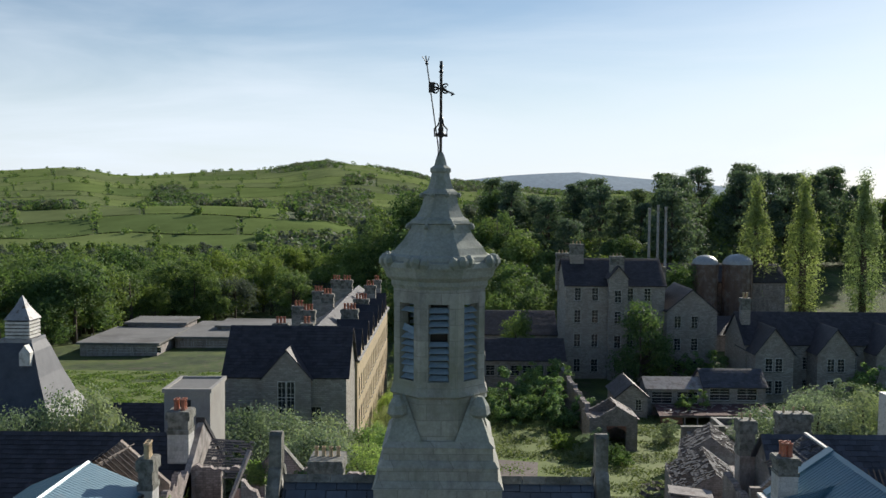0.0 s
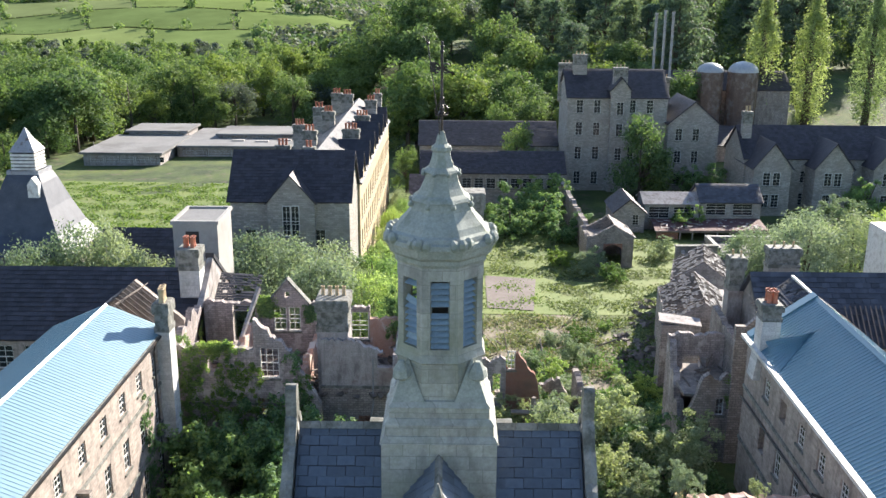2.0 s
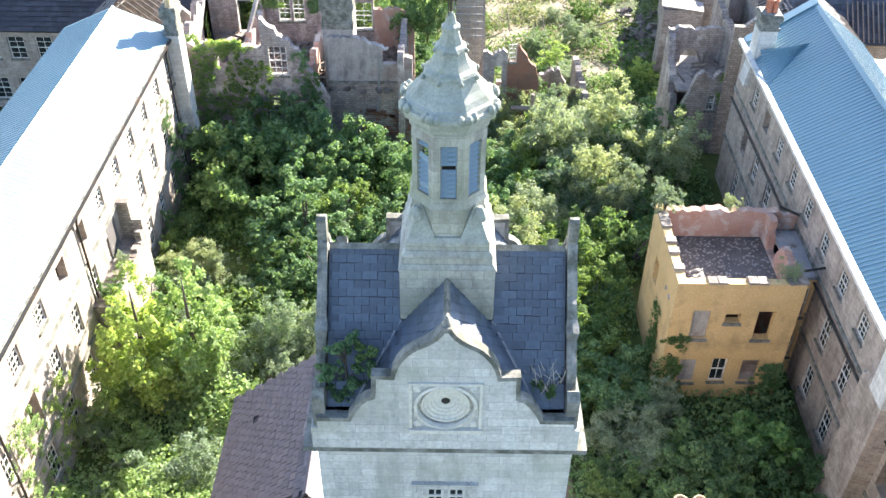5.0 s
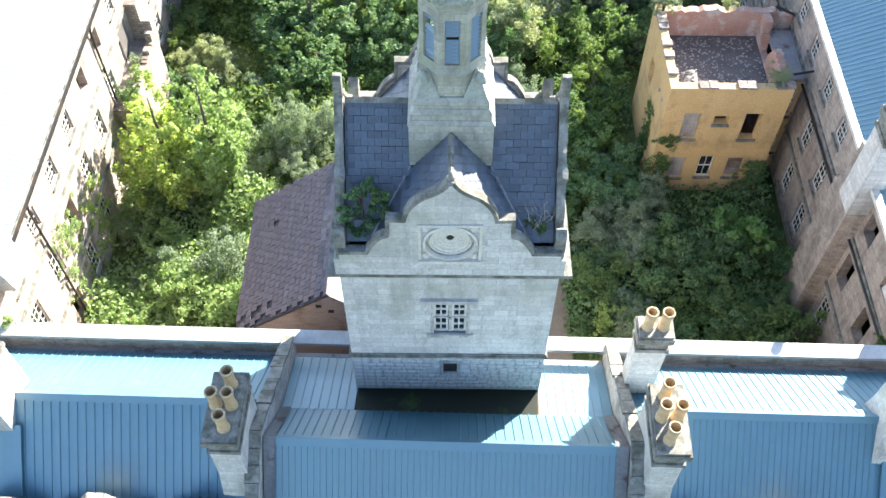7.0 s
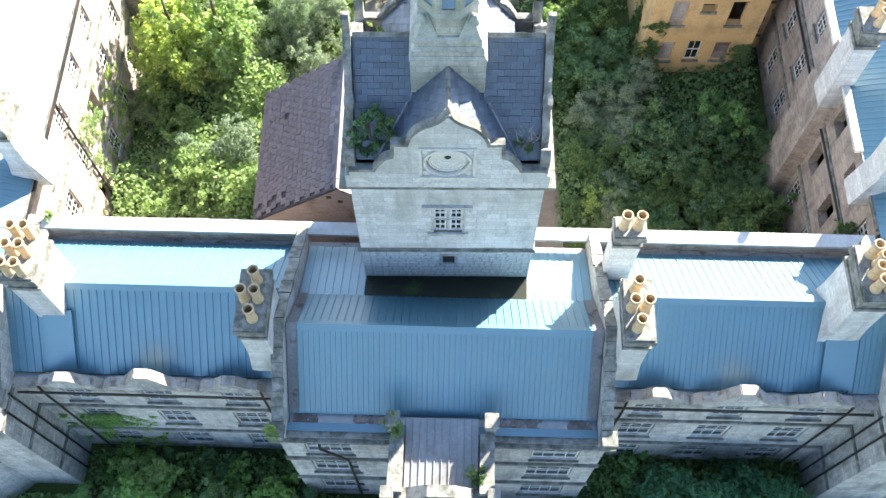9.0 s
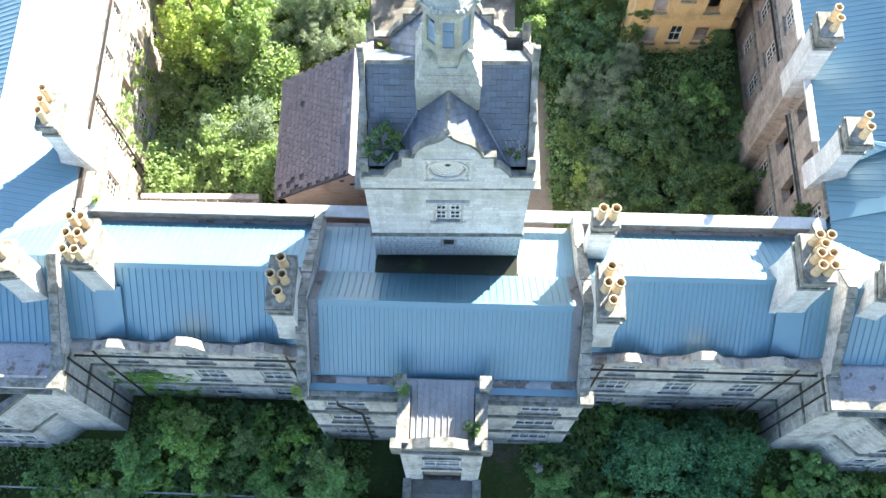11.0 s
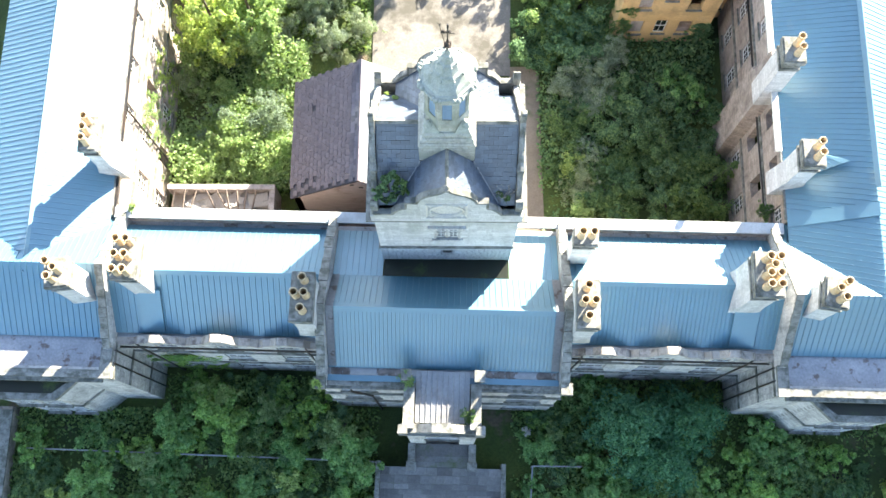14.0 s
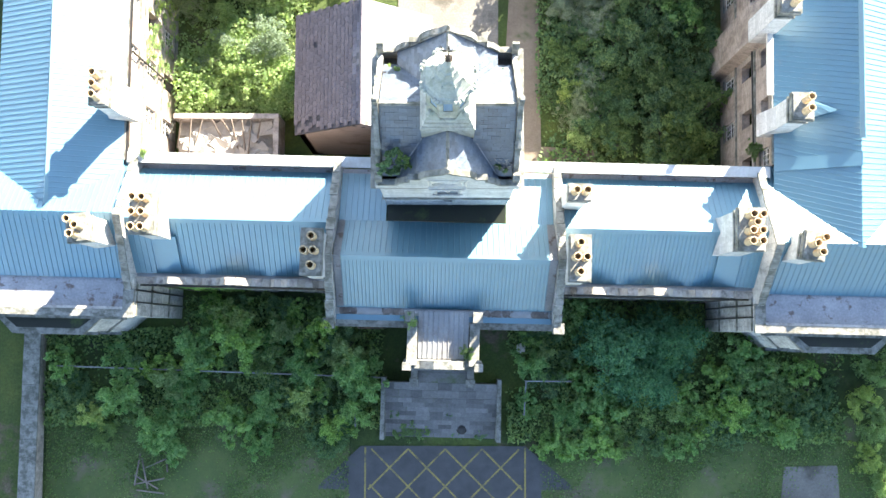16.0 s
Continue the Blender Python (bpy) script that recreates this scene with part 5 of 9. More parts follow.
def left_wing():
    p = thing("west_wing", "long three-storey rubble stone wing under a seamed metal roof", "building", place(0, 0, 0))
    y0, y1 = 2.6, 42.0
    xi, xr, xo = -18.8, -22.4, -26.0
    part("roof_sheet", ribbed(((xi + 0.15, y0 - 3.7, 11.35), (xi + 0.15, y1, 11.35), (xr, y1, 12.95), (xr, y0 - 3.7, 12.95)), rib=0.016), METAL, p, "seamed metal roof sheet in full sun")
    part("roof_sheet", ribbed(((xo, y1, 11.4), (xo, y0 - 3.7, 11.4), (xr, y0 - 3.7, 12.95), (xr, y1, 12.95))), METAL, p)
    part("ridge_cap", Mesh().prism([(xr - 0.16, 12.86), (xr + 0.16, 12.86), (xr, 13.03)], y0 - 3.7, y1, "y"), METAL, p)
    holes = court_openings(y1 - y0, 3.2, 3.05, ROWS)
    # seen from the court the wall's length runs from the far end to the near end
    wall(p, RUBBLE, (xi, y0, 0.6), 90, y1 - y0 - 0.5, 10.6, 0.5, holes, glaze=1, cols=3, rows=4, gaps=(3, 7, 14, 17, 22))
    ow = Mesh().box(xo, xo + 0.5, y0 - 6, y1 - 0.5, 0.6, 11.3)
    ow.prism([(xo, 0.6), (xi, 0.6), (xi, 11.3), (xr, 12.85), (xo, 11.3)], y1 - 0.5, y1, "y")
    part("outer_wall", ow, RUBBLE, p)
    tr = Mesh()
    for z in (4.2, 7.9):
        tr.box(xi, xi + 0.09, y0, y1, z, z + 0.2)
    tr.box(xi - 0.1, xi + 0.22, y0, y1, 11.15, 11.36)
    part("string_course", tr, COPING, p)
    gt = Mesh().box(xi + 0.16, xi + 0.34, y0, y1, 11.16, 11.30)
    part("gutter", gt, IRON_AND_SHADE, p, "black iron eaves gutter")
    for y in (9.2, 21.0, 39.5):
        part("drain_pipe", Mesh().tube([(xi + 0.28, y, 11.2), (xi + 0.12, y + 0.1, 10.6), (xi + 0.12, y + 0.2, 0.7)], 0.06, 7), IRON_AND_SHADE, p)
    # broken out bay
    by, bx = 20.5, xi + 1.25
    bay = Mesh().box(bx - 0.4, bx, by + 0.4, by + 5.9, 0.6, 5.5)
    for k in range(22):  # the broken head of the outer wall
        y = by + 0.4 + k * 0.25
        bay.box(bx - 0.38, bx - 0.02, y, y + 0.25, 5.5, 5.75 + 0.5 * abs(noise.noise(Vector((y * 1.3, 2, 0)))) + (0.6 if k > 19 else 0))
    bay.box(xi, bx, by + 5.9, by + 6.3, 0.6, 7.0)
    bay.box(xi, xi + 0.7, by + 5.9, by + 6.3, 7.0, 8.2)
    bay.box(xi, bx, by, by + 0.4, 0.6, 5.6)
    part("bay_floor", Mesh().box(xi + 0.02, bx - 0.4, by + 0.4, by + 5.9, 5.5, 5.7), DEBRIS, p, "rubble strewn floor of the broken bay")
    # Dark plate on the wall face shows the doorway's unlit depth.
    part("bay_opening", Mesh().box(xi - 0.1, xi + 0.012, by + 3.9, by + 5.3, 5.9, 8.1), DECK_AND_SHADE, p, "dark plate for the unlit doorway into the wing")
    part("broken_bay", bay, RUIN, p, "roofless broken bay against the wall")
    chimney(-18.75, 5.77, 10.8, 15.4, 0.8, 1.75, [(0, -0.59), (0, 0.0), (0, 0.59)], 0, label="stone eaves stack with three buff pots in a row", shoulder=0.5)
    chimney(-18.4, 41.3, 4.0, 13.4, 0.9, 1.25, [(0.05, -0.38), (0, 0.0), (-0.05, 0.38)], 0, ASHLAR, label="gable end stone stack with three clay pots")


def right_wing():
    p = thing("east_wing", "long rubble stone wing with blue metal roof and broken windows", "building", place(18.95, 2.5, 0, -1.2))
    L = 38.7
    xi, xr, xo = 0.0, 3.8, 7.6
    part("roof_sheet", ribbed(((xi - 0.15, L, 11.55), (xi - 0.15, -3.6, 11.55), (xr, -5.0, 13.95), (xr, L, 14.4))), METAL, p, "seamed blue metal roof sheet in shade")
    part("roof_sheet", ribbed(((xo, -4.6, 11.55), (xo, L, 11.55), (xr, L, 14.4), (xr, -5.0, 13.95))), METAL, p)
    part("ridge_cap", Mesh().prism([(xr - 0.18, 14.28), (xr + 0.18, 14.28), (xr, 14.5)], 1.0, L, "y"), METAL, p)
    holes = court_openings(L, 3.4, 3.05, ROWS)
    wall(p, RUBBLE, (xi, L - 0.5, 0.6), -90, L - 0.5, 10.8, 0.5, holes, glaze=1, cols=3, rows=4, gaps=(1, 5, 25, 28, 29, 31, 32, 34))
    ow = Mesh().box(xo - 0.5, xo, -6, L - 0.5, 0.6, 11.5)
    ow.prism([(xo, 0.6), (xi, 0.6), (xi, 11.5), (xr, 14.3), (xo, 11.5)], L - 0.5, L, "y")
    part("outer_wall", ow, RUBBLE, p)
    tr = Mesh()
    for z in (4.2, 7.9):
        tr.box(xi - 0.09, xi, 0, L, z, z + 0.2)
    tr.box(xi - 0.24, xi + 0.1, 0, L, 11.35, 11.56)
    part("string_course", tr, COPING, p)
    part("gutter", Mesh().box(xi - 0.5, xi - 0.16, 4.0, L, 11.42, 11.62), WHITE, p, "pale boxed gutter")
    part("drain_pipe", Mesh().tube([(xi - 0.12, L, 7.2), (xi - 0.12, 10, 7.7), (xi - 0.12, 1, 8.0)], 0.07, 7), IRON_AND_SHADE, p, "black pipe along the wall")
    # chimney breast running down the wall
    br = Mesh().prism([(-0.8, 7.9), (-0.8, 10.2), (0.0, 10.4), (0.0, 7.7)], 0.6, 9.6, "z")
    br.prism([(0.0, 9.6), (-0.8, 9.6), (-0.55, 10.6), (-0.55, 12.2), (0.0, 12.2)], 8.0, 10.0, "y")
    part("chimney_breast", br, RUBBLE, p)
    chimney(19.07, 4.88, 10.6, 15.4, 1.0, 1.35, [(0.1, 0.3), (0.1, -0.3)], -1.2, label="stone eaves stack with two buff pots", shoulder=0.4)
    chimney(18.62, 10.8, 9.8, 15.4, 1.0, 1.35, [(0.1, 0.3), (0.1, -0.3)], -1.2, label="stone eaves stack with two buff pots")
    chimney(20.1, 38.9, 9.6, 14.5, 1.15, 1.3, [(0.2, 0.28), (-0.12, 0.3), (0.2, -0.2), (-0.12, -0.15)], -1.2, ASHLAR, RED_POT, label="pale gable end stack with a cluster of red pots", size=0.85, shoulder=0.25)
    part("verge_sheet", slope(((xi - 0.15, L + 0.05, 11.7), (xi - 0.15, L - 0.75, 11.7), (xr, L - 0.75, 14.56), (xr, L + 0.05, 14.56)), 0.16), METAL, p, "plain raised verge sheet")
    part("stack_saddle", ribbed(((0.0, 32.4, 11.72), (0.05, 35.6, 12.3), (2.45, 34.3, 13.5), (1.9, 34.0, 13.1)), 0.3), METAL, p, "small saddle roof behind the stack")
    part("flashing_band", slope(((xi - 0.15, 0.25, 11.62), (xi - 0.15, -0.5, 11.62), (xr, -0.5, 14.13), (xr, 0.25, 14.15)), 0.1), METAL, p, "plain sheet band running up the slope")
    # small gablet roofs on the outer side and the bay over the stack
    cr = part("stack_cricket", ribbed(((-0.3, 3.4, 12.0), (1.5, 3.4, 12.9), (2.6, 2.6, 13.9), (-0.2, 2.0, 11.9)), 0.4), METAL, p)
    # outer range with white flat and cross gables
    o = thing("outer_east_range", "lower metal roofed range with cross gables beyond the wing", "building", place(27.3, 6.0, 0, -1.2))
    part("flat_roof", Mesh().box(0, 8, -6, 34, 10.6, 10.8), METAL, o)
    part("body", Mesh().box(0.1, 7.9, -5.9, 33.9, 0.6, 10.6), RUBBLE, o)
    for k in range(4):
        y = -4 + k * 9
        part("roof_sheet", ribbed(((0.2, y, 10.8), (8, y, 10.8), (8, y + 2.6, 12.8), (0.2, y + 2.6, 12.8)), 0.35), METAL, o)
        part("roof_sheet", ribbed(((8, y + 5.2, 10.8), (0.2, y + 5.2, 10.8), (0.2, y + 2.6, 12.8), (8, y + 2.6, 12.8)), 0.35), METAL, o)


left_wing()
right_wing()


# ---- the yards ----
ANNEX = []


def annex():
    p = thing("slate_annex", "tall gabled annex with patchy purple slates, some missing", "outbuilding", place(0, 0, 0))
    x0, xm, x1, y0, y1, ze, zr = -9.42, -5.07, -0.9, 5.0, 12.5, 7.5, 10.7
    part("roof_deck", slope(((x0 - 0.02, y1, ze - 0.06), (x0 - 0.02, y0 - 0.1, ze - 0.06), (xm, y0 - 0.1, zr - 0.04), (xm, y1, zr - 0.04)), 0.1), OLD_SLATE, p)
    # Paler sheet than the west slates: the slope's sunlit white is in its colour.
    part("back_slope", slope(((x1, 6.4, ze), (x1, y1, ze), (xm, y1, zr), (xm, 6.4, zr)), 0.12), LEAD, p)
    part("back_slope", slope(((-3.42, y0 - 0.1, ze + 1.94), (-3.42, 6.4, ze + 1.94), (xm, 6.4, zr), (xm, y0 - 0.1, zr)), 0.12), LEAD, p)
    w = Mesh()
    w.box(x0 + 0.2, x0 + 0.6, y0, y1 - 0.2, 0.6, ze - 0.1)
    w.box(x1 - 0.5, x1 - 0.1, 6.35, y1 - 0.2, 0.6, ze - 0.1)
    w.prism([(x0 + 0.2, 0.6), (x1 - 0.1, 0.6), (x1 - 0.1, ze - 0.1), (xm, zr - 0.2), (x0 + 0.2, ze - 0.1)], y1 - 0.5, y1 - 0.15, "y")
    part("wall", w, RUBBLE, p)
    g = Mesh().prism([(x0 + 0.2, 0.6), (-3.45, 0.6), (-3.45, ze + 1.75), (xm, zr - 0.2), (x0 + 0.2, ze - 0.15)], y0, y0 + 0.3, "y")
    part("gable_end", g, BOARDS, p, "brown boarded gable end")
    # Black blocks on the gable take the place of unlit holes.
    for x, z in ((-5.5, 9.6), (-5.0, 9.2), (-4.3, 9.0)):
        part("opening", Mesh().box(x - 0.12, x + 0.12, y0 - 0.02, y0 + 0.05, z, z + 0.2), IRON_AND_SHADE, p, "small black block for an unlit opening")
    for k in range(15):
        part("ridge_tile", Mesh().prism([(xm - 0.13, zr - 0.03), (xm + 0.13, zr - 0.03), (xm, zr + 0.1)], y0 - 0.1 + k * 0.507, y0 - 0.1 + (k + 0.97) * 0.507, "y"), PURPLE, p)
    ANNEX.append(p)


annex()


def yellow_block():
    p = thing("ochre_block", "roofless ochre rendered block open to the sky, stained", "ruin", place(0, 0, 0))
    x0, x1, y0, y1, zt = 11.55, 18.0, 19.07, 25.8, 9.0
    holes = [(1.1, 2.0, 4.75, 6.7), (2.75, 3.55, 5.9, 6.5), (4.4, 5.3, 4.75, 6.7), (1.0, 1.9, 1.5, 3.2), (2.7, 3.5, 1.6, 3.3), (4.3, 5.2, 1.6, 3.2)]
    wall(p, RENDERED, (x0, y0, 0.5), 0, x1 - x0, zt - 0.5, 0.45, holes, name="front_wall", glaze=1, cols=2, rows=2, gaps=(0, 2, 1, 3, 5))
    for k, mt in ((0, OLD_RENDER), (3, OLD_RENDER), (5, BOARDS)):
        a, q, c, e = holes[k]
        part("window_board", Mesh().box(x0 + a, x0 + q, y0 + 0.16, y0 + 0.2, 0.5 + c, 0.5 + e), mt, p, "weathered board closing a window")
    sh = [(2.0, 2.9, 4.9, 6.5), (4.2, 5.1, 2.0, 3.6)]
    wall(p, RENDERED, (x0, y1, 0.5), -90, y1 - y0 - 0.45, zt - 0.5, 0.45, sh, name="side_wall")
    rnd = random.Random(3)
    wall(p, PLASTER, (x0 + 0.45, y1 - 0.45, 0.5), 0, 19.35 - x0 - 0.45, zt - 0.5, 0.45, (), name="rear_wall", top=lambda x: 8.42 + 0.06 * math.sin(x * 3) - (0.3 if x > 6.3 else 0), step=0.25)

    def end_head(x):
        return 8.36 if x < 2.9 else 8.36 - (x - 2.9) * 2.2 if x < 3.4 else 6.66 if x < 4.7 else 7.6 if x < 5.0 else 8.4
    wall(p, PLASTER, (x1, y0 + 0.45, 0.5), 90, y1 - y0 - 0.9, 8.0, 0.4, (), name="end_wall", top=end_head, step=0.2)
    part("inner_lining", Mesh().box(x0 + 0.455, x0 + 0.475, y0 + 0.46, y1 - 0.5, 7.2, 8.9).box(x0 + 0.48, x1 - 0.4, y0 + 0.455, y0 + 0.475, 7.2, 8.9), PLASTER, p)
    part("floor_deck", Mesh().box(x0 + 0.4, x1 - 0.4, y0 + 0.4, y1 - 0.4, 6.9, 7.15).box(x1 - 0.4, 19.3, 22.2, y1 - 0.4, 6.4, 6.6), DECK_AND_SHADE, p, "black tarred deck littered with debris")
    cp = Mesh()
    for k in range(13):
        a = x0 + k * 0.5
        if rnd.random() > 0.72:
            cp.box(a, a + 0.47, y0 - 0.05, y0 + 0.5, zt + 0.003, zt + rnd.uniform(0.08, 0.16))
        if rnd.random() > 0.6:
            cp.box(x0 - 0.05, x0 + 0.5, y0 + 0.55 + k * 0.45, y0 + 0.97 + k * 0.45, zt + 0.003, zt + rnd.uniform(0.08, 0.18))
    part("wall_head_stones", cp, RUIN, p, kind="stuff")
    sl = Mesh()
    for a, b, c, d in holes:
        sl.box(x0 + a - 0.08, x0 + b + 0.08, y0 - 0.1, y0 + 0.1, 0.5 + c - 0.16, 0.5 + c - 0.01)
    part("sills", sl, COPING, p)
    rb = Mesh()
    for k in range(620):
        s = rnd.uniform(0.02, 0.08)
        m = Matrix.Translation((rnd.uniform(x0 + 0.6, x1 - 0.5), rnd.uniform(y0 + 0.6, y1 - 0.6), 7.17)) @ pose(0, 0, 0, 0, 0, rnd.uniform(0, 180))
        rb.box(-s, s, -s * 0.6, s * 0.6, 0, s * 0.5, m)
    part("deck_rubble", rb, CONCRETE, p, kind="stuff")
    heap = Mesh()
    for k in range(160):
        u, v = rnd.gauss(0, 0.8), abs(rnd.gauss(0, 0.45))
        s = rnd.uniform(0.05, 0.18)
        heap.box(-s, s, -s * 0.7, s * 0.7, -s * 0.5, s * 0.5, Matrix.Translation((x0 + 1.2 + u * 0.7, y0 + 0.65 + v, 7.2 + max(0, 0.4 - v * 0.35 - abs(u) * 0.15))) @ pose(0, 0, 0, rnd.uniform(-40, 40), rnd.uniform(-40, 40), rnd.uniform(0, 180)))
    part("fallen_heap", heap, OLD_RENDER, p, "heap of fallen render and stone", kind="stuff")
    part("roof_pole", Mesh().tube([(18.3, 25.6, 9.1), (19.6, 25.2, 8.7)], 0.08, 7).tube([(18.2, 20.3, 8.9), (19.5, 20.6, 8.9)], 0.07, 7), IRON_AND_SHADE, p)
    # the narrow infill between the block and the wing
    i = thing("link_infill", "narrow ochre infill with sash windows beside the block", "building", place(0, 0, 0))
    wall(i, RENDERED, (18.02, 21.0, 0.5), 0, 1.4, 7.2, 0.4, ((0.25, 1.15, 4.6, 6.6), (0.25, 1.15, 1.6, 3.2)), glaze=1)
    part("roof", Mesh().box(18.02, 19.4, 21.0, 25.0, 7.7, 7.9), LEAD, i)


yellow_block()


def lean_to_ruin():
    p = thing("collapsed_lean_to", "collapsed yard building with bare rafters and broken slates", "ruin", place(0, 0, 0))
    rnd = random.Random(6)
    w = Mesh().box(-18.2, -11.2, 6.9, 7.25, 0.6, 3.4)
    part("wall", w, OLD_RENDER, p)
    part("end_wall", Mesh().box(-11.55, -11.2, 3.1, 6.9, 0.6, 3.3), OLD_RENDER, p)
    part("near_wall", Mesh().box(-18.2, -11.6, 3.1, 3.4, 0.6, 3.0), OLD_RENDER, p)
    part("floor", Mesh().box(-18.2, -11.6, 3.4, 6.9, 1.0, 2.0), CONCRETE, p, "floor buried in debris")
    sheets = Mesh()
    for k in range(160):
        a, b = rnd.uniform(0.25, 0.9), rnd.uniform(0.15, 0.5)
        m = Matrix.Translation((rnd.uniform(-17.6, -12.0), rnd.uniform(3.7, 6.6), rnd.uniform(2.1, 2.9))) @ pose(0, 0, 0, rnd.uniform(-25, 25), rnd.uniform(-25, 25), rnd.uniform(0, 180))
        sheets.box(-a, a, -b, b, -0.03, 0.03, m)
    part("fallen_sheets", sheets, CONCRETE, p, "pale fallen ceiling sheets", kind="stuff")
    for k in range(9):
        x = -17.6 + k * 0.66
        r = Mesh().tube([(x, 6.8, 3.7 - rnd.random() * 0.4), (x + rnd.uniform(-0.8, 0.8), 3.6 + rnd.random() * 2.0, 2.6 + rnd.uniform(-0.4, 0.5))], 0.055, 4)
        part("rafter", r, TIMBER, p, "broken bare rafter")


lean_to_ruin()


# ---- the land ----
def ground_height(x, y):
    near = float(np.interp(y, (-60, -18, -8, 30, 45, 100, 150, 210, 260, 330, 600, 1000), (0.2, 0.3, 0.7, 0.9, 0.2, -4.0, -5.0, -6.0, -8.0, -10.0, -13.0, -6.0)))
    foot = float(np.interp(y, (230, 320), (5, -75)))
    rise = max(0.0, min(1.0, (x - foot) / 60)) * float(np.interp(y, (150, 205, 250, 330, 500, 800), (0.0, 6.0, 16.0, 24.0, 14.0, 0.0)))
    if y > 480 and x < -0.04 * y:  # the long green knoll before the far hill
        near += 25 * math.exp(-((y - 860) / 160) ** 2) * min(1.0, max(0.0, (-0.04 - x / y) / 0.1)) * (0.55 + 0.45 * math.exp(-((x / y + 0.26) / 0.16) ** 2))
    z = near + rise
    if y > 600:
        u = x / y * 2500
        crest = float(np.interp(u, (-2200, -1500, -1218, -1019, -896, -643, -460, -330, -200, -100, -24, 200, 500, 1500), (64, 82, 88, 96, 83, 86, 98, 109, 100, 88, 70, 50, 34, 25)))
        t = min(1.0, max(0.0, (y - 700) / 1750))
        t = t * t * (3 - 2 * t) if y < 2450 else 1 - min(1.0, (y - 2450) / 900)
        z = z * (1 - t) + (crest + 3 * math.sin(u / 60)) * t if y < 2450 else (crest + 3 * math.sin(u / 60)) * max(t, 0.0)
        z += (2.5 * math.sin(x / 130 + y / 210) + 2 * math.sin(y / 90 - x / 170)) * min(1, (y - 600) / 300)
    return z


def build_ground():
    g = Mesh()
    ys = list(np.arange(-70, 60, 4.0)) + list(np.arange(60, 300, 9.0)) + list(np.arange(300, 900, 30.0)) + list(np.arange(900, 3400, 60.0))
    n = 61
    for y in ys:
        half = 60 + max(0, y) * 0.95
        for k in range(n):
            x = (k / (n - 1) * 2 - 1) * half
            bumpy = 0.06 * noise.noise(Vector((x * 0.3, y * 0.3, 0))) if y < 60 else 0.4 * noise.noise(Vector((x * 0.03, y * 0.03, 0)))
            g.v.append((x, y, ground_height(x, y) + bumpy))
    for j in range(len(ys) - 1):
        for k in range(n - 1):
            a = j * n + k
            g.f.append((a, a + 1, a + n + 1, a + n))
    ob = new("ground", g.data("ground", GROUND, True))
    tagged(ob, "rough weedy ground rolling away to wooded hills", "ground", kind="structure")


build_ground()


def drape(name, outline, lift, mat, label, category, cell=3.0, kind="structure"):
    """A thin sheet laid over the ground inside a convex outline."""
    xs, ys = [p[0] for p in outline], [p[1] for p in outline]
    bm = bmesh.new()
    bm.faces.new([bm.verts.new((x, y, 0)) for x, y in outline])
    x = min(xs) + cell
    while x < max(xs):
        bmesh.ops.bisect_plane(bm, geom=bm.verts[:] + bm.edges[:] + bm.faces[:], plane_co=(x, 0, 0), plane_no=(1, 0, 0))
        x += cell
    y = min(ys) + cell
    while y < max(ys):
        bmesh.ops.bisect_plane(bm, geom=bm.verts[:] + bm.edges[:] + bm.faces[:], plane_co=(0, y, 0), plane_no=(0, 1, 0))
        y += cell
    for v in bm.verts:
        v.co.z = ground_height(v.co.x, v.co.y) + lift
    d = bpy.data.meshes.new(name)
    bm.to_mesh(d)
    bm.free()
    d.materials.append(mat)
    return tagged(new(name, d), label, category, kind=kind)


drape("pavement", [(-5.3, 16.3), (4.4, 16.3), (4.6, 27), (-5.3, 27)], 0.09, YARD, "cracked pale concrete yard slab", "pavement")
drape("pavement", [(3.6, 3.2), (6.6, 3.2), (6.4, 17), (4.4, 17)], 0.08, DIRT, "trodden earth path beside the tower", "path")
drape("pavement", [(6.6, 3.0), (10.6, 3.0), (10.2, 5.4), (6.55, 5.6)], 0.08, DIRT, "bare trodden earth at the foot of the range", "path")
drape("pavement", [(-3.4, 6.6), (3.6, 6.6), (3.6, 16.2), (-3.4, 16.2)], 0.07, YARD, "cracked pale concrete behind the tower", "pavement")
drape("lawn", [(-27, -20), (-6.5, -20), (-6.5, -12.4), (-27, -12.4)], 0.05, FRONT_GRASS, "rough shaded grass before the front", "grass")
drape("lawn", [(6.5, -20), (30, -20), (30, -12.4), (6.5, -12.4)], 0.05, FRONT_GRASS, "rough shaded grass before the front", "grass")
drape("pavement", [(22.6, -18.6), (26.6, -18.6), (26.5, -16.1), (22.9, -16.2)], 0.09, YARD, "pale concrete pad in the grass", "pavement")
drape("lawn", [(-2.5, 51), (15.5, 51), (18, 84), (-3, 84)], 0.06, RUBBLE_GROUND, "tan rubble and dry grass over the fallen range", "rubble", 5)
drape("road", [(-5.7, -14.9), (5.4, -14.9), (8.5, -17.5), (11, -30), (-11, -30), (-8.5, -17.5)], 0.07, ASPHALT, "worn asphalt drive with faded yellow hatching", "road")
drape("lawn", [(-4, 84), (30, 84), (36, 128), (6, 128)], 0.12, LAWN, "rank sunlit grass among the ruins", "grass", 6)
drape("lawn", [(-85, 100), (-26, 100), (-26, 165), (-95, 168)], 0.14, LAWN, "bright overgrown lawn", "grass", 8)
drape("lawn", [(60, 170), (150, 170), (150, 215), (60, 205)], 0.25, LAWN, "bright grass bank below the poplars", "grass", 8)
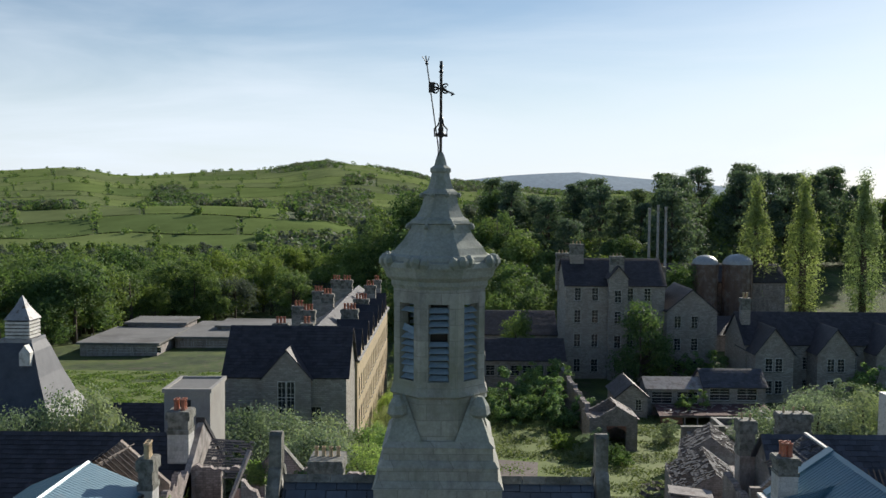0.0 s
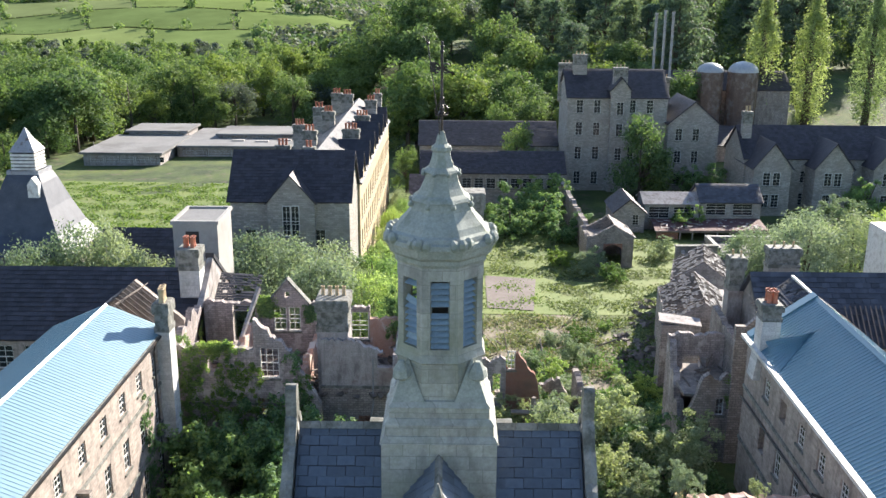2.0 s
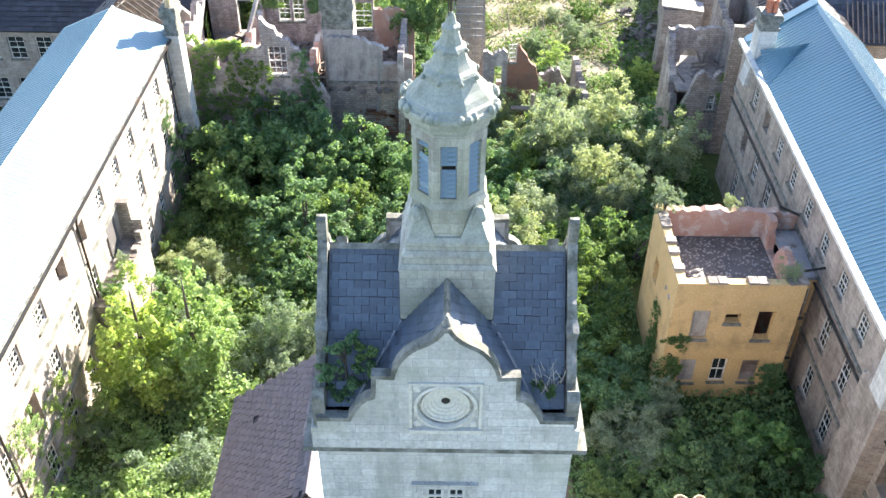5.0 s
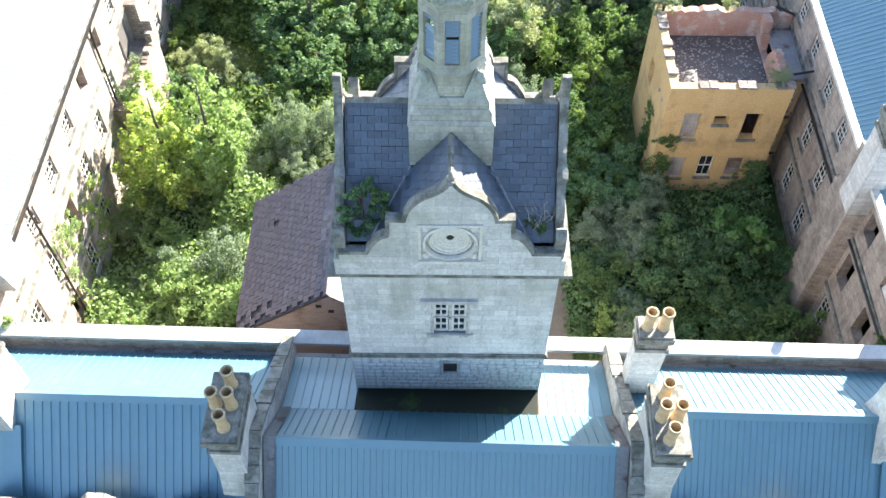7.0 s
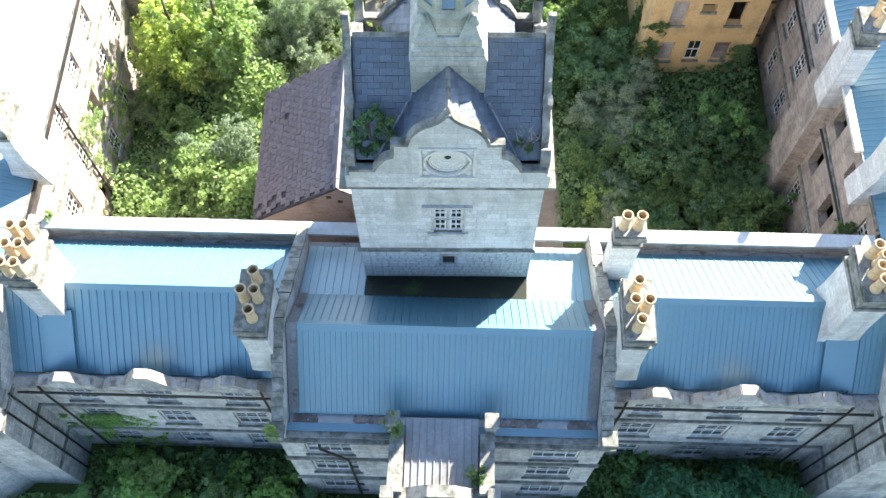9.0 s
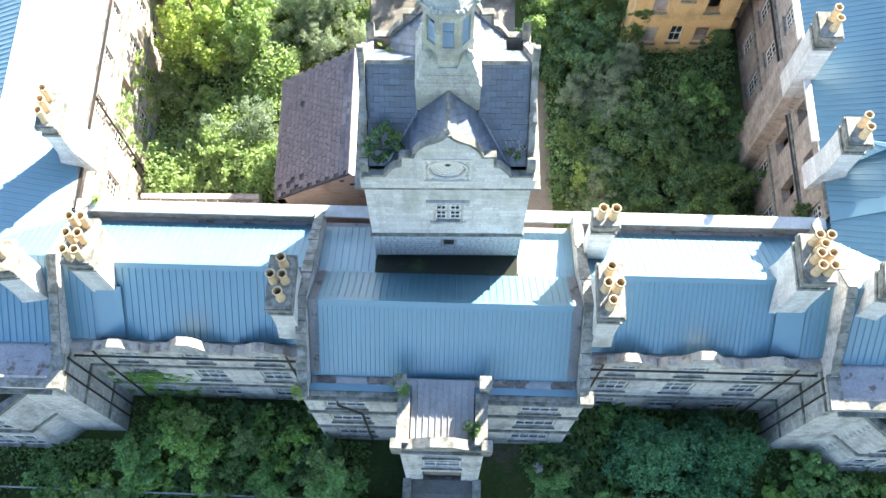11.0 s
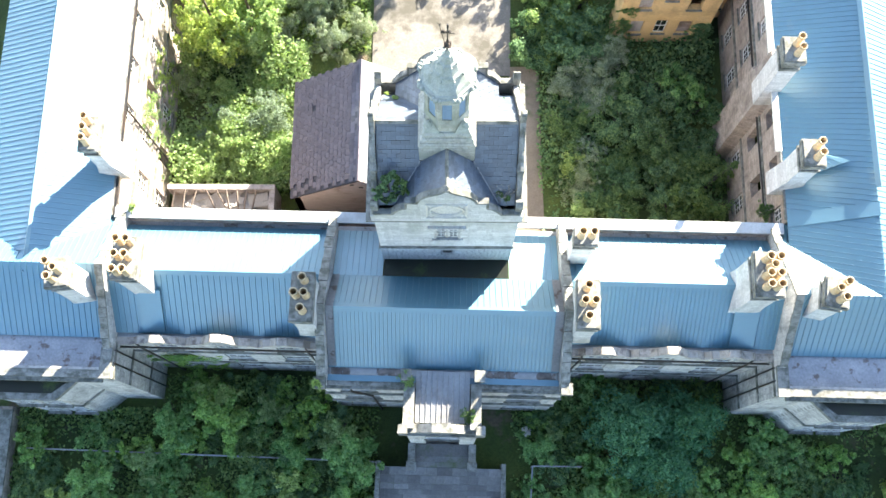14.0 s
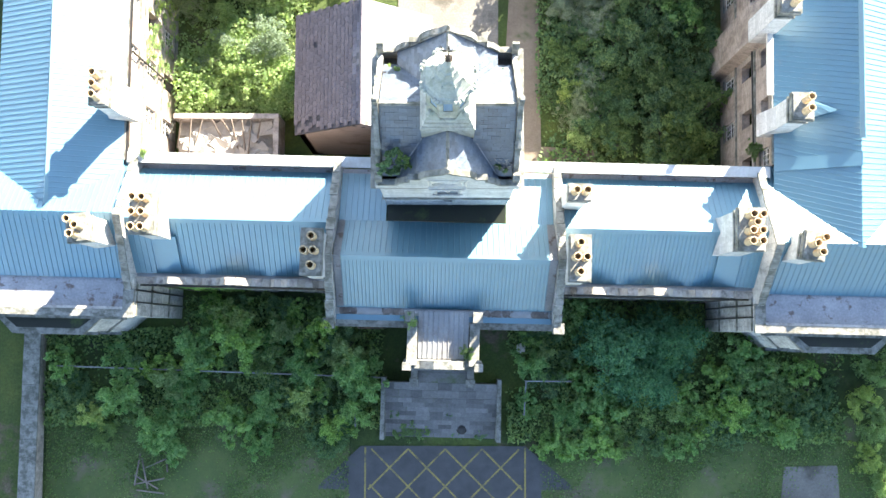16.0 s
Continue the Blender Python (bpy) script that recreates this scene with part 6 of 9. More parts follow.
drape("pavement", [(4.7, 86.5), (10.0, 85.4), (11.6, 100.8), (5.0, 102.3)], 0.2, PINK_SLAB, "broken pinkish concrete floor slab of a lost building", "pavement", 5)


def hatching():
    m = Mesh()
    y0, y1, half = -24.0, -15.1, 5.2
    for s in (-1, 1):
        for k in range(-12, 13):  # slanting lines, cut off at the drive's edges
            pts = []
            for t in np.linspace(0, 1, 90):
                x, y = k * 2.5 + s * (y1 - y0) * t, y1 + (y0 - y1) * t
                if abs(x) < half:
                    pts.append((x, y))
            if len(pts) > 2:
                (ax, ay), (bx, by) = pts[0], pts[-1]
                n = max(2, int(math.hypot(bx - ax, by - ay) / 0.8))
                d = Vector((bx - ax, by - ay, 0)).normalized()
                side = Vector((-d.y, d.x, 0)) * 0.06
                v = []
                for u in range(n + 1):
                    x, y = ax + (bx - ax) * u / n, ay + (by - ay) * u / n
                    q = Vector((x, y, ground_height(x, y) + 0.085 + 0.003 * (s > 0)))
                    v += [q - side, q + side]
                m.add(v, [(2 * u, 2 * u + 1, 2 * u + 3, 2 * u + 2) for u in range(n)])
    for s in (-1, 1):
        m.add([(s * 5.4 + o, y, ground_height(0, y) + 0.085) for y in (-30, -18, -15) for o in (-0.06, 0.06)], ((0, 1, 3, 2), (2, 3, 5, 4)))
    ob = new("road_marking", m.data("road_marking", YELLOW))
    tagged(ob, "faded yellow cross hatching on the drive", "road marking", kind="structure")


YELLOW = mottled("faded yellow paint", (0.34, 0.27, 0.08), (0.24, 0.20, 0.08), (0.07, 0.07, 0.07), 3.0, 20, stain_scale=1.5)
hatching()


HEDGE, COPSE = [], []


def fields():
    """Pasture patches between hedges: broad ones on the knoll, small ones on the far slopes."""
    rnd = random.Random(21)
    patch = Mesh()
    rows = (590, 700, 800, 905, 1010, 1110, 1220, 1330, 1440, 1560, 1690, 1830, 1980, 2130, 2280, 2430)

    def line(j, u):
        y = rows[j]
        return y + 0.22 * (rows[min(j + 1, len(rows) - 1)] - rows[max(j - 1, 0)]) * noise.noise(Vector((u * 9, j * 3.7, 0)))

    def at(j, u):
        y = line(j, u)
        return Vector((u * y, y, 0))

    def row(a, b, every, tall, share):
        n = int((b - a).length / every)
        for k in range(n):
            p = a.lerp(b, (k + rnd.random()) / n)
            big = rnd.random() < share
            r, h = (rnd.uniform(4, 7.5), rnd.uniform(6, 11)) if big else (rnd.uniform(2.0, 3.4), tall * rnd.uniform(0.5, 1.0))
            HEDGE.append((p.x, p.y, ground_height(p.x, p.y) + h * 0.45, max(r, h) * 0.6, 34 if big else 12))

    for j in range(len(rows) - 1):
        knoll = rows[j] < 900
        u = -0.66
        while u < 0.30:
            w = rnd.uniform(0.10, 0.22) if knoll else rnd.uniform(0.035, 0.10)
            u1 = u + w
            mid = u + w / 2
            q = [at(j, u), at(j, u1), at(j + 1, u1), at(j + 1, u)]
            if knoll:
                wooded = mid > -0.09 or mid < -0.46 or (rows[j] < 650 and rnd.random() < 0.3)
            else:
                band = 1090 < rows[j] < 1400 and -0.34 < mid < -0.06
                wooded = rnd.random() < (0.62 if band else 0.5 if rows[j] < 1100 else 0.13) or (mid > -0.03 and rnd.random() < 0.5)
            every = 4.5 + rows[j] / 420
            row(q[0], q[1], every, 3.6, 0.2)
            row(q[0], q[3], every * 1.3, 3.2, 0.2)
            u = u1
            if wooded:
                for k in range(int(40 + 900 * w)):
                    p = q[0].lerp(q[1], rnd.random()).lerp(q[3].lerp(q[2], rnd.random()), rnd.random())
                    h = rnd.uniform(6, 12)
                    COPSE.append((p.x, p.y, ground_height(p.x, p.y) + h * 0.5, h * 0.62, 30))
                continue
            n = 7
            k0 = len(patch.v)
            for a in range(n + 1):
                ua = u1 - w + w * (0.02 + 0.96 * a / n)
                lo, hi = at(j, ua), at(j + 1, ua)
                for b in range(n + 1):
                    p = lo.lerp(hi, 0.02 + 0.96 * b / n)
                    patch.v.append((p.x, p.y, ground_height(p.x, p.y) + 1.2))
            for a in range(n):
                for b in range(n):
                    f = k0 + a * (n + 1) + b
                    patch.f.append((f, f + n + 1, f + n + 2, f + 1))
    tagged(new("pasture", patch.data("pasture", PASTURE, True)), "green sheep pastures on the far hillside", "field", kind="stuff")


fields()


def far_hill():
    h = Mesh()
    prof = [(-400, 0), (-100, 60), (60, 80), (200, 98), (330, 108), (420, 112), (520, 100), (680, 84), (900, 60), (1200, 30), (1600, 0)]
    for x, z in prof:
        h.v += [(x * 1.2, 3300, -20), (x * 1.2, 3650, z + 18), (x * 1.2, 4200, -20)]
    for k in range(len(prof) - 1):
        for j in range(2):
            a = k * 3 + j
            h.f.append((a, a + 3, a + 4, a + 1))
    tagged(new("backdrop", h.data("backdrop", HAZE_BLUE, True)), "distant moorland hill tinted blue with haze", "hill", kind="structure")


# The blue haze of distance is put into the hill's own colour.
HAZE_BLUE = mottled("haze-tinted moor", (0.16, 0.24, 0.33), (0.20, 0.28, 0.36), (0.13, 0.2, 0.27), 0.004, 0.05, rough=1.0, strength=0.0)
far_hill()


# ---- the ruined ranges behind the court ----
def ragged(base, amp, seed, dips=()):
    def top(x):
        z = base + amp * (noise.noise(Vector((x * 0.55, seed, 0))) * 1.4 + 0.5 * noise.noise(Vector((x * 1.9, seed, 3))))
        for a, b, d in dips:
            if a < x < b:
                z -= d
        return max(z, 0.4)
    return top


def ruined_range():
    p = thing("ruined_range", "roofless ruined stone range with empty windows and ivy", "ruin", place(0, 0, 0))
    g = 0.2
    # front, broken down to a slant beside the great stack
    front = [(1.0, 1.9, 1.8, 3.4), (6.0, 7.35, 6.4, 8.7), (5.6, 6.6, 3.4, 4.9), (2.3, 3.1, 6.6, 8.0)]

    def head(x):
        z = 8.7 + 0.25 * noise.noise(Vector((x * 1.7, 1, 0)))
        if x > 5.6:
            z = 9.9 - (x - 6.6) * 0.9 + 0.3 * noise.noise(Vector((x * 3, 2, 0)))
        if x > 8.2:
            z = 8.2 - (x - 8.2) * 1.9 + 0.4 * noise.noise(Vector((x * 4, 2, 0)))
        return max(z, 3.0)
    wall(p, PATCHY, (-19.0, 44.6, g), 0, 10.2, 9.4, 0.55, front, glaze=2, cols=3, rows=4, top=head, step=0.2, gaps=(3,))
    # rendered length right of the stack
    wall(p, RUIN, (-8.9, 46.0, g), 0, 6.2, 5.2, 0.5, ((5.3, 6.0, 2.6, 4.4),), name="rendered_wall", glaze=2, step=0.3)
    wall(p, OLD_RENDER, (-8.9, 46.0, g + 5.2), 0, 6.2, 4, 0.5, ((4.0, 5.2, 1.5, 2.6),), name="rendered_wall", top=lambda x: 3.6 - max(0, x - 2.2) * 0.42 + 0.22 * noise.noise(Vector((x * 3, 9, 0))), step=0.2)
    rear = [(2.2, 4.0, 5.75, 8.9), (5.45, 6.45, 6.75, 8.75), (6.6, 7.55, 6.75, 8.75), (6.35, 6.7, 9.5, 10.0), (11.5, 12.9, 6.1, 8.4)]

    def gable_top(x):
        z = 9.1 + 0.3 * noise.noise(Vector((x * 1.4, 5, 0)))
        if x > 8.8:
            z = 8.8 + 0.2 * noise.noise(Vector((x * 2.4, 6, 0)))
        return max(z, 10.95 - abs(x - 6.6) * 1.2) if 4.6 < x < 8.8 else z
    wall(p, PATCHY, (-19.0, 53.0, g), 0, 13.0, 11, 0.5, rear, name="rear_wall", glaze=2, cols=2, rows=3, top=gable_top, step=0.2, gaps=(0, 3))
    wall(p, PLASTER, (-6.0, 53.0, g), 0, 3.2, 9, 0.5, (), name="plastered_wall", top=ragged(7.9, 0.5, 19), step=0.25)
    for sx in (-1, 1):
        for k in range(6):
            a, c = k / 6, (k + 0.94) / 6
            x0, x1 = -12.4 + sx * 2.1 * (1 - a), -12.4 + sx * 2.1 * (1 - c)
            z0, z1 = g + 8.45 + 2.52 * a, g + 8.45 + 2.52 * c
            part("coping_stone", Mesh().prism([(min(x0, x1), z0 if x0 < x1 else z1), (max(x0, x1), z1 if x0 < x1 else z0), (max(x0, x1), (z1 if x0 < x1 else z0) + 0.16), (min(x0, x1), (z0 if x0 < x1 else z1) + 0.16)], 52.9, 53.6, "y"), COPING, p)
    for x, h, sd in ((-19.0, 9.0, 2), (-14.6, 8.0, 3), (-10.0, 6.4, 5), (-3.3, 7.4, 4)):
        wall(p, PLASTER if x > -15 and x < -5 else PATCHY, (x, 45.2, g), 90, 7.7, 9, 0.45, (), name="cross_wall", top=ragged(h, 1.1, sd * 3), step=0.25)
    sill = Mesh().box(-9.0, -2.65, 45.88, 46.0, 5.3, 5.5)
    sill.box(-19.0, -10.3, 44.5, 44.6, 4.6, 4.76)
    part("string_course", sill, COPING, p)
    part("drain_pipe", Mesh().tube([(-5.2, 45.85, 7.6), (-5.2, 45.85, 4.2), (-5.4, 45.8, 3.0)], 0.07, 6), STEEL, p)
    bk = Mesh()
    rnd = random.Random(5)
    for k in range(90):
        x, z = rnd.uniform(-7, -3.0), rnd.uniform(0.5, 3.0)
        bk.box(x, x + rnd.uniform(0.2, 0.5), 45.95, 46.0, z, z + rnd.uniform(0.07, 0.3))
    part("exposed_brick", bk, BRICK, p, kind="stuff")
    t = Mesh()
    for k in range(46):
        x, y, z = rnd.uniform(-18, -4), rnd.uniform(46, 52.5), rnd.uniform(4.0, 6.5)
        d = Vector((rnd.uniform(-1, 1), rnd.uniform(-1, 1), rnd.uniform(-0.5, 0.6))) * 2.0
        t.tube([(x, y, z), (x + d.x, y + d.y, z + d.z)], rnd.uniform(0.05, 0.10), 4)
    part("fallen_timbers", t, TIMBER, p, "fallen roof timbers", kind="stuff")
    part("leaning_beam", Mesh().tube([(-15.3, 46.6, 7.2), (-14.0, 50.0, 11.5)], [0.16, 0.2], 5), OLD_RENDER, p, "long bleached beam leaning across the room")
    part("floor_slab", Mesh().box(-18.5, -14.7, 45.2, 53.0, 5.8, 6.0).box(-14.2, -10.1, 45.2, 53, 5.0, 5.2).box(-9.5, -3.4, 46.5, 53, 4.6, 4.8), DEBRIS, p)
    rb = Mesh()
    for k in range(420):
        sz = rnd.uniform(0.06, 0.26)
        x, y = rnd.uniform(-18.3, -3.6), rnd.uniform(45.4, 52.8)
        z = 6.05 if x < -14.7 else 5.25 if x < -10.1 else 4.85
        rb.box(-sz, sz, -sz * 0.7, sz * 0.7, -sz * 0.4, sz * 0.4, Matrix.Translation((x, y, z)) @ pose(0, 0, 0, rnd.uniform(-40, 40), rnd.uniform(-40, 40), rnd.uniform(0, 180)))
    part("rubble", rb, DEBRIS, p, kind="stuff")
    s = slated(((-18.6, 53.4, 8.4), (-14.8, 53.4, 8.4), (-15.2, 57.4, 10.2), (-18.6, 57.4, 10.4)), 0.35, 0.28, 0.22, 3)
    part("roof_remnant", s, OLD_SLATE, p, "sagging remnant of slate roof", kind="stuff")
    chimney(-8.1, 47.6, 0.4, 11.75, 2.2, 2.6, [(-0.75, 0), (-0.25, 0), (0.25, 0), (0.75, 0)], 0, OLD_RENDER, label="massive free standing ruined chimney breast", group="ruined stacks", size=0.72)
    # the broken length right of the gap
    q = thing("broken_walls", "low broken wall stubs among brambles", "ruin", place(0, 0, 0))
    wall(q, PATCHY, (2.7, 50.0, g), 0, 1.9, 7, 0.45, ((0.9, 1.5, 2.6, 4.6),), top=ragged(5.8, 0.9, 11), step=0.15)
    wall(q, BRICK, (4.6, 50.0, g), 0, 2.5, 7, 0.45, ((0.1, 0.7, 4.9, 6.4),), name="brick_wall", glaze=2, cols=2, rows=4, top=lambda x: 6.3 - abs(x - 0.9) * 1.5 + 0.6 * noise.noise(Vector((x * 2.1, 7, 0))), step=0.15)
    fr = Mesh()  # dark lattice frame left standing before the tall stack
    for k in range(5):
        fr.box(0.3 + k * 0.6, 0.4 + k * 0.6, 53.9, 54.0, 0.2, 10.6)
    for k in range(9):
        fr.box(0.3, 2.8, 53.88, 53.98, 5.4 + k * 0.62, 5.48 + k * 0.62)
    part("lattice_frame", fr, STEEL, q, "bare lattice frame")
    wall(q, RUIN, (2.0, 52.0, g), 0, 9.0, 4, 0.5, ((1.2, 1.9, 1.2, 2.4), (5.4, 6.2, 0.6, 2.2)), name="stub_wall", top=ragged(2.6, 1.8, 13), step=0.2)
    wall(q, RUIN, (11.0, 46.0, g), 90, 10.0, 3, 0.5, (), name="stub_wall", top=ragged(2.6, 1.2, 15), step=0.3)
    tb = Mesh()
    tb.tube([(4.6, 44.0, 4.5), (7.4, 44.2, 4.3)], 0.2, 4)
    tb.tube([(6.2, 44.1, 0.3), (6.2, 44.1, 5.6)], 0.18, 4)
    for k in range(30):
        x, y = rnd.uniform(0, 15), rnd.uniform(52, 80)
        z = ground_height(x, y) + 0.4
        d = Vector((rnd.uniform(-1, 1), rnd.uniform(-1, 1), rnd.uniform(0, 0.7))) * 2.6
        tb.tube([(x, y, z), (x + d.x, y + d.y, z + d.z)], rnd.uniform(0.05, 0.09), 4)
    part("bleached_timbers", tb, TIMBER, q, kind="stuff")
    # corner stub against the right wing
    r = thing("corner_ruin", "collapsing stone corner tower with one window", "ruin", place(0, 0, 0))
    wall(r, RUIN, (17.0, 45.0, g), 0, 4.4, 8, 0.5, ((2.2, 2.8, 3.7, 5.0),), glaze=2, top=lambda x: 6.6 - max(0, 1.1 - x) * 4.0 + 0.3 * math.sin(x * 5), step=0.2)
    wall(r, PATCHY, (16.8, 50.0, g), -90, 4.4, 8, 0.5, (), name="side_wall", top=lambda x: 7.6 - x * 1.1 + 0.5 * math.sin(x * 4), step=0.25)
    wall(r, PATCHY, (16.8, 50.0, g), 0, 4.6, 9, 0.45, ((1.2, 2.5, 4.4, 6.2),), name="inner_wall", top=ragged(8.0, 0.6, 23), step=0.25)
    wall(r, RUIN, (21.5, 45.0, g), 90, 9.0, 11, 0.5, (), name="party_wall", top=lambda x: 8.0 + x * 0.1 + 0.5 * noise.noise(Vector((x * 0.9, 3, 0))), step=0.25)
    part("floor_slab", Mesh().box(17.0, 21.3, 45.4, 51.0, 5.2, 5.4), DEBRIS, r)
    tb = Mesh()
    for k in range(14):
        x, y = rnd.uniform(17, 21), rnd.uniform(46, 50)
        tb.tube([(x, y, 5.5), (x + rnd.uniform(-1, 1), y + rnd.uniform(-1, 1), 5.7 + rnd.random())], 0.07, 4)
    part("fallen_timbers", tb, TIMBER, r, kind="stuff")
    # collapsed slate roofs running back from it
    c = thing("collapsed_roofs", "collapsed slate roofs and rubble of the lost range", "ruin", place(0, 0, 0))
    for a, b, sd in ((Vector((23.0, 62.5, 6.3)), Vector((25.2, 76.0, 5.3)), 1), (Vector((27.2, 79.0, 5.2)), Vector((30.4, 91.0, 3.9)), 2)):
        L, R = Vector((-3.3, 0.4, -2.1)), Vector((2.8, -0.4, -2.0))
        part("broken_slates", slated((a + L, b + L, b, a), 0.34, 0.27, 0.34, sd, lambda u, t: noise.noise(Vector((u * 9, t * 4, sd))) > 0.18), DARK_SLATE, c, kind="stuff")
        part("broken_slates", slated((b + R, a + R, a, b), 0.34, 0.27, 0.4, sd + 5, lambda u, t: noise.noise(Vector((u * 8, t * 4, sd + 7))) > 0.1), DARK_SLATE, c, kind="stuff")
        bt = Mesh()
        for k in range(26):
            p0 = a.lerp(b, (k + 0.5) / 26)
            for side in (L, R):
                bt.tube([p0 - Vector((0, 0, 0.1)), p0 + side - Vector((0, 0, 0.1))], 0.05, 4)
        part("rafters", bt, TIMBER, c, kind="stuff")
        w = Mesh()
        for side in (L, R):
            p0, p1 = a + side, b + side
            w.add([(p0.x, p0.y, -5), (p1.x, p1.y, -5), (p1.x, p1.y, p1.z), (p0.x, p0.y, p0.z), (p0.x + 0.5, p0.y, -5), (p1.x + 0.5, p1.y, -5), (p1.x + 0.5, p1.y, p1.z), (p0.x + 0.5, p0.y, p0.z)], ((0, 1, 2, 3), (7, 6, 5, 4), (3, 2, 6, 7), (0, 3, 7, 4), (1, 5, 6, 2)))
        w.add([a + L, a + R, a, a + L + Vector((0, 0, -11)), a + R + Vector((0, 0, -11))], ((0, 1, 2), (3, 4, 1, 0)))
        part("wall", w, PATCHY, c)
        rb = Mesh()
        for k in range(260):
            sz = rnd.uniform(0.1, 0.4)
            q = a.lerp(b, rnd.random()) + Vector((rnd.uniform(-7.5, 2.6), 0, 0))
            inside = q.x > a.lerp(b, (q.y - a.y) / (b.y - a.y)).x - 2.9
            rb.box(-sz, sz, -sz * 0.7, sz * 0.7, -sz * 0.4, sz * 0.4, Matrix.Translation((q.x, q.y, q.z - 3.4 if inside else ground_height(q.x, q.y) + 0.15)) @ pose(0, 0, 0, rnd.uniform(-40, 40), rnd.uniform(-40, 40), rnd.uniform(0, 180)))
        part("rubble", rb, DEBRIS, c, kind="stuff")
        part("floor_slab", Mesh().add([a + Vector((-2.9, 0.3, -3.6)), a + Vector((2.6, 0.1, -3.6)), b + Vector((2.6, 0, -3.6)), b + Vector((-2.9, 0, -3.6))], ((0, 1, 2, 3),)), DEBRIS, c)
    part("fallen_sheet", Mesh().box(-1.8, 1.8, -0.9, 0.9, 0, 0.12, Matrix.Translation((20.4, 61.0, 5.2)) @ pose(0, 0, 0, 4, 5, -8)), OLD_RENDER, c, "pale fallen roof slab")
    part("slab_wall", Mesh().box(18.7, 22.1, 60.2, 61.8, -2.0, 5.05), PATCHY, c)


ruined_range()


def gabled(name, label, x0, x1, y0, y1, ze, zr, along, wall_mat, roof_mat, base, windows=(), slates=True, category="building"):
    """A plain gabled range. along: the axis of its ridge. windows: (side, rows, start, step, w) with side S or E or W."""
    p = thing(name, label, category, place(0, 0, 0))
    o = 0.35
    if along == "x":
        ym = (y0 + y1) / 2
        sl = (((x0 - o, y0 - o, ze - 0.1), (x1 + o, y0 - o, ze - 0.1), (x1 + o, ym, zr), (x0 - o, ym, zr)), ((x1 + o, y1 + o, ze - 0.1), (x0 - o, y1 + o, ze - 0.1), (x0 - o, ym, zr), (x1 + o, ym, zr)))
    else:
        xm = (x0 + x1) / 2
        sl = (((x0 - o, y1 + o, ze - 0.1), (x0 - o, y0 - o, ze - 0.1), (xm, y0 - o, zr), (xm, y1 + o, zr)), ((x1 + o, y0 - o, ze - 0.1), (x1 + o, y1 + o, ze - 0.1), (xm, y1 + o, zr), (xm, y0 - o, zr)))
    for c in sl:
        part("roof", slope(c, 0.15), roof_mat, p)
    if slates:
        for k, c in enumerate(sl):
            lift = [Vector(q) + Vector((0, 0, 0.02)) for q in c]
            part("slates", slated(lift, 0.6, 0.42, 0.01, k), roof_mat, p, kind="stuff")
    sides = {"S": ((x0, y0, base), 0, x1 - x0), "N": ((x1, y1, base), 180, x1 - x0), "E": ((x1, y0 + 0.45, base), 90, y1 - y0 - 0.9), "W": ((x0, y1 - 0.45, base), -90, y1 - y0 - 0.9)}
    for key, (org, deg, length) in sides.items():
        holes = []
        for side, zs, start, step, w, h in windows:
            if side == key:
                x = start
                while x + w < length - 0.3:
                    holes += [(x, x + w, z, z + h) for z in zs]
                    x += step
        wall(p, wall_mat, org, deg, length, ze - base, 0.45, holes, glaze=1, cols=2, rows=4)
    if along == "x":
        for x in (x0, x1 - 0.45):
            part("gable", Mesh().prism([(y0, ze), (y1, ze), ((y0 + y1) / 2, zr - 0.15)], x, x + 0.45, "x"), wall_mat, p)
    else:
        for y in (y0, y1 - 0.45):
            part("gable", Mesh().prism([(x0, ze), (x1, ze), ((x0 + x1) / 2, zr - 0.15)], y, y + 0.45, "y"), wall_mat, p)
    return p


# the slate range that joins the left wing
lr = gabled("west_cross_range", "dark slate roofed stone range with a torn roof edge", -58, -19.4, 51, 61, 7.0, 11.2, "x", RUBBLE, OLD_SLATE, 0.0, (("S", (0.8, 4.4), 21.0, 2.2, 1.3, 1.9),))
br = thing("broken_gable", "broken slate gable showing bare battens above the wing", "ruin", place(0, 0, 0))
bb = Mesh()
for k in range(8):
    bb.tube([(-24.8 + k * 0.3, 44.0, 10.4 + k * 0.25), (-23.6 + k * 0.28, 48.2, 11.0 + k * 0.2)], 0.05, 4)
    bb.tube([(-25.2, 43.0 + k * 0.7, 10.2), (-22.6, 43.0 + k * 0.7, 12.5)], 0.05, 4)
    bb.tube([(-20.0, 43.0 + k * 0.7, 10.2), (-22.6, 43.0 + k * 0.7, 12.5)], 0.05, 4)
part("battens", bb, TIMBER, br, kind="stuff")
part("wall", Mesh().prism([(-26, 0.2), (-19.2, 0.2), (-19.2, 9.6), (-22.6, 12.6), (-26, 9.6)], 48.2, 48.6, "y"), RUBBLE, br)
part("slates", slated(((-26.0, 48.4, 9.9), (-26.0, 42.2, 9.9), (-22.7, 42.2, 12.6), (-22.7, 48.4, 12.6)), 0.4, 0.3, 0.12, 4, lambda u, t: u < 0.3 and t > 0.5), OLD_SLATE, br, kind="stuff")
chimney(-20.2, 54.5, 5.0, 13.3, 1.6, 1.6, [(-0.3, -0.2), (0.25, -0.2), (-0.3, 0.25), (0.25, 0.25)], 0, ASHLAR, RED_POT, "pale stone stack with cluster of red pots", size=0.9)
ew = thing("plastered_gable_wall", "tall weather stained gable wall, pale and red patches", "ruin", place(0, 0, 0))
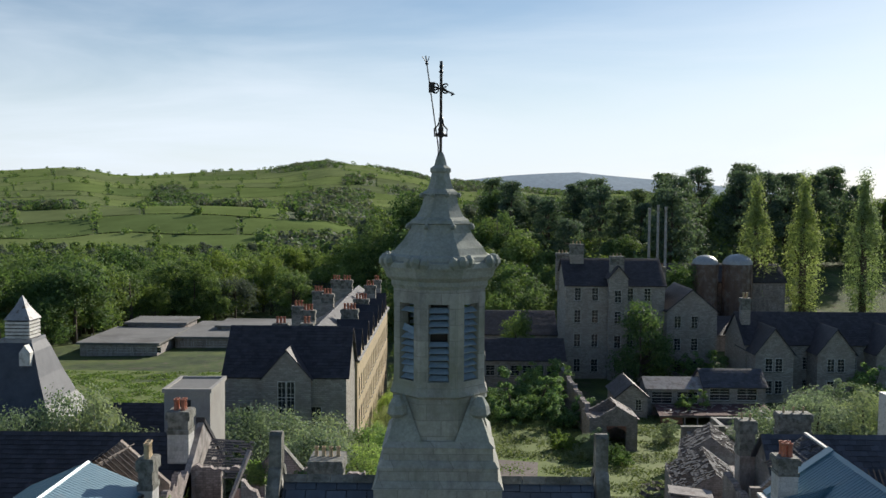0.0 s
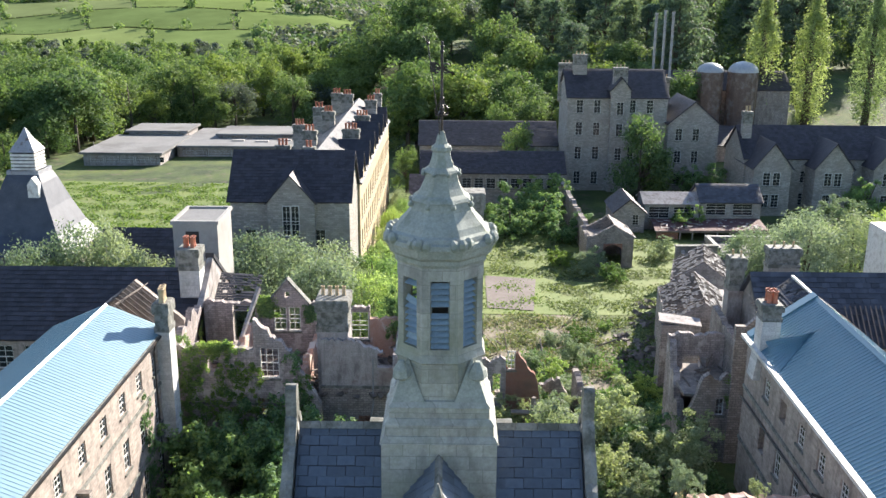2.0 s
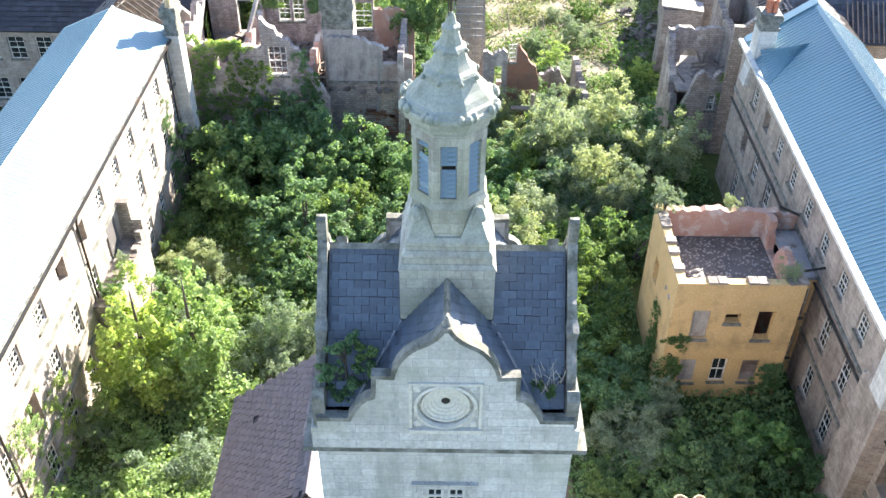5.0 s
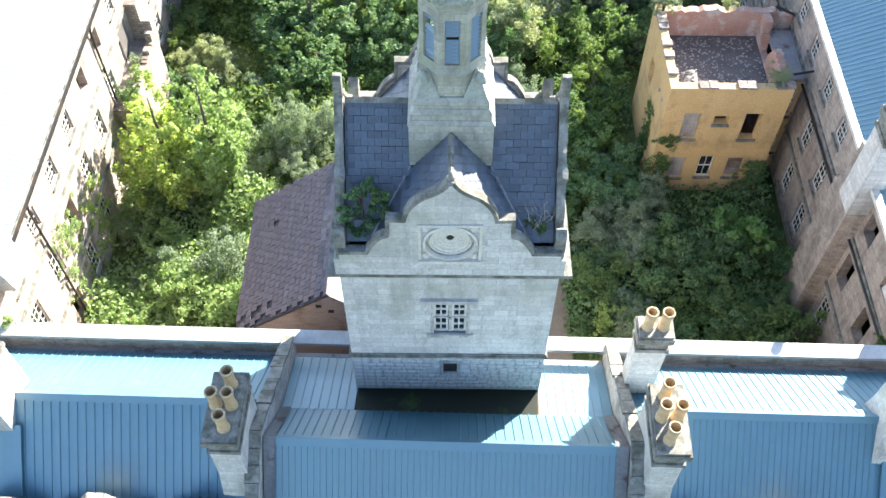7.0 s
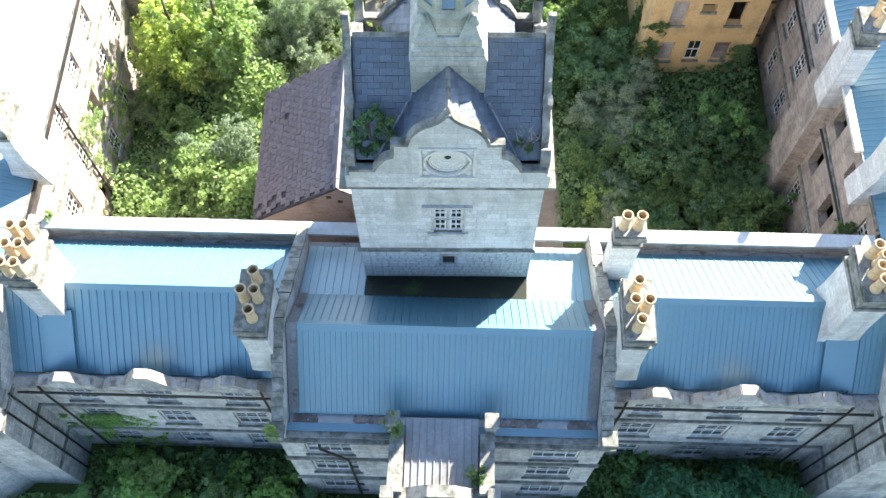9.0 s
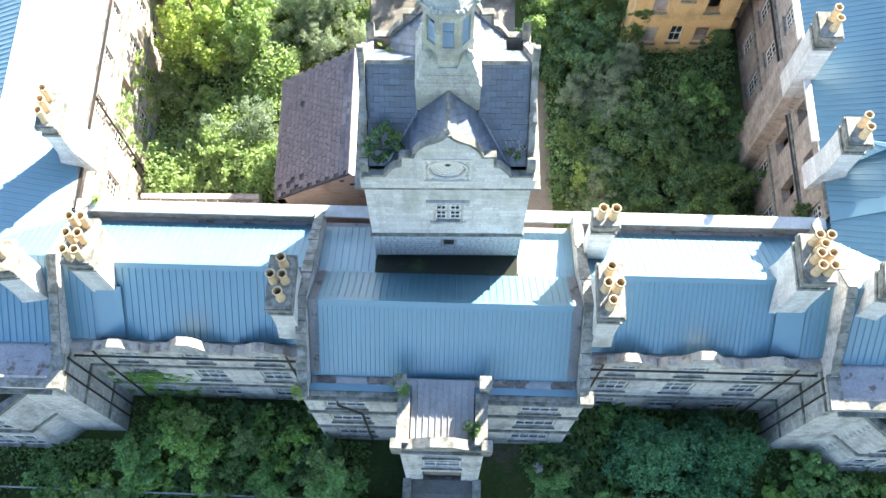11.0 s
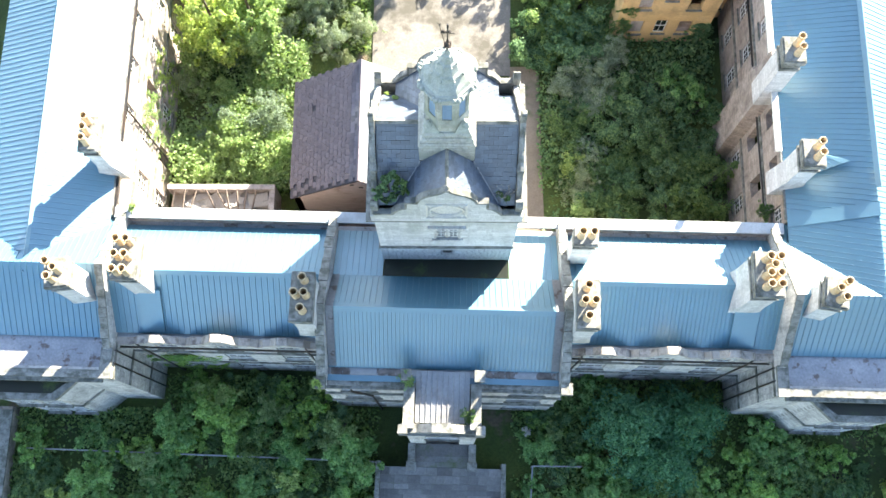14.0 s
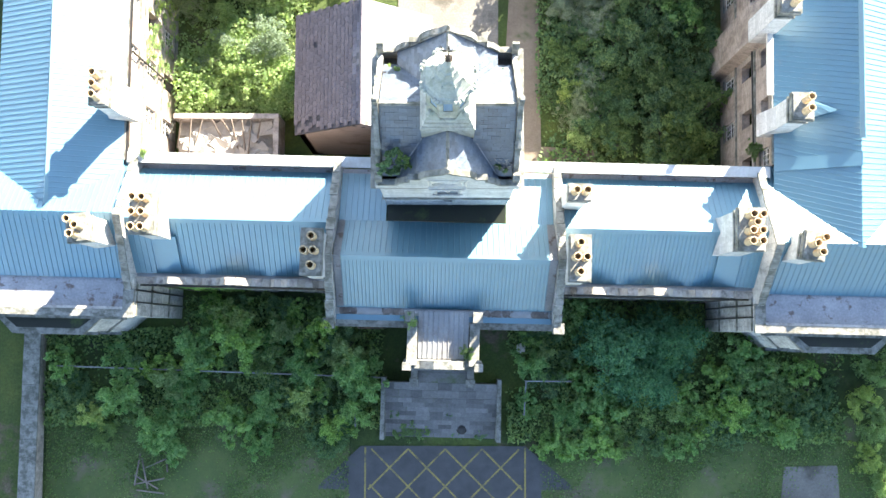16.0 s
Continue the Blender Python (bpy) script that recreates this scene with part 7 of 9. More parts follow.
part("wall", Mesh().prism([(50.5, 0.2), (62.5, 0.2), (62.5, 7.4), (56.5, 11.9), (50.5, 7.6)], -19.45, -19.0, "x"), OLD_RENDER, ew)
# Dark strip along the wall's sloping top.
part("verge", Mesh().prism([(56.5, 11.92), (56.5, 12.3), (62.7, 7.7), (62.7, 7.3)], -19.6, -18.9, "x"), OLD_SLATE, ew, "dark strip along its top")
# concrete tank tower
tk = thing("tank_tower", "square pale concrete water tank tower with a dark hatch", "tower", place(-22.95, 68.7, 0.0, 1))
part("body", Mesh().box(-2.05, 2.0, -2.9, 2.9, -1.0, 12.3), CONCRETE, tk)
part("roof_slab", Mesh().box(-2.1, 2.05, -2.95, 2.95, 12.3, 12.42), FELT, tk, "grey felted top")
for a, b, c, d in ((-2.2, 2.15, -3.05, -2.75), (-2.2, 2.15, 2.75, 3.05), (-2.2, -1.9, -2.75, 2.75), (1.85, 2.15, -2.75, 2.75)):
    part("kerb", Mesh().box(a, b, c, d, 12.25, 12.6), CONCRETE, tk)
# Black plate on the wall stands for the hatch's unlit inside.
part("hatch", Mesh().box(-0.9, 0.3, -2.94, -2.9, 10.4, 11.6), IRON_AND_SHADE, tk, "black plate in place of an open hatch")
# right cross range
gabled("east_cross_range", "blue slate roofed range with holes in its slates", 23.4, 33.2, 48.0, 56.0, 8.2, 12.5, "x", RUIN, RANGE_SLATE, 0.0, (("S", (1.0, 4.4), 3.0, 2.4, 1.2, 1.9),))
bt = thing("open_battens", "open roof battens where the slates are gone", "ruin", place(0, 0, 0))
ob = Mesh()
for k in range(8):
    ob.tube([(24.0 + k * 0.05, 47.7 + k * 0.32, 8.25 + k * 0.345), (26.2, 47.7 + k * 0.32, 8.25 + k * 0.345)], 0.045, 4)
    ob.tube([(29.6 + k * 0.38, 47.65, 8.3), (29.6 + k * 0.38, 49.8, 10.6)], 0.06, 4)
part("battens", ob, TIMBER, bt, kind="stuff")
tg = thing("torn_gable", "torn dark slate roof end carrying on the wing's ridge", "ruin", place(18.95, 2.5, 0, -1.2))
part("wall", Mesh().box(0.2, 7.2, 42.2, 42.6, 0.3, 10.8).prism([(0.9, 10.8), (6.9, 10.8), (3.8, 13.7)], 42.2, 42.6, "y"), RUIN, tg)
for side, seed, low in ((-1, 6, 1.75), (1, 2, 3.0)):
    ze = 14.3 - 0.74 * low
    eave = ((3.8 + side * low, 42.6, ze), (3.8 + side * low, 38.8, ze), (3.8, 38.8, 14.3), (3.8, 42.6, 14.3))
    if side > 0:
        eave = (eave[1], eave[0], eave[3], eave[2])
    part("slates", slated(eave, 0.3, 0.26, 0.1, seed, lambda u, t: t < 0.25 and math.sin(u * 17) > 0.2), DARK_SLATE, tg, kind="stuff")
    part("deck", slope([Vector(q) - Vector((0, 0, 0.08)) for q in eave], 0.05), DECK_AND_SHADE, tg, "dark boarding under the slates")
    for k in range(9):
        y = 38.95 + k * 0.44
        part("rafter", Mesh().tube([(3.8 + side * low * 0.9, y, ze + 0.05), (3.8 + side * (low + 0.9), y + 0.1, ze - 0.65)], 0.05, 4), TIMBER, tg)
part("ridge_board", Mesh().box(3.72, 3.9, 38.8, 42.7, 14.28, 14.42), WHITE, tg, "pale ridge board")
chimney(22.8, 54.6, 0.0, 12.9, 1.15, 1.2, [(-0.25, 0.2), (0.25, -0.2)], 0, OLD_RENDER, label="slender bare stack standing alone", group="ruined stacks", size=0.5, shoulder=0.7)
chimney(28.4, 60.0, 4.0, 12.2, 2.6, 1.2, [(-0.8, 0), (0, 0), (0.8, 0)], 0, GREYSTONE, label="broad grey stack with stub pots", size=0.5)
wb = thing("white_gable_house", "plain white rendered house gable beyond the ruins", "building", place(0, 0, 0))
part("wall", Mesh().box(40.0, 46.0, 62, 70, -2.0, 12.0), WHITE, wb)
# free standing tall stack behind the lantern
chimney(1.75, 56.4, 0.0, 17.6, 2.3, 2.0, [], 0, GREYSTONE, label="tall free standing stone stack with offsets", group="ruined stacks", shoulder=0.3)
# turret with pyramid slates
tu = thing("vent_turret", "slate pyramid roof with white louvred ventilation turret", "turret", place(-39.8, 71.0, 0))
part("pyramid", Mesh().lathe(((6.6, 8.8), (5.0, 10.6), (3.7, 12.9), (2.6, 15.2), (1.9, 16.3)), 4, turn=math.pi / 4), RANGE_SLATE, tu)
part("body", Mesh().box(-3.8, 3.8, -3.8, 3.8, -3, 9.7), RUIN, tu)
part("base", Mesh().box(-1.5, 1.5, -1.5, 1.5, 15.4, 16.3), LEAD, tu)
lv = Mesh()
for k in range(5):
    lv.box(-1.15, 1.15, -1.15, 1.15, 16.3 + k * 0.33, 16.52 + k * 0.33)
part("louvres", lv, WHITE, tu, "white painted louvres")
# Added black block darkens the space behind the louvres.
part("core", Mesh().box(-1.0, 1.0, -1.0, 1.0, 16.2, 18.0), IRON_AND_SHADE, tu)
part("cap", Mesh().lathe(((1.75, 18.0), (0.7, 19.2), (0.06, 20.2)), 4, turn=math.pi / 4), LEAD, tu)
part("dormer", Mesh().prism([(-0.5, 14.0), (0.5, 14.0), (0.5, 15.2), (0, 15.9), (-0.5, 15.2)], -2.6, -0.5, "y", pose(1.3, 0, 0)), WHITE, tu, "small white louvred dormer")
gabled("turret_range", "long dark slate roof behind the turret", -62, -27, 78, 88, 3.4, 7.4, "x", RUBBLE, OLD_SLATE, -4.0)
gabled("small_slate_house", "small slate roofed house end", -62, -43, 58, 66, 6.0, 9.5, "x", RUBBLE, OLD_SLATE, 0.0)

# the long house with many chimneys
gabled("stone_house", "grey stone house front with steep slate roof and gable", -25.0, -11.3, 88.0, 97.5, 9.4, 14.5, "x", GREYSTONE, OLD_SLATE, -4.0, (("S", (3.2, 7.4), 1.6, 4.0, 1.3, 2.6),))
fg = thing("house_gable", "stone cross gable with tall sash window", "gable", place(0, 0, 0))
part("wall", Mesh().prism([(-20.6, -4.0), (-15.2, -4.0), (-15.2, 9.3), (-17.9, 12.4), (-20.6, 9.3)], 87.2, 87.9, "y"), GREYSTONE, fg)
part("roof", slope(((-20.9, 92.5, 9.2), (-20.9, 87.0, 9.2), (-17.9, 87.0, 12.6), (-17.9, 92.5, 12.6))), OLD_SLATE, fg)
part("roof", slope(((-14.9, 87.0, 9.2), (-14.9, 92.5, 9.2), (-17.9, 92.5, 12.6), (-17.9, 87.0, 12.6))), OLD_SLATE, fg)
for k in range(2):
    window(fg, place(-18.9 + k * 1.0, 87.05, 5.4), 0.95, 3.6, 2, 5)
lh = gabled("long_house", "long buff stone house glowing in the sun, many gables and stacks", -21.5, -11.0, 97.5, 152.0, 9.6, 13.6, "y", BUFF, OLD_SLATE, -5.0, (("E", (1.6, 5.6, 9.6), 1.4, 3.1, 1.3, 2.4),))
for k in range(6):
    y = 101 + k * 8.6
    dg = thing("house_dormer", "buff stone dormer gable with slate roof", "gable", place(0, 0, 0), "dormer gables")
    part("wall", Mesh().prism([(y - 2.0, 9.0), (y + 2.0, 9.0), (y + 2.0, 10.2), (y, 12.9), (y - 2.0, 10.2)], -11.35, -10.9, "x"), BUFF, dg)
    part("roof", slope(((-10.7, y - 2.2, 10.0), (-15.0, y - 2.2, 10.0), (-15.0, y, 13.1), (-10.7, y, 13.1))), OLD_SLATE, dg)
    part("roof", slope(((-15.0, y + 2.2, 10.0), (-10.7, y + 2.2, 10.0), (-10.7, y, 13.1), (-15.0, y, 13.1))), OLD_SLATE, dg)
for x, y, z, n in ((-16.6, 93.8, 14.6, 2), (-21.0, 101.0, 13.6, 3), (-18.6, 108, 14.4, 3), (-13.4, 111, 14.2, 4), (-21.2, 116, 14.0, 3), (-18.0, 123, 15.0, 3), (-13.4, 127.6, 13.8, 4), (-20.5, 131, 14.6, 3), (-13.0, 139, 14.8, 3), (-17.2, 142, 15.4, 3), (-12.6, 148, 14.9, 2), (-19.6, 147, 15.0, 3)):
    chimney(x, y, 8.5, z, 0.5 + 0.45 * n, 1.1, [(-0.45 * (n - 1) / 2 + 0.45 * k, 0) for k in range(n)], 0, GREYSTONE, RED_POT, "grey stone stack with red pots on the long house", "house stacks", 0.85)

# low flat roofed blocks
fl = thing("flat_roof_block", "low modern flat roofed block with ribbon windows and rooflights", "building", place(0, 0, 0))
for x0, x1, y0, y1, z0, z1 in ((-81, -64, 187, 211, -6.6, -3.2), (-63.3, -22, 198, 224, -6.6, -3.4), (-79, -65, 211.8, 223, -6.6, -2.1), (-56, -24, 209, 221, -6.6, -2.3)):
    part("body", Mesh().box(x0, x1, y0, y1, z0, z1), RUBBLE if x1 > -40 else OLD_RENDER, fl)
    part("roof", Mesh().box(x0 - 0.7, x1 + 0.7, y0 - 0.7, y1 + 0.7, z1, z1 + 0.45), FELT, fl, "grey flat felt roof")
for x, y in ((-46, 203), (-41, 205), (-52, 204)):
    part("rooflight", Mesh().box(x, x + 3, y, y + 1.6, -3.15, -2.7), CONCRETE, fl, "small concrete rooflight")
for x0, n, w, y, z in ((-79.5, 5, 3.0, 187, -5.0), (-62, 8, 2.6, 198, -5.4), (-77.5, 4, 2.8, 211.8, -3.35), (-55, 9, 2.8, 209, -3.5)):
    for k in range(n):
        window(fl, place(x0 + k * (w + 0.35), y - 0.12, z), w, 1.2, 3, 1, sill=False)
fence = thing("chain_fence", "long pale fence beside the lane", "fence", place(0, 0, 0))
for k in range(26):
    x, y = -130 + k * 3.2, 205 + k * 0.6
    part("fence_post", Mesh().tube([(x, y, ground_height(x, y)), (x, y, ground_height(x, y) + 1.5)], 0.12, 5), CONCRETE, fence)

# tall block, boiler stacks and silos
tb = gabled("tall_ward_block", "four-storey grey stone ward block with sash windows", 22.3, 41.0, 160.0, 174.0, 13.2, 17.9, "x", GREYSTONE, OLD_SLATE, -6.0, (("S", (2.6, 7.4, 12.0, 16.2), 1.6, 3.3, 1.3, 2.5),))
tg2 = gabled("ward_gable", "stepped gabled return of the ward block", 41.0, 50.4, 158.0, 172.0, 8.6, 12.8, "y", GREYSTONE, OLD_SLATE, -6.0, (("S", (3.0, 7.2, 11.4), 1.4, 3.2, 1.3, 2.3),))
gabled("ward_bay", "narrow projecting stone bay of the ward block", 30.2, 33.8, 158.8, 166.0, 14.6, 17.0, "y", GREYSTONE, OLD_SLATE, -6.0, (("S", (3.0, 7.4, 12.0, 16.0), 1.1, 3.0, 1.3, 2.4),))
for x, y, z in ((25.0, 166, 20.6), (32.0, 161, 18.6), (42.0, 170, 16.0), (23.0, 172, 18.5)):
    chimney(x, y, 11, z, 2.6, 1.4, [(-0.7, 0), (0, 0), (0.7, 0)], 0, GREYSTONE, label="square grey stack on the ward block", group="ward stacks", size=0.6)
for x, z in ((46.4, 27.5), (48.4, 28.2), (50.2, 27.8)):
    s = thing("boiler_flue", "slender steel boiler flue", "flue", place(x, 200, 0), "boiler flues")
    part("pipe", Mesh().lathe(((0.32, -4), (0.3, z - 0.4), (0.38, z - 0.4), (0.38, z)), 10), STEEL, s)
for x, r in ((59.5, 2.9), (67.0, 3.3)):
    s = thing("silo", "rusty cylindrical silo with zinc dome", "silo", place(x, 200, 0), "silos")
    part("drum", Mesh().lathe(((r, -6), (r, 14.6)), 24), RUST, s)
    part("dome", Mesh().lathe([(r * 1.03 * math.cos(a), 14.6 + r * 0.72 * math.sin(a)) for a in np.linspace(0, 1.5, 7)], 24), DOME, s)
    rb = Mesh()
    for k in range(16):
        a = k * math.pi / 8
        rb.tube([(r * 1.02 * math.cos(a), r * 1.02 * math.sin(a), -5), (r * 1.02 * math.cos(a), r * 1.02 * math.sin(a), 14.6)], 0.09, 4)
    part("ribs", rb, RUST, s)
gabled("silo_house", "dark slate boiler house beside the silos", 51, 72, 180, 196, 1.0, 4.0, "x", RUIN, OLD_SLATE, -5.0)
gabled("far_slate_range", "long low slate roof behind the ward block", 44, 80, 205, 217, 10, 14, "x", RUIN, OLD_SLATE, -4.0)
# right hand buildings
gabled("gabled_ward", "two-storey stone ward with long slate roof", 52, 95, 146, 158, 4.4, 9.4, "x", GREYSTONE, OLD_SLATE, -6.0, (("S", (2.0, 6.0), 2.0, 4.0, 1.4, 2.2),))
for x in (55.5, 66.0, 76.0, 86.0):
    g = thing("ward_dormer", "stone gabled bay with mossy slates", "gable", place(x, 146, 0), "ward gables")
    part("wall", Mesh().prism([(-3.2, -6), (3.2, -6), (3.2, 3.6), (0, 7.6), (-3.2, 3.6)], -4.5, 0.1, "y"), GREYSTONE, g)
    part("roof", slope(((-3.6, 6, 3.3), (-3.6, -4.9, 3.3), (0, -4.9, 7.9), (0, 6, 7.9))), OLD_SLATE, g)
    part("roof", slope(((3.6, -4.9, 3.3), (3.6, 6, 3.3), (0, 6, 7.9), (0, -4.9, 7.9))), OLD_SLATE, g)
    for z in (-3.4, 0.4):
        for k in range(2):
            window(g, place(-1.6 + k * 1.7, -4.68, z), 1.3, 2.3, 2, 4)
chimney(53.0, 150, 2, 12.0, 1.6, 1.3, [(-0.3, 0), (0.3, 0)], 0, GREYSTONE, label="grey stack on the gabled ward", group="ward stacks")
gabled("low_workshop", "low workshop with white glazing and dark slate roof", 40.6, 50.2, 130, 137, 0.1, 2.4, "x", GREYSTONE, RANGE_SLATE, -5.5, (("S", (3.4,), 0.8, 4.3, 3.2, 1.9),))
gabled("roofless_workshop", "low workshop with white glazing and a bleached broken roof", 31.6, 40.4, 130.2, 136, -0.2, 1.1, "x", GREYSTONE, OLD_RENDER, -5.5, (("S", (2.8,), 0.7, 4.0, 3.3, 1.9),), slates=False)
gabled("gabled_store", "small stone store with its gable to the yard", 26.2, 31.0, 127, 135, -1.0, 1.2, "y", GREYSTONE, OLD_SLATE, -5.5, (("S", (2.4,), 2.9, 3.0, 1.0, 1.7),))
rs = thing("open_shed", "open-fronted shed under a rusted dark red sheet roof", "shed", place(0, 0, 0))
part("roof", ribbed(((32.0, 123.2, -3.0), (49.4, 123.2, -2.75), (49.9, 129.7, -2.5), (32.6, 129.7, -2.7)), 0.5, 0.03), RUSTY, rs, "rusted dark red sheet roof strewn with debris")
part("back_wall", Mesh().box(32.4, 49.8, 129.5, 129.8, -5.6, -2.75), RUIN, rs)
part("end_wall", Mesh().box(32.3, 35.6, 123.5, 123.8, -5.6, -3.1), BRICK, rs)
for k in range(8):
    x = 35.8 + k * 1.93
    part("post", Mesh().box(x, x + 0.16, 123.4, 123.56, -5.6, -2.95), OLD_RENDER, rs)
part("fascia", Mesh().box(32.0, 49.5, 123.12, 123.2, -3.22, -2.98), TIMBER, rs)
db = Mesh()
rng = random.Random(44)
for k in range(60):
    w, d = rng.uniform(0.1, 0.7), rng.uniform(0.05, 0.2)
    db.box(-w, w, -d, d, 0, 0.05, Matrix.Translation((rng.uniform(33, 49), rng.uniform(123.6, 129.4), -2.62)) @ pose(0, 0, 0, 0, 0, rng.uniform(0, 180)))
part("fallen_laths", db, OLD_RENDER, rs, "pale laths and slates fallen on the sheet", kind="stuff")
mid = gabled("middle_sheds", "long low glazed sheds with broken slate roofs", -5, 21, 150, 160, 0.6, 3.8, "x", GREYSTONE, OLD_SLATE, -5.5, (("S", (3.2,), 0.8, 2.2, 1.7, 1.9),))
gabled("back_sheds", "long dark slate shed roof", -6, 22, 172, 186, 2.0, 6.0, "x", GREYSTONE, OLD_SLATE, -5.0)
gabled("orange_hut", "small orange rendered hut with brown roof", -6.5, 0.0, 140, 147, -1.6, 1.6, "x", RENDERED, PURPLE, -5.0, (("S", (1.0,), 1.0, 2.6, 1.3, 1.6),))
yw = thing("yard_wall", "long ruined stone yard wall", "wall", place(0, 0, 0))
wall(yw, RUIN, (20.3, 113.6, -4.7), 90, 40, 5, 0.7, (), top=ragged(4.9, 0.5, 31), step=0.6)
bg = thing("arched_gatehouse", "small ruined brick and stone arched hut", "ruin", place(0, 0, 0))
wall(bg, RUIN, (19.0, 107.0, -4.4), 0, 6.4, 5, 0.6, ((2.3, 4.9, 0.0, 3.7),), top=lambda x: 4.9 + max(0, 1.5 - abs(x - 3.6) * 0.6), step=0.2)
wall(bg, RUIN, (25.4, 107.6, -4.4), 90, 5.6, 5, 0.6, (), top=ragged(4.8, 0.4, 41), step=0.3)
wall(bg, RUIN, (19.0, 113.2, -4.4), -90, 5.6, 5, 0.6, (), top=ragged(4.6, 0.7, 43), step=0.3)
wall(bg, RUIN, (19.0, 113.2, -4.4), 0, 6.4, 5, 0.5, (), top=lambda x: 4.6 + max(0, 1.5 - abs(x - 3.6) * 0.6), step=0.3)
part("arch", Mesh().prism([(21.3, -1.6), (21.6, -1.1), (22.6, -0.7), (23.6, -1.1), (23.9, -1.6), (23.9, -0.6), (21.3, -0.6)], 106.96, 107.5, "y"), BRICK, bg, "worn brick arch head")
part("roof_slope", slated(((25.7, 107.0, 0.2), (25.7, 113.4, 0.2), (22.7, 113.4, 2.0), (22.7, 107.0, 2.0)), 0.5, 0.4, 0.06, 3, thick=0.05), OLD_RENDER, bg, "one slope of pale slates left", kind="stuff")
part("roof_remnant", Mesh().box(19.5, 22.4, 107.7, 113.0, -0.3, -0.1), DEBRIS, bg)
lw = thing("low_yard_walls", "low stone yard walls and roof slab", "wall", place(0, 0, 0))
wall(lw, RUIN, (29.4, 99.4, -4.2), 4, 5.4, 5.4, 0.6, (), top=ragged(5.3, 0.1, 51), step=0.5)
part("coping", Mesh().box(-0.1, 5.5, -0.1, 0.7, 5.28, 5.46), COPING, lw).matrix_basis = place(29.4, 99.4, -4.2, 4)
wall(lw, RUIN, (29.9, 99.3, -4.2), -88, 9.0, 5.0, 0.5, (), top=ragged(4.9, 0.2, 53), step=0.5)
part("slab", Mesh().box(35.3, 43.4, 97.6, 105.7, -0.1, 0.2), ASPHALT, lw, "flat blue-grey roof behind a parapet")
part("slab_wall", Mesh().box(35.3, 43.4, 97.6, 105.7, -4.4, -0.1), RUIN, lw)
for q in ((34.9, 43.8, 105.7, 106.2), (34.9, 35.3, 100.2, 105.7)):
    part("parapet", Mesh().box(*q, -4.4, 0.75), RUIN, lw)
    part("coping", Mesh().box(q[0] - 0.06, q[1] + 0.06, q[2] - 0.06, q[3] + 0.06, 0.75, 0.9), CONCRETE, lw)


# ---- plants ----
def leaves(centres, radii, per, size, rng, squash=0.8, up=0.35, shell=0.45, turned=0.7):
    """Many small leaves scattered in clumps; one small folded quad each."""
    n = len(centres) * per
    c = np.repeat(np.array(centres, float), per, 0)
    r = np.repeat(np.array(radii, float), per)[:, None]
    d = rng.normal(size=(n, 3))
    d /= np.linalg.norm(d, axis=1)[:, None]
    dist = rng.random((n, 1)) ** shell
    p = c + d * dist * r * np.array([1, 1, squash])
    nrm = d * turned + rng.normal(size=(n, 3)) * 0.45 + np.array([0, 0, up])
    nrm /= np.linalg.norm(nrm, axis=1)[:, None]
    t = np.cross(nrm, rng.normal(size=(n, 3)))
    t /= np.linalg.norm(t, axis=1)[:, None] + 1e-9
    b = np.cross(nrm, t)
    s = size * (0.6 + 0.8 * rng.random((n, 1)))
    v = np.stack([p - t * s * 0.5, p + b * s * 0.32 + nrm * s * 0.06, p + t * s * 0.5, p - b * s * 0.32 + nrm * s * 0.06], 1).reshape(-1, 3)
    return v


def leaf_data(name, v, mat):
    d = bpy.data.meshes.new(name)
    n = len(v) // 4
    d.vertices.add(len(v))
    d.vertices.foreach_set("co", v.astype(np.float32).ravel())
    d.loops.add(len(v))
    d.loops.foreach_set("vertex_index", np.arange(len(v), dtype=np.int32))
    d.polygons.add(n)
    d.polygons.foreach_set("loop_start", np.arange(0, len(v), 4, dtype=np.int32))
    d.materials.append(mat)
    d.update(calc_edges=True)
    return d


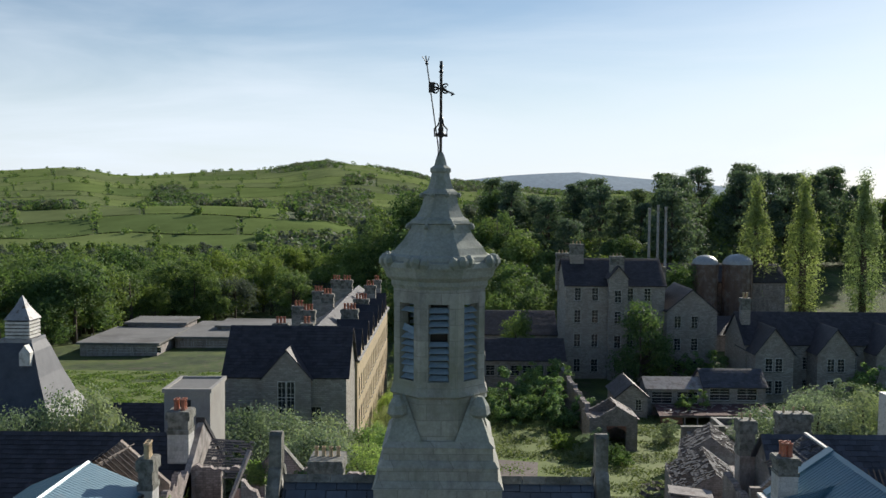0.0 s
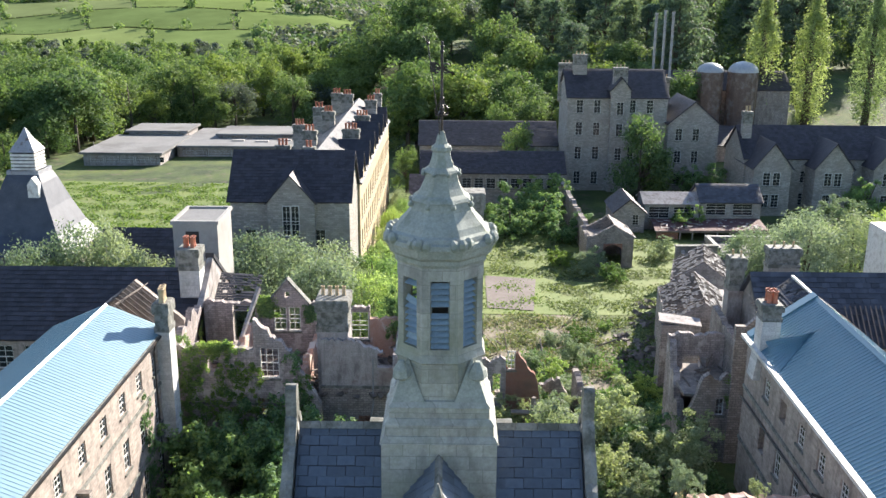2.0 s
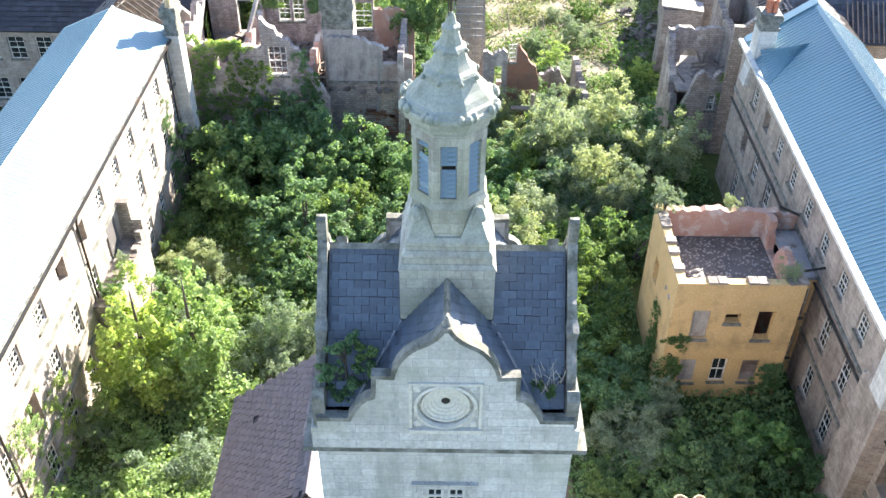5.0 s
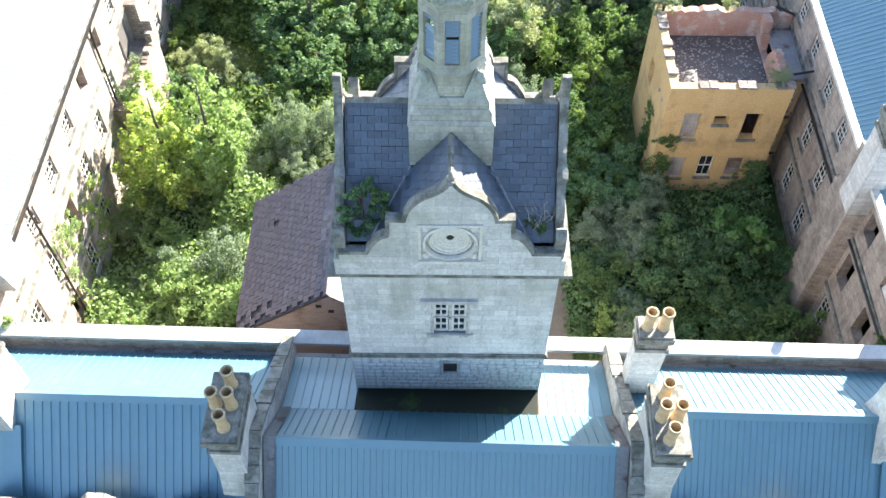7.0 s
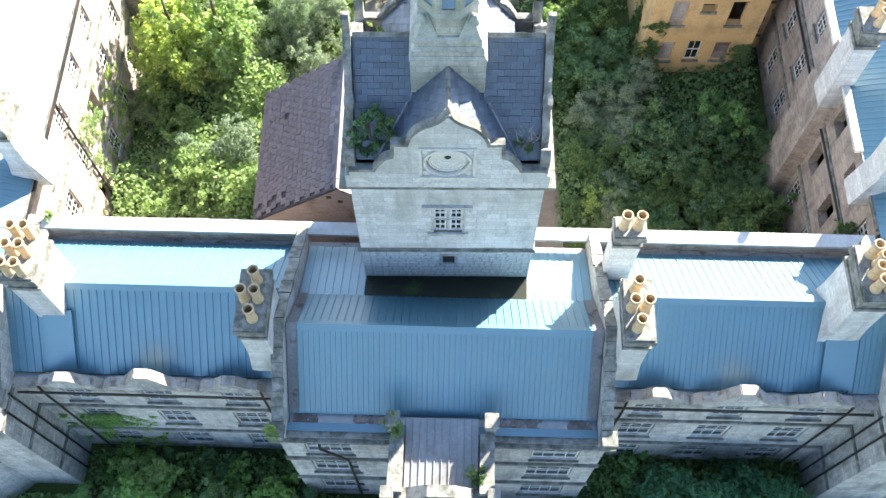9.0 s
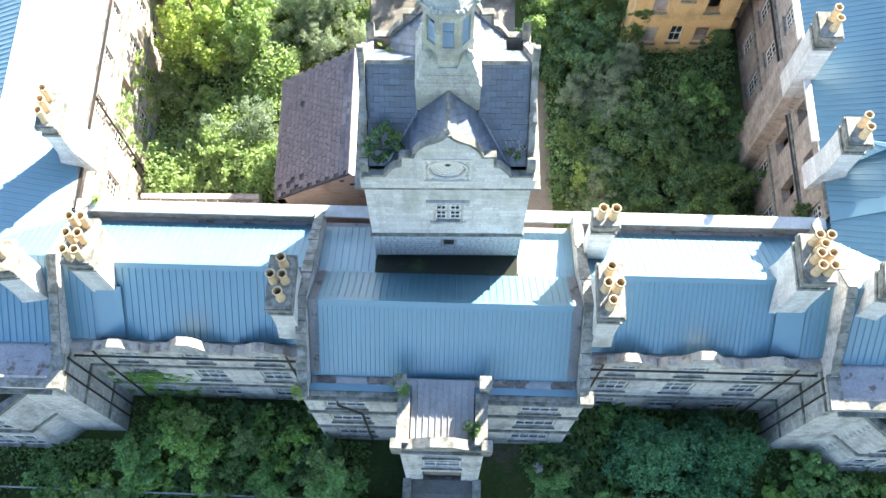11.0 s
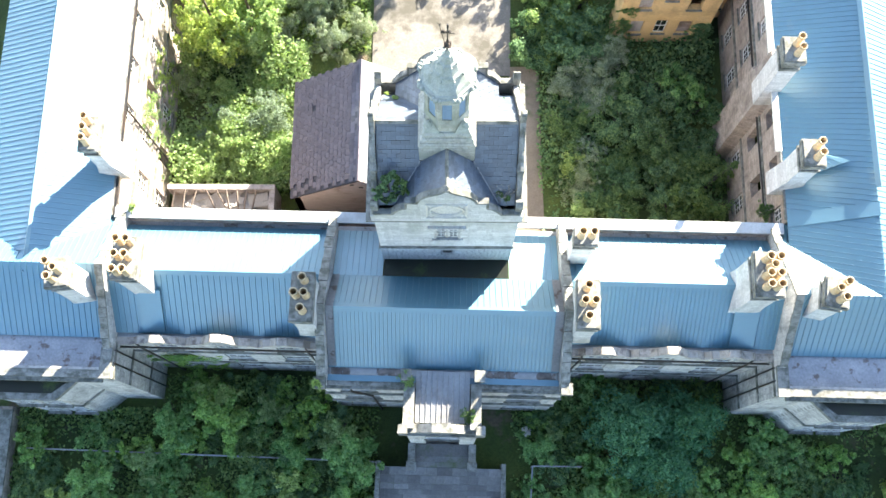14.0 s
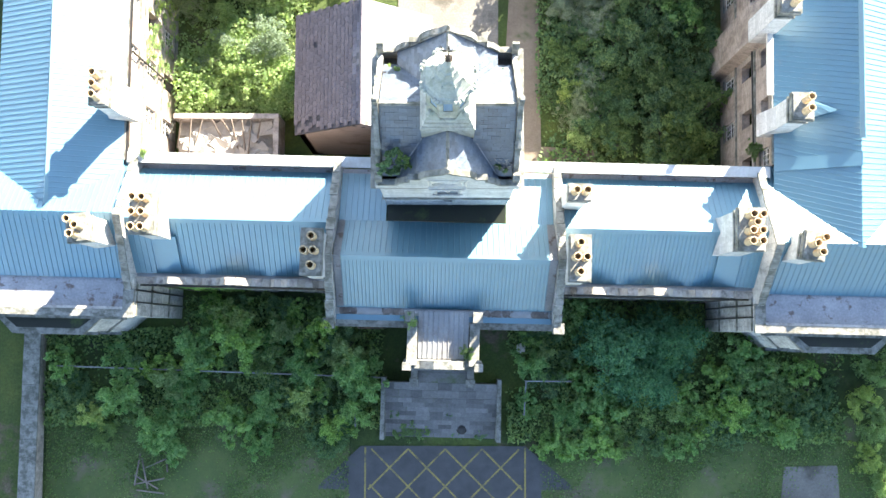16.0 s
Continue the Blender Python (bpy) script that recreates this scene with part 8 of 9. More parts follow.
def crown(rng, kind, count):
    """Clump centres and radii for a crown of unit height."""
    c, r, a = [], [], 0.0
    for _ in range(count):
        if kind == "bush":
            if not len(c) % 10:  # a new shoot: its own height, lean and breadth
                a, u, h = rng.random() * 6.283, 0.5 * rng.random() ** 0.6, 0.3 + 0.65 * rng.random()
                wide = 0.10 + 0.12 * rng.random()
            t = rng.random() ** 0.7
            d = rng.normal(size=2) * wide * (1.1 - 0.75 * t)
            c.append((math.cos(a) * u * (0.6 + 0.5 * t) + d[0], math.sin(a) * u * (0.6 + 0.5 * t) + d[1], 0.06 + h * t))
            r.append(0.05 + 0.09 * rng.random() * (1.2 - 0.6 * t))
        elif kind == "dome":
            a, u, h = rng.random() * 6.283, rng.random() ** 0.5, rng.random() ** 0.8
            R = 0.60 * math.sqrt(max(0.06, 1 - (h - 0.25) ** 2 * 1.5)) * (0.85 + 0.15 * math.sin(3 * a + 1) + 0.12 * math.sin(5 * a))
            c.append((math.cos(a) * R * u, math.sin(a) * R * u, 0.08 + 0.82 * h * (1 - 0.25 * u * u)))
            r.append(0.06 + 0.08 * rng.random())
        elif kind == "round":
            if not len(c) % 12:  # a new limb's lobe
                a, h = rng.random() * 6.283, rng.random()
                lobe = (math.cos(a) * 0.24 * math.sqrt(max(0.1, 1 - (h * 1.5 - 0.5) ** 2)), math.sin(a) * 0.24 * math.sqrt(max(0.1, 1 - (h * 1.5 - 0.5) ** 2)), 0.22 + 0.6 * h)
            d = rng.normal(size=3)
            d /= np.linalg.norm(d)
            q = 0.17 * (0.4 + 0.6 * rng.random())
            c.append((lobe[0] + d[0] * q, lobe[1] + d[1] * q, lobe[2] + d[2] * q))
            r.append(0.07 + 0.06 * rng.random())
        elif kind == "poplar":
            h = rng.random()
            R = 0.085 * math.sin(min(1, h * 1.15 + 0.12) * math.pi) ** 0.6 * (0.7 + 0.5 * rng.random())
            a = rng.random() * 6.283
            c.append((math.cos(a) * R, math.sin(a) * R, 0.06 + 0.92 * h))
            r.append(0.035 + 0.03 * rng.random())
        elif kind == "pine":
            h = 0.32 + 0.66 * rng.random()
            R = 0.26 * (1.05 - h) ** 0.5 * (0.4 + 0.8 * rng.random())
            a = rng.random() * 6.283
            c.append((math.cos(a) * R, math.sin(a) * R, h))
            r.append(0.05 + 0.05 * rng.random())
        elif kind == "ascending":
            if not len(c) % 10:  # a steep leader with its side shoots
                a, h = a + 2.4, 0.45 + 0.53 * rng.random()
                reach = 0.06 + 0.34 * (1.02 - h) ** 0.8 + 0.05 * rng.random()
            t = rng.random() ** 0.75
            d = rng.normal(size=3) * 0.045 * (1.25 - 0.8 * t)
            c.append((math.cos(a) * reach * (0.35 + 0.65 * t ** 0.5) + d[0], math.sin(a) * reach * (0.35 + 0.65 * t ** 0.5) + d[1], 0.10 + (h - 0.10) * t + d[2]))
            r.append((0.03 + 0.04 * rng.random()) * (1.25 - 0.6 * t))
        elif kind == "sapling":
            if not len(c) % 9:  # a new limb reaching outwards and up
                a += 2.4 + 0.5 * rng.normal() if c else 0.7
                h = 0.22 + 0.66 * rng.random()
                reach, rise = (0.12 + 0.38 * (1 - h) ** 0.5) * (0.55 + 0.6 * rng.random()), 0.04 + 0.14 * rng.random()
            t = 0.15 + 0.85 * rng.random() ** 0.8
            d = rng.normal(size=3) * 0.035 * (1.3 - 0.6 * t)
            c.append((math.cos(a) * reach * t + d[0], math.sin(a) * reach * t + d[1], h + rise * t + d[2] * 0.6))
            r.append(0.035 + 0.045 * rng.random())
    return c, r


def plant_parts(seed, kind, mat, clumps, per, leaf):
    rng = np.random.default_rng(seed)
    c, r = crown(rng, kind, clumps)
    sq = {"bush": 0.8, "dome": 0.9, "round": 0.8, "poplar": 1.6, "pine": 0.5, "sapling": 0.7, "ascending": 1.1}[kind]
    lv = leaf_data("crown", leaves(c, r, per, leaf, rng, sq, 0.35, 0.3 if kind == "round" else 0.45, 1.3 if kind in ("round", "pine", "poplar") else 0.7), mat)
    w = Mesh()
    if kind in ("bush", "dome"):
        for k in range(5):
            q = c[k]
            w.tube([(0.04 * q[0], 0.04 * q[1], -0.05), (q[0] * 0.5, q[1] * 0.5, q[2] * 0.55), q], [0.022, 0.014, 0.005], 4)
    else:
        top = {"round": 0.75, "poplar": 0.95, "pine": 0.97, "sapling": 0.9, "ascending": 0.9}[kind]
        w.tube([(0, 0, -0.03), (0.01, 0.005, top * 0.4), (-0.005, 0.01, top * 0.75), (0, 0, top)], [0.026, 0.018, 0.011, 0.003], 6)
        for k in range(10 if kind != "poplar" else 4):
            q = c[k]
            w.tube([(0, 0, max(0.12, q[2] * 0.6)), (q[0] * 0.6, q[1] * 0.6, q[2] * 0.85), q], [0.009, 0.006, 0.002], 4)
    return w.data("trunk", BARK, True), lv


PLANTS = {}
PLANT_KINDS = {
    "shrub": ("bush", LEAF_MID, 110, 52, 0.044, "stem"), "dark_shrub": ("bush", LEAF_DARK, 110, 54, 0.046, "stem"), "bright_shrub": ("bush", LEAF_BRIGHT, 100, 54, 0.044, "stem"),
    "grey_shrub": ("bush", LEAF_GREY, 120, 90, 0.03, "stem"), "maple": ("sapling", LEAF_BRIGHT, 126, 46, 0.046, "trunk"), "court_maple": ("ascending", LEAF_BRIGHT, 260, 60, 0.024, "trunk"), "ash_tree": ("sapling", LEAF_FRESH, 126, 44, 0.042, "trunk"), "broad_shrub": ("bush", LEAF_FRESH, 80, 34, 0.085, "stem"), "gutter_tree": ("sapling", LEAF_DARK, 60, 60, 0.05, "trunk"),
    "broadleaf": ("round", LEAF_WOOD, 110, 48, 0.032, "trunk"), "spring_tree": ("round", LEAF_SPRING, 110, 48, 0.032, "trunk"), "bud_tree": ("round", LEAF_BUD, 110, 44, 0.028, "trunk"), "poplar": ("poplar", LEAF_POPLAR, 240, 40, 0.013, "trunk"), "pine": ("pine", LEAF_PINE, 140, 46, 0.024, "trunk"),
    "laurel": ("dome", LEAF_LAUREL, 190, 55, 0.034, "stem"), "willow": ("dome", LEAF_GREY, 170, 90, 0.02, "stem"), "bright_willow": ("dome", LEAF_BRIGHT, 160, 80, 0.02, "stem"),
}
PLANT_NAMES = {"dark_shrub": "bramble_bush", "grey_shrub": "sallow_bush", "bright_shrub": "elder_bush", "laurel": "laurel_bush", "willow": "willow_bush", "bright_willow": "willow_bush", "poplar": "poplar_tree", "pine": "pine_tree"}
SEEDS = {"broadleaf": 3, "shrub": 3, "dark_shrub": 3, "pine": 3}


def plant(kind, x, y, height, spread=1.0, label="", category="shrub", group="", turn=None, z=None, variant=None):
    form, mat, clumps, per, leaf, wood = PLANT_KINDS[kind]
    k = variant if variant is not None else int(abs(x * 7.3 + y * 3.1)) % SEEDS.get(kind, 2)
    if (kind, k) not in PLANTS:
        PLANTS[kind, k] = plant_parts(hash_seed(kind) + k, form, mat, clumps, per, leaf)
    w, c = PLANTS[kind, k]
    m = Matrix.Translation((x, y, ground_height(x, y) - 0.1 if z is None else z)) @ Matrix.Rotation(turn if turn is not None else (x * 1.7 + y * 2.3) % 6.283, 4, "Z") @ Matrix.Diagonal((height * spread, height * spread, height, 1))
    ob = thing(PLANT_NAMES.get(kind, "bush" if form in ("bush", "dome") else "tree"), label, category, m, group)
    a = new(wood, w)
    a.parent = ob
    b = new("crown", c)
    b.parent = ob
    return ob


def hash_seed(s):
    return sum(ord(ch) * (k + 3) for k, ch in enumerate(s))


rnd = random.Random(77)


def thicket(x0, x1, y0, y1, step, kinds, hmin, hmax, label, group, spread=1.0, keep=None):
    y = y0
    while y < y1:
        x = x0
        while x < x1:
            px, py = x + rnd.uniform(-0.45, 0.45) * step, y + rnd.uniform(-0.45, 0.45) * step
            if keep is None or keep(px, py):
                kd = rnd.choice(kinds)
                plant(kd, px, py, rnd.uniform(hmin, hmax), spread * rnd.uniform(0.85, 1.25), label, "shrub", group)
            x += step
        y += step


# left court
thicket(-17.2, -10.2, 10.0, 17, 2.4, ("bright_shrub", "grey_shrub", "bright_shrub", "grey_shrub"), 1.3, 2.6, "self-seeded green shrub in the overgrown court", "court shrubs")
thicket(-17.4, -5.0, 18, 40, 2.6, ("shrub", "dark_shrub", "shrub", "grey_shrub"), 1.2, 2.8, "self-seeded green shrub in the overgrown court", "court shrubs", 1.0, lambda x, y: not (x > -7 and y < 29) and (x < -10.5 or y > 30 or x * 7 % 3 < 1.6))
plant("court_maple", -15.6, 18.2, 9.0, 0.95, "bright green young maple crowding the wing wall", "tree", variant=0)
plant("court_maple", -13.2, 19.0, 9.2, 0.85, "bright green young maple crowding the wing wall", "tree", variant=1)
for x, y, h in ((-10.2, 21.4, 4.6), (-8.4, 18.6, 3.4), (-7.6, 22.4, 4.4), (-11.4, 18.6, 3.4), (-6.2, 19.6, 3.0)):
    plant("grey_shrub", x, y, h, 0.8, "pale grey green sallow bush in the sunny court", "shrub", "sallow bushes")
for x, y, h in ((-14.2, 9.2, 3.0), (-12.6, 8.4, 2.6), (-16.2, 9.4, 2.4), (-11.2, 9.6, 2.6), (-15.4, 11.6, 2.8)):
    plant("bright_shrub", x, y, h, 1.1, "yellow green elder bush in full sun", "shrub", "elder bushes")
plant("grey_shrub", -12.8, 12.4, 3.6, 1.1, "pale grey green sallow bush in the sunny court", "shrub", "sallow bushes")
for x, y, h in ((-14.5, 36, 6.0), (-11.5, 38.5, 6.4), (-8.5, 39.5, 5.6), (-13, 41.5, 5.8), (-16.5, 40.8, 5.4), (-9.5, 35.5, 5.0)):
    plant("dark_shrub", x, y, h, 0.95, "tall dark thicket before the ruined range", "shrub", "ruin thicket")
thicket(-10.0, 4.6, 29.0, 43.5, 2.5, ("dark_shrub", "shrub", "dark_shrub"), 2.2, 4.4, "dense green scrub behind the yard slab", "court shrubs", 1.1)
# right court
thicket(8.4, 11.4, 7.4, 18.0, 2.0, ("grey_shrub", "shrub", "grey_shrub", "dark_shrub"), 1.5, 2.8, "grey green sallow and bramble beside the path", "court brambles", 1.15)
thicket(12.0, 17.2, 5.6, 14.6, 2.1, ("dark_shrub", "shrub", "dark_shrub"), 1.8, 3.4, "dense dark bramble and buddleia in the shaded court", "court brambles", 1.15)
for x, y, h in ((9.4, 6.6, 2.4), (11.4, 6.2, 2.0), (8.9, 9.2, 2.2)):
    plant("bright_shrub", x, y, h, 1.1, "yellow green elder bush at the edge of the shade", "shrub", "elder bushes")
plant("broad_shrub", 15.9, 14.6, 3.6, 0.8, "fresh green sapling bush before the ochre block", "shrub", "elder bushes")
thicket(7.0, 11.0, 18, 30, 2.1, ("dark_shrub", "shrub"), 2.0, 3.6, "dense dark bramble and buddleia in the shaded court", "court brambles", 1.1)
thicket(5.0, 17.0, 31, 44, 2.4, ("shrub", "dark_shrub", "grey_shrub"), 2.4, 5.0, "tall scrub before the broken walls", "scrub", 1.05, lambda x, y: not 12.2 < x < 13.6)
for x, y, h in ((9.5, 41.0, 6.6), (12.2, 45.0, 6.4), (6.5, 42.5, 6.0), (11.0, 37.5, 5.6), (15.2, 40.5, 6.2)):
    plant("grey_shrub", x, y, h, 0.95, "grey green willow scrub in flower", "shrub", "willow scrub")
for x, y, h in ((4.6, 47.6, 4.6), (7.6, 48.6, 4.4), (10.4, 49.6, 4.0), (2.6, 46.8, 3.6)):
    plant("grey_shrub", x, y, h, 0.9, "grey green willow scrub in flower", "shrub", "willow scrub")
plant("grey_shrub", 4.2, 25.5, 3.6, 1.0, "bare grey elder bush beside the yard slab", "shrub")
plant("grey_shrub", -3.6, 24.8, 3.0, 1.0, "pale shrub beside the yard slab", "shrub")
# growing out of walls and gutters
plant("dark_shrub", -2.9, 53.4, 5.4, 0.9 * 0.8, "dark ivy mound heaped over the wall end", "ivy", z=5.6)
plant("dark_shrub", -1.8, 53.8, 4.6, 0.7, "dark ivy mound heaped over the wall end", "ivy", z=5.2)
for x, y, z, h, k in ((-2.55, 0.6, 20.9, 2.0, "gutter_tree"), (-2.0, 0.8, 21.0, 1.5, "gutter_tree"), (-2.6, 0.45, 20.9, 0.9, "dark_shrub"), (2.5, 0.6, 20.9, 0.9, "shrub"), (2.2, 0.7, 20.9, 0.6, "dark_shrub"), (-2.5, 5.0, 20.9, 0.9, "bright_shrub"), (2.5, 5.0, 20.9, 0.5, "dark_shrub"), (11.9, 25.2, 9.0, 1.9, "grey_shrub"), (15.6, 25.4, 9.0, 1.0, "grey_shrub"), (17.2, 19.8, 8.6, 1.4, "grey_shrub"), (-1.95, -6.6, 12.0, 1.0, "bright_shrub"), (-6.6, -6.9, 12.3, 0.7, "bright_shrub"), (1.2, -8.5, 11.7, 0.9, "shrub"), (18.7, 3.6, 8.4, 1.3, "shrub"), (-17.5, 3.0, 11.3, 0.6, "bright_shrub")):
    plant(k, x, y, h, 0.9, "self-sown shrub rooted high in the masonry", "shrub", "wall plants", z=z)
for x, y, z, h, k in ((-18.0, 21.6, 5.6, 1.2, "shrub"), (-17.9, 23.0, 5.6, 0.9, "bright_shrub"), (-18.2, 24.3, 5.6, 0.8, "grey_shrub"), (-17.7, 20.8, 4.6, 1.0, "shrub")):
    plant(k, x, y, h, 1.1, "weeds rooted in the rubble of the broken bay", "shrub", "wall plants", z=z)
# before the front
thicket(-26, -6.8, -14.0, -7.6, 1.9, ("dark_shrub", "broad_shrub", "broad_shrub", "dark_shrub"), 1.0, 2.6, "green shrub in the shaded front beds", "front shrubs", 1.1, lambda x, y: not (x < -17.5 and y > -9) and (y > -12.8 or math.sin(x * 1.3) > 0.1))
thicket(6.2, 27, -14.0, -7.4, 1.9, ("dark_shrub", "broad_shrub", "broad_shrub", "dark_shrub"), 1.0, 2.6, "green shrub in the shaded front beds", "front shrubs", 1.1, lambda x, y: not (x > 17.5 and y > -9))
for x, y, h in ((11.4, -8.3, 5.4), (14.6, -8.0, 5.0), (13.2, -10.2, 4.4)):
    plant("laurel", x, y, h, 0.95, "broad green laurel against the front wall", "shrub", "laurels")
for x, y, h in ((-5.6, -10.2, 4.2), (-13.6, -7.8, 4.0), (-19, -13.6, 3.2), (-5.9, -12.6, 2.6), (5.6, -9.4, 2.6), (-9.5, -9.6, 3.2), (-16.6, -8.6, 3.6), (-21.5, -11.6, 3.4), (-12.0, -12.2, 2.8), (-7.4, -13.6, 2.6), (8.0, -12.6, 2.2), (19.0, -12.4, 3.0), (22.6, -13.8, 2.6)):
    plant("ash_tree", x, y, h, 1.2, "light green sapling before the front", "tree", "front saplings")


for x, y, h in ((28.2, -7.6, 2.4), (28.6, -9.6, 2.8), (28.0, -11.6, 2.2), (28.8, -13.4, 2.4), (28.4, -15.6, 2.0), (29.4, -17.4, 2.2), (23.4, -19.2, 1.6)):
    plant("bright_shrub", x, y, h, 1.1, "yellow green hedge bush at the garden edge", "shrub", "hedge bushes")
thicket(-17.0, -7.2, -7.2, -5.2, 1.5, ("dark_shrub", "broad_shrub"), 0.9, 1.9, "green shrub in the shaded front beds", "front shrubs", 1.1)
thicket(7.2, 17.0, -7.2, -5.2, 1.5, ("dark_shrub", "broad_shrub"), 0.9, 1.9, "green shrub in the shaded front beds", "front shrubs", 1.1)
for x, y, h in ((-14.0, -6.6, 3.4), (-9.6, -11.6, 2.6), (-6.6, -8.6, 3.2), (-18.4, -10.4, 2.8), (6.6, -8.6, 1.8), (-23.5, -12.8, 2.4), (-11.0, -7.2, 2.4)):
    plant("maple", x, y, h, 1.15, "fresh green maple sapling before the front", "tree", "front saplings")
for x, y, z, h, sp in ((-2.3, -13.7, 0.55, 0.7, 1.7), (-3.1, -14.0, 0.4, 0.55, 1.6), (-1.5, -13.9, 0.45, 0.5, 1.8), (-3.4, -12.6, 1.15, 0.4, 1.6), (0.2, -12.6, 1.2, 0.35, 1.5), (2.4, -14.1, 0.35, 0.4, 2.0), (0.9, -14.2, 0.3, 0.35, 2.2), (-2.6, -11.5, 1.65, 0.3, 1.6)):
    plant("dark_shrub", x, y, h, sp, "low weeds rooted in the joints of the steps", "weed", "step weeds", z=z)


# ivy and creepers on walls
def ivy(x, y, z, dx, dy, h, spread, seed, mat, label):
    rng = np.random.default_rng(seed)
    c, r = [], []
    for _ in range(70):
        t, u = rng.random(), rng.normal() * 0.38
        c.append((x + dx * u * spread * (1 - 0.4 * t), y + dy * u * spread * (1 - 0.4 * t), z + h * t))
        r.append(0.16 + 0.18 * rng.random())
    v = leaves(c, r, 38, 0.15, rng, 1.0, 0.0)
    if dx:  # pressed flat to the wall
        v[..., 1] = y + (v[..., 1] - y) * 0.4
    else:
        v[..., 0] = x + (v[..., 0] - x) * 0.4
    d = leaf_data("ivy", v, mat)
    tagged(new("ivy", d), label, "ivy", "creepers")


for k, (x, y, z, dx, dy, h, s, mat) in enumerate((
    (-18.7, 11.0, 0.8, 0, 1, 7.0, 3.2, LEAF_BRIGHT), (-18.7, 14.5, 0.8, 0, 1, 5.5, 2.6, LEAF_BRIGHT), (-18.7, 37.5, 0.6, 0, 1, 8.0, 1.8, LEAF_DARK), (-17.4, 44.5, 0.4, 1, 0, 9.0, 1.6, LEAF_DARK), (-14.6, 44.5, 0.4, 1, 0, 7.6, 1.6, LEAF_MID),
    (-9.8, 44.5, 0.4, 1, 0, 6.5, 1.3, LEAF_MID), (-16.2, 44.3, 0.4, 1, 0, 8.6, 2.2, LEAF_MID), (-13.6, 44.3, 0.4, 1, 0, 7.4, 1.6, LEAF_MID), (-10.6, 44.3, 0.4, 1, 0, 8.4, 1.0, LEAF_DARK), (-18.0, 44.0, 0.4, 1, 0, 8.0, 2.0, LEAF_MID), (-16.0, 44.6, 8.4, 1, 0, 0.8, 3.0, LEAF_BRIGHT), (-14.2, 52.9, 8.2, 1, 0, 1.6, 1.4, LEAF_DARK), (-10.4, 52.9, 7.8, 1, 0, 1.2, 1.4, LEAF_DARK), (17.4, 44.9, 0.4, 1, 0, 4.0, 1.2, LEAF_DARK), (20.6, 44.8, 4.5, 1, 0, 2.6, 1.2, LEAF_MID), (-18.2, 44.3, 0.4, 1, 0, 9.5, 1.4, LEAF_DARK), (-15.4, 44.4, 0.4, 1, 0, 9.0, 1.8, LEAF_MID), (-12.0, 44.4, 0.4, 1, 0, 4.5, 2.4, LEAF_DARK), (-4.6, 53.8, 6.5, 1, 0, 3.0, 1.6, LEAF_DARK), (12.0, 19.0, 0.8, 1, 0, 4.6, 1.4, LEAF_MID), (11.5, 21.5, 0.8, 0, 1, 5.0, 1.6, LEAF_MID), (17.6, 19.0, 0.8, 1, 0, 2.6, 1.6, LEAF_DARK), (21.0, 44.9, 0.4, 1, 0, 7.0, 1.0, LEAF_DARK), (-19.0, 51.5, 3, 0, 1, 5.0, 1.2, LEAF_BRIGHT),
    (-15.3, -4.45, 0.3, 1, 0, 5.8, 3.2, LEAF_FRESH), (-15.6, -4.45, 4.4, 1, 0, 1.8, 2.8, LEAF_FRESH))):
    ivy(x, y, z, dx, dy, h, s, 100 + k, mat, "creeper spread over the old wall")

# large shrubs beyond the ruins
for x, y, h, k, sp in ((-17.5, 76, 12.5, "willow", 1.0), (-12.0, 74, 12.0, "willow", 1.0), (-7.5, 76, 10.5, "bright_willow", 1.0), (-21, 79, 12.0, "willow", 1.0), (-3.5, 79, 8.0, "bright_willow", 1.1), (-14.5, 68, 9.0, "willow", 1.0), (-31.0, 64.5, 15.8, "willow", 0.7), (-37.0, 62.0, 14.4, "willow", 0.6), (-34.5, 66.0, 15.4, "willow", 0.66), (-12.3, 66.5, 12.4, "willow", 0.9), (-7.0, 68.0, 10.5, "bright_willow", 0.9), (-32, 74, 11.0, "willow", 1.0), (-44, 64, 10.5, "willow", 1.0), (-27, 77, 10.0, "willow", 1.0),
                       (41, 88, 12.5, "willow", 1.05), (48, 90, 13, "willow", 1.05), (36.5, 92, 10.5, "willow", 1.0), (55, 94, 13, "bright_willow", 1.05), (46, 99, 12, "willow", 1.0)):
    plant(k, x, y, h, sp, "great rounded goat willow shrub in full light", "shrub", "willow shrubs", z=ground_height(x, y) - 0.5)
thicket(0.5, 19.0, 53, 90, 5.0, ("shrub", "grey_shrub", "bright_shrub", "grey_shrub"), 1.2, 3.0, "bramble and willow scrub over the fallen range", "ruin scrub", 1.2, lambda x, y: (math.sin(x * 0.9) + math.sin(y * 0.5 + x * 0.3)) > -0.2 and not (3.5 < x < 15 and y > 74))
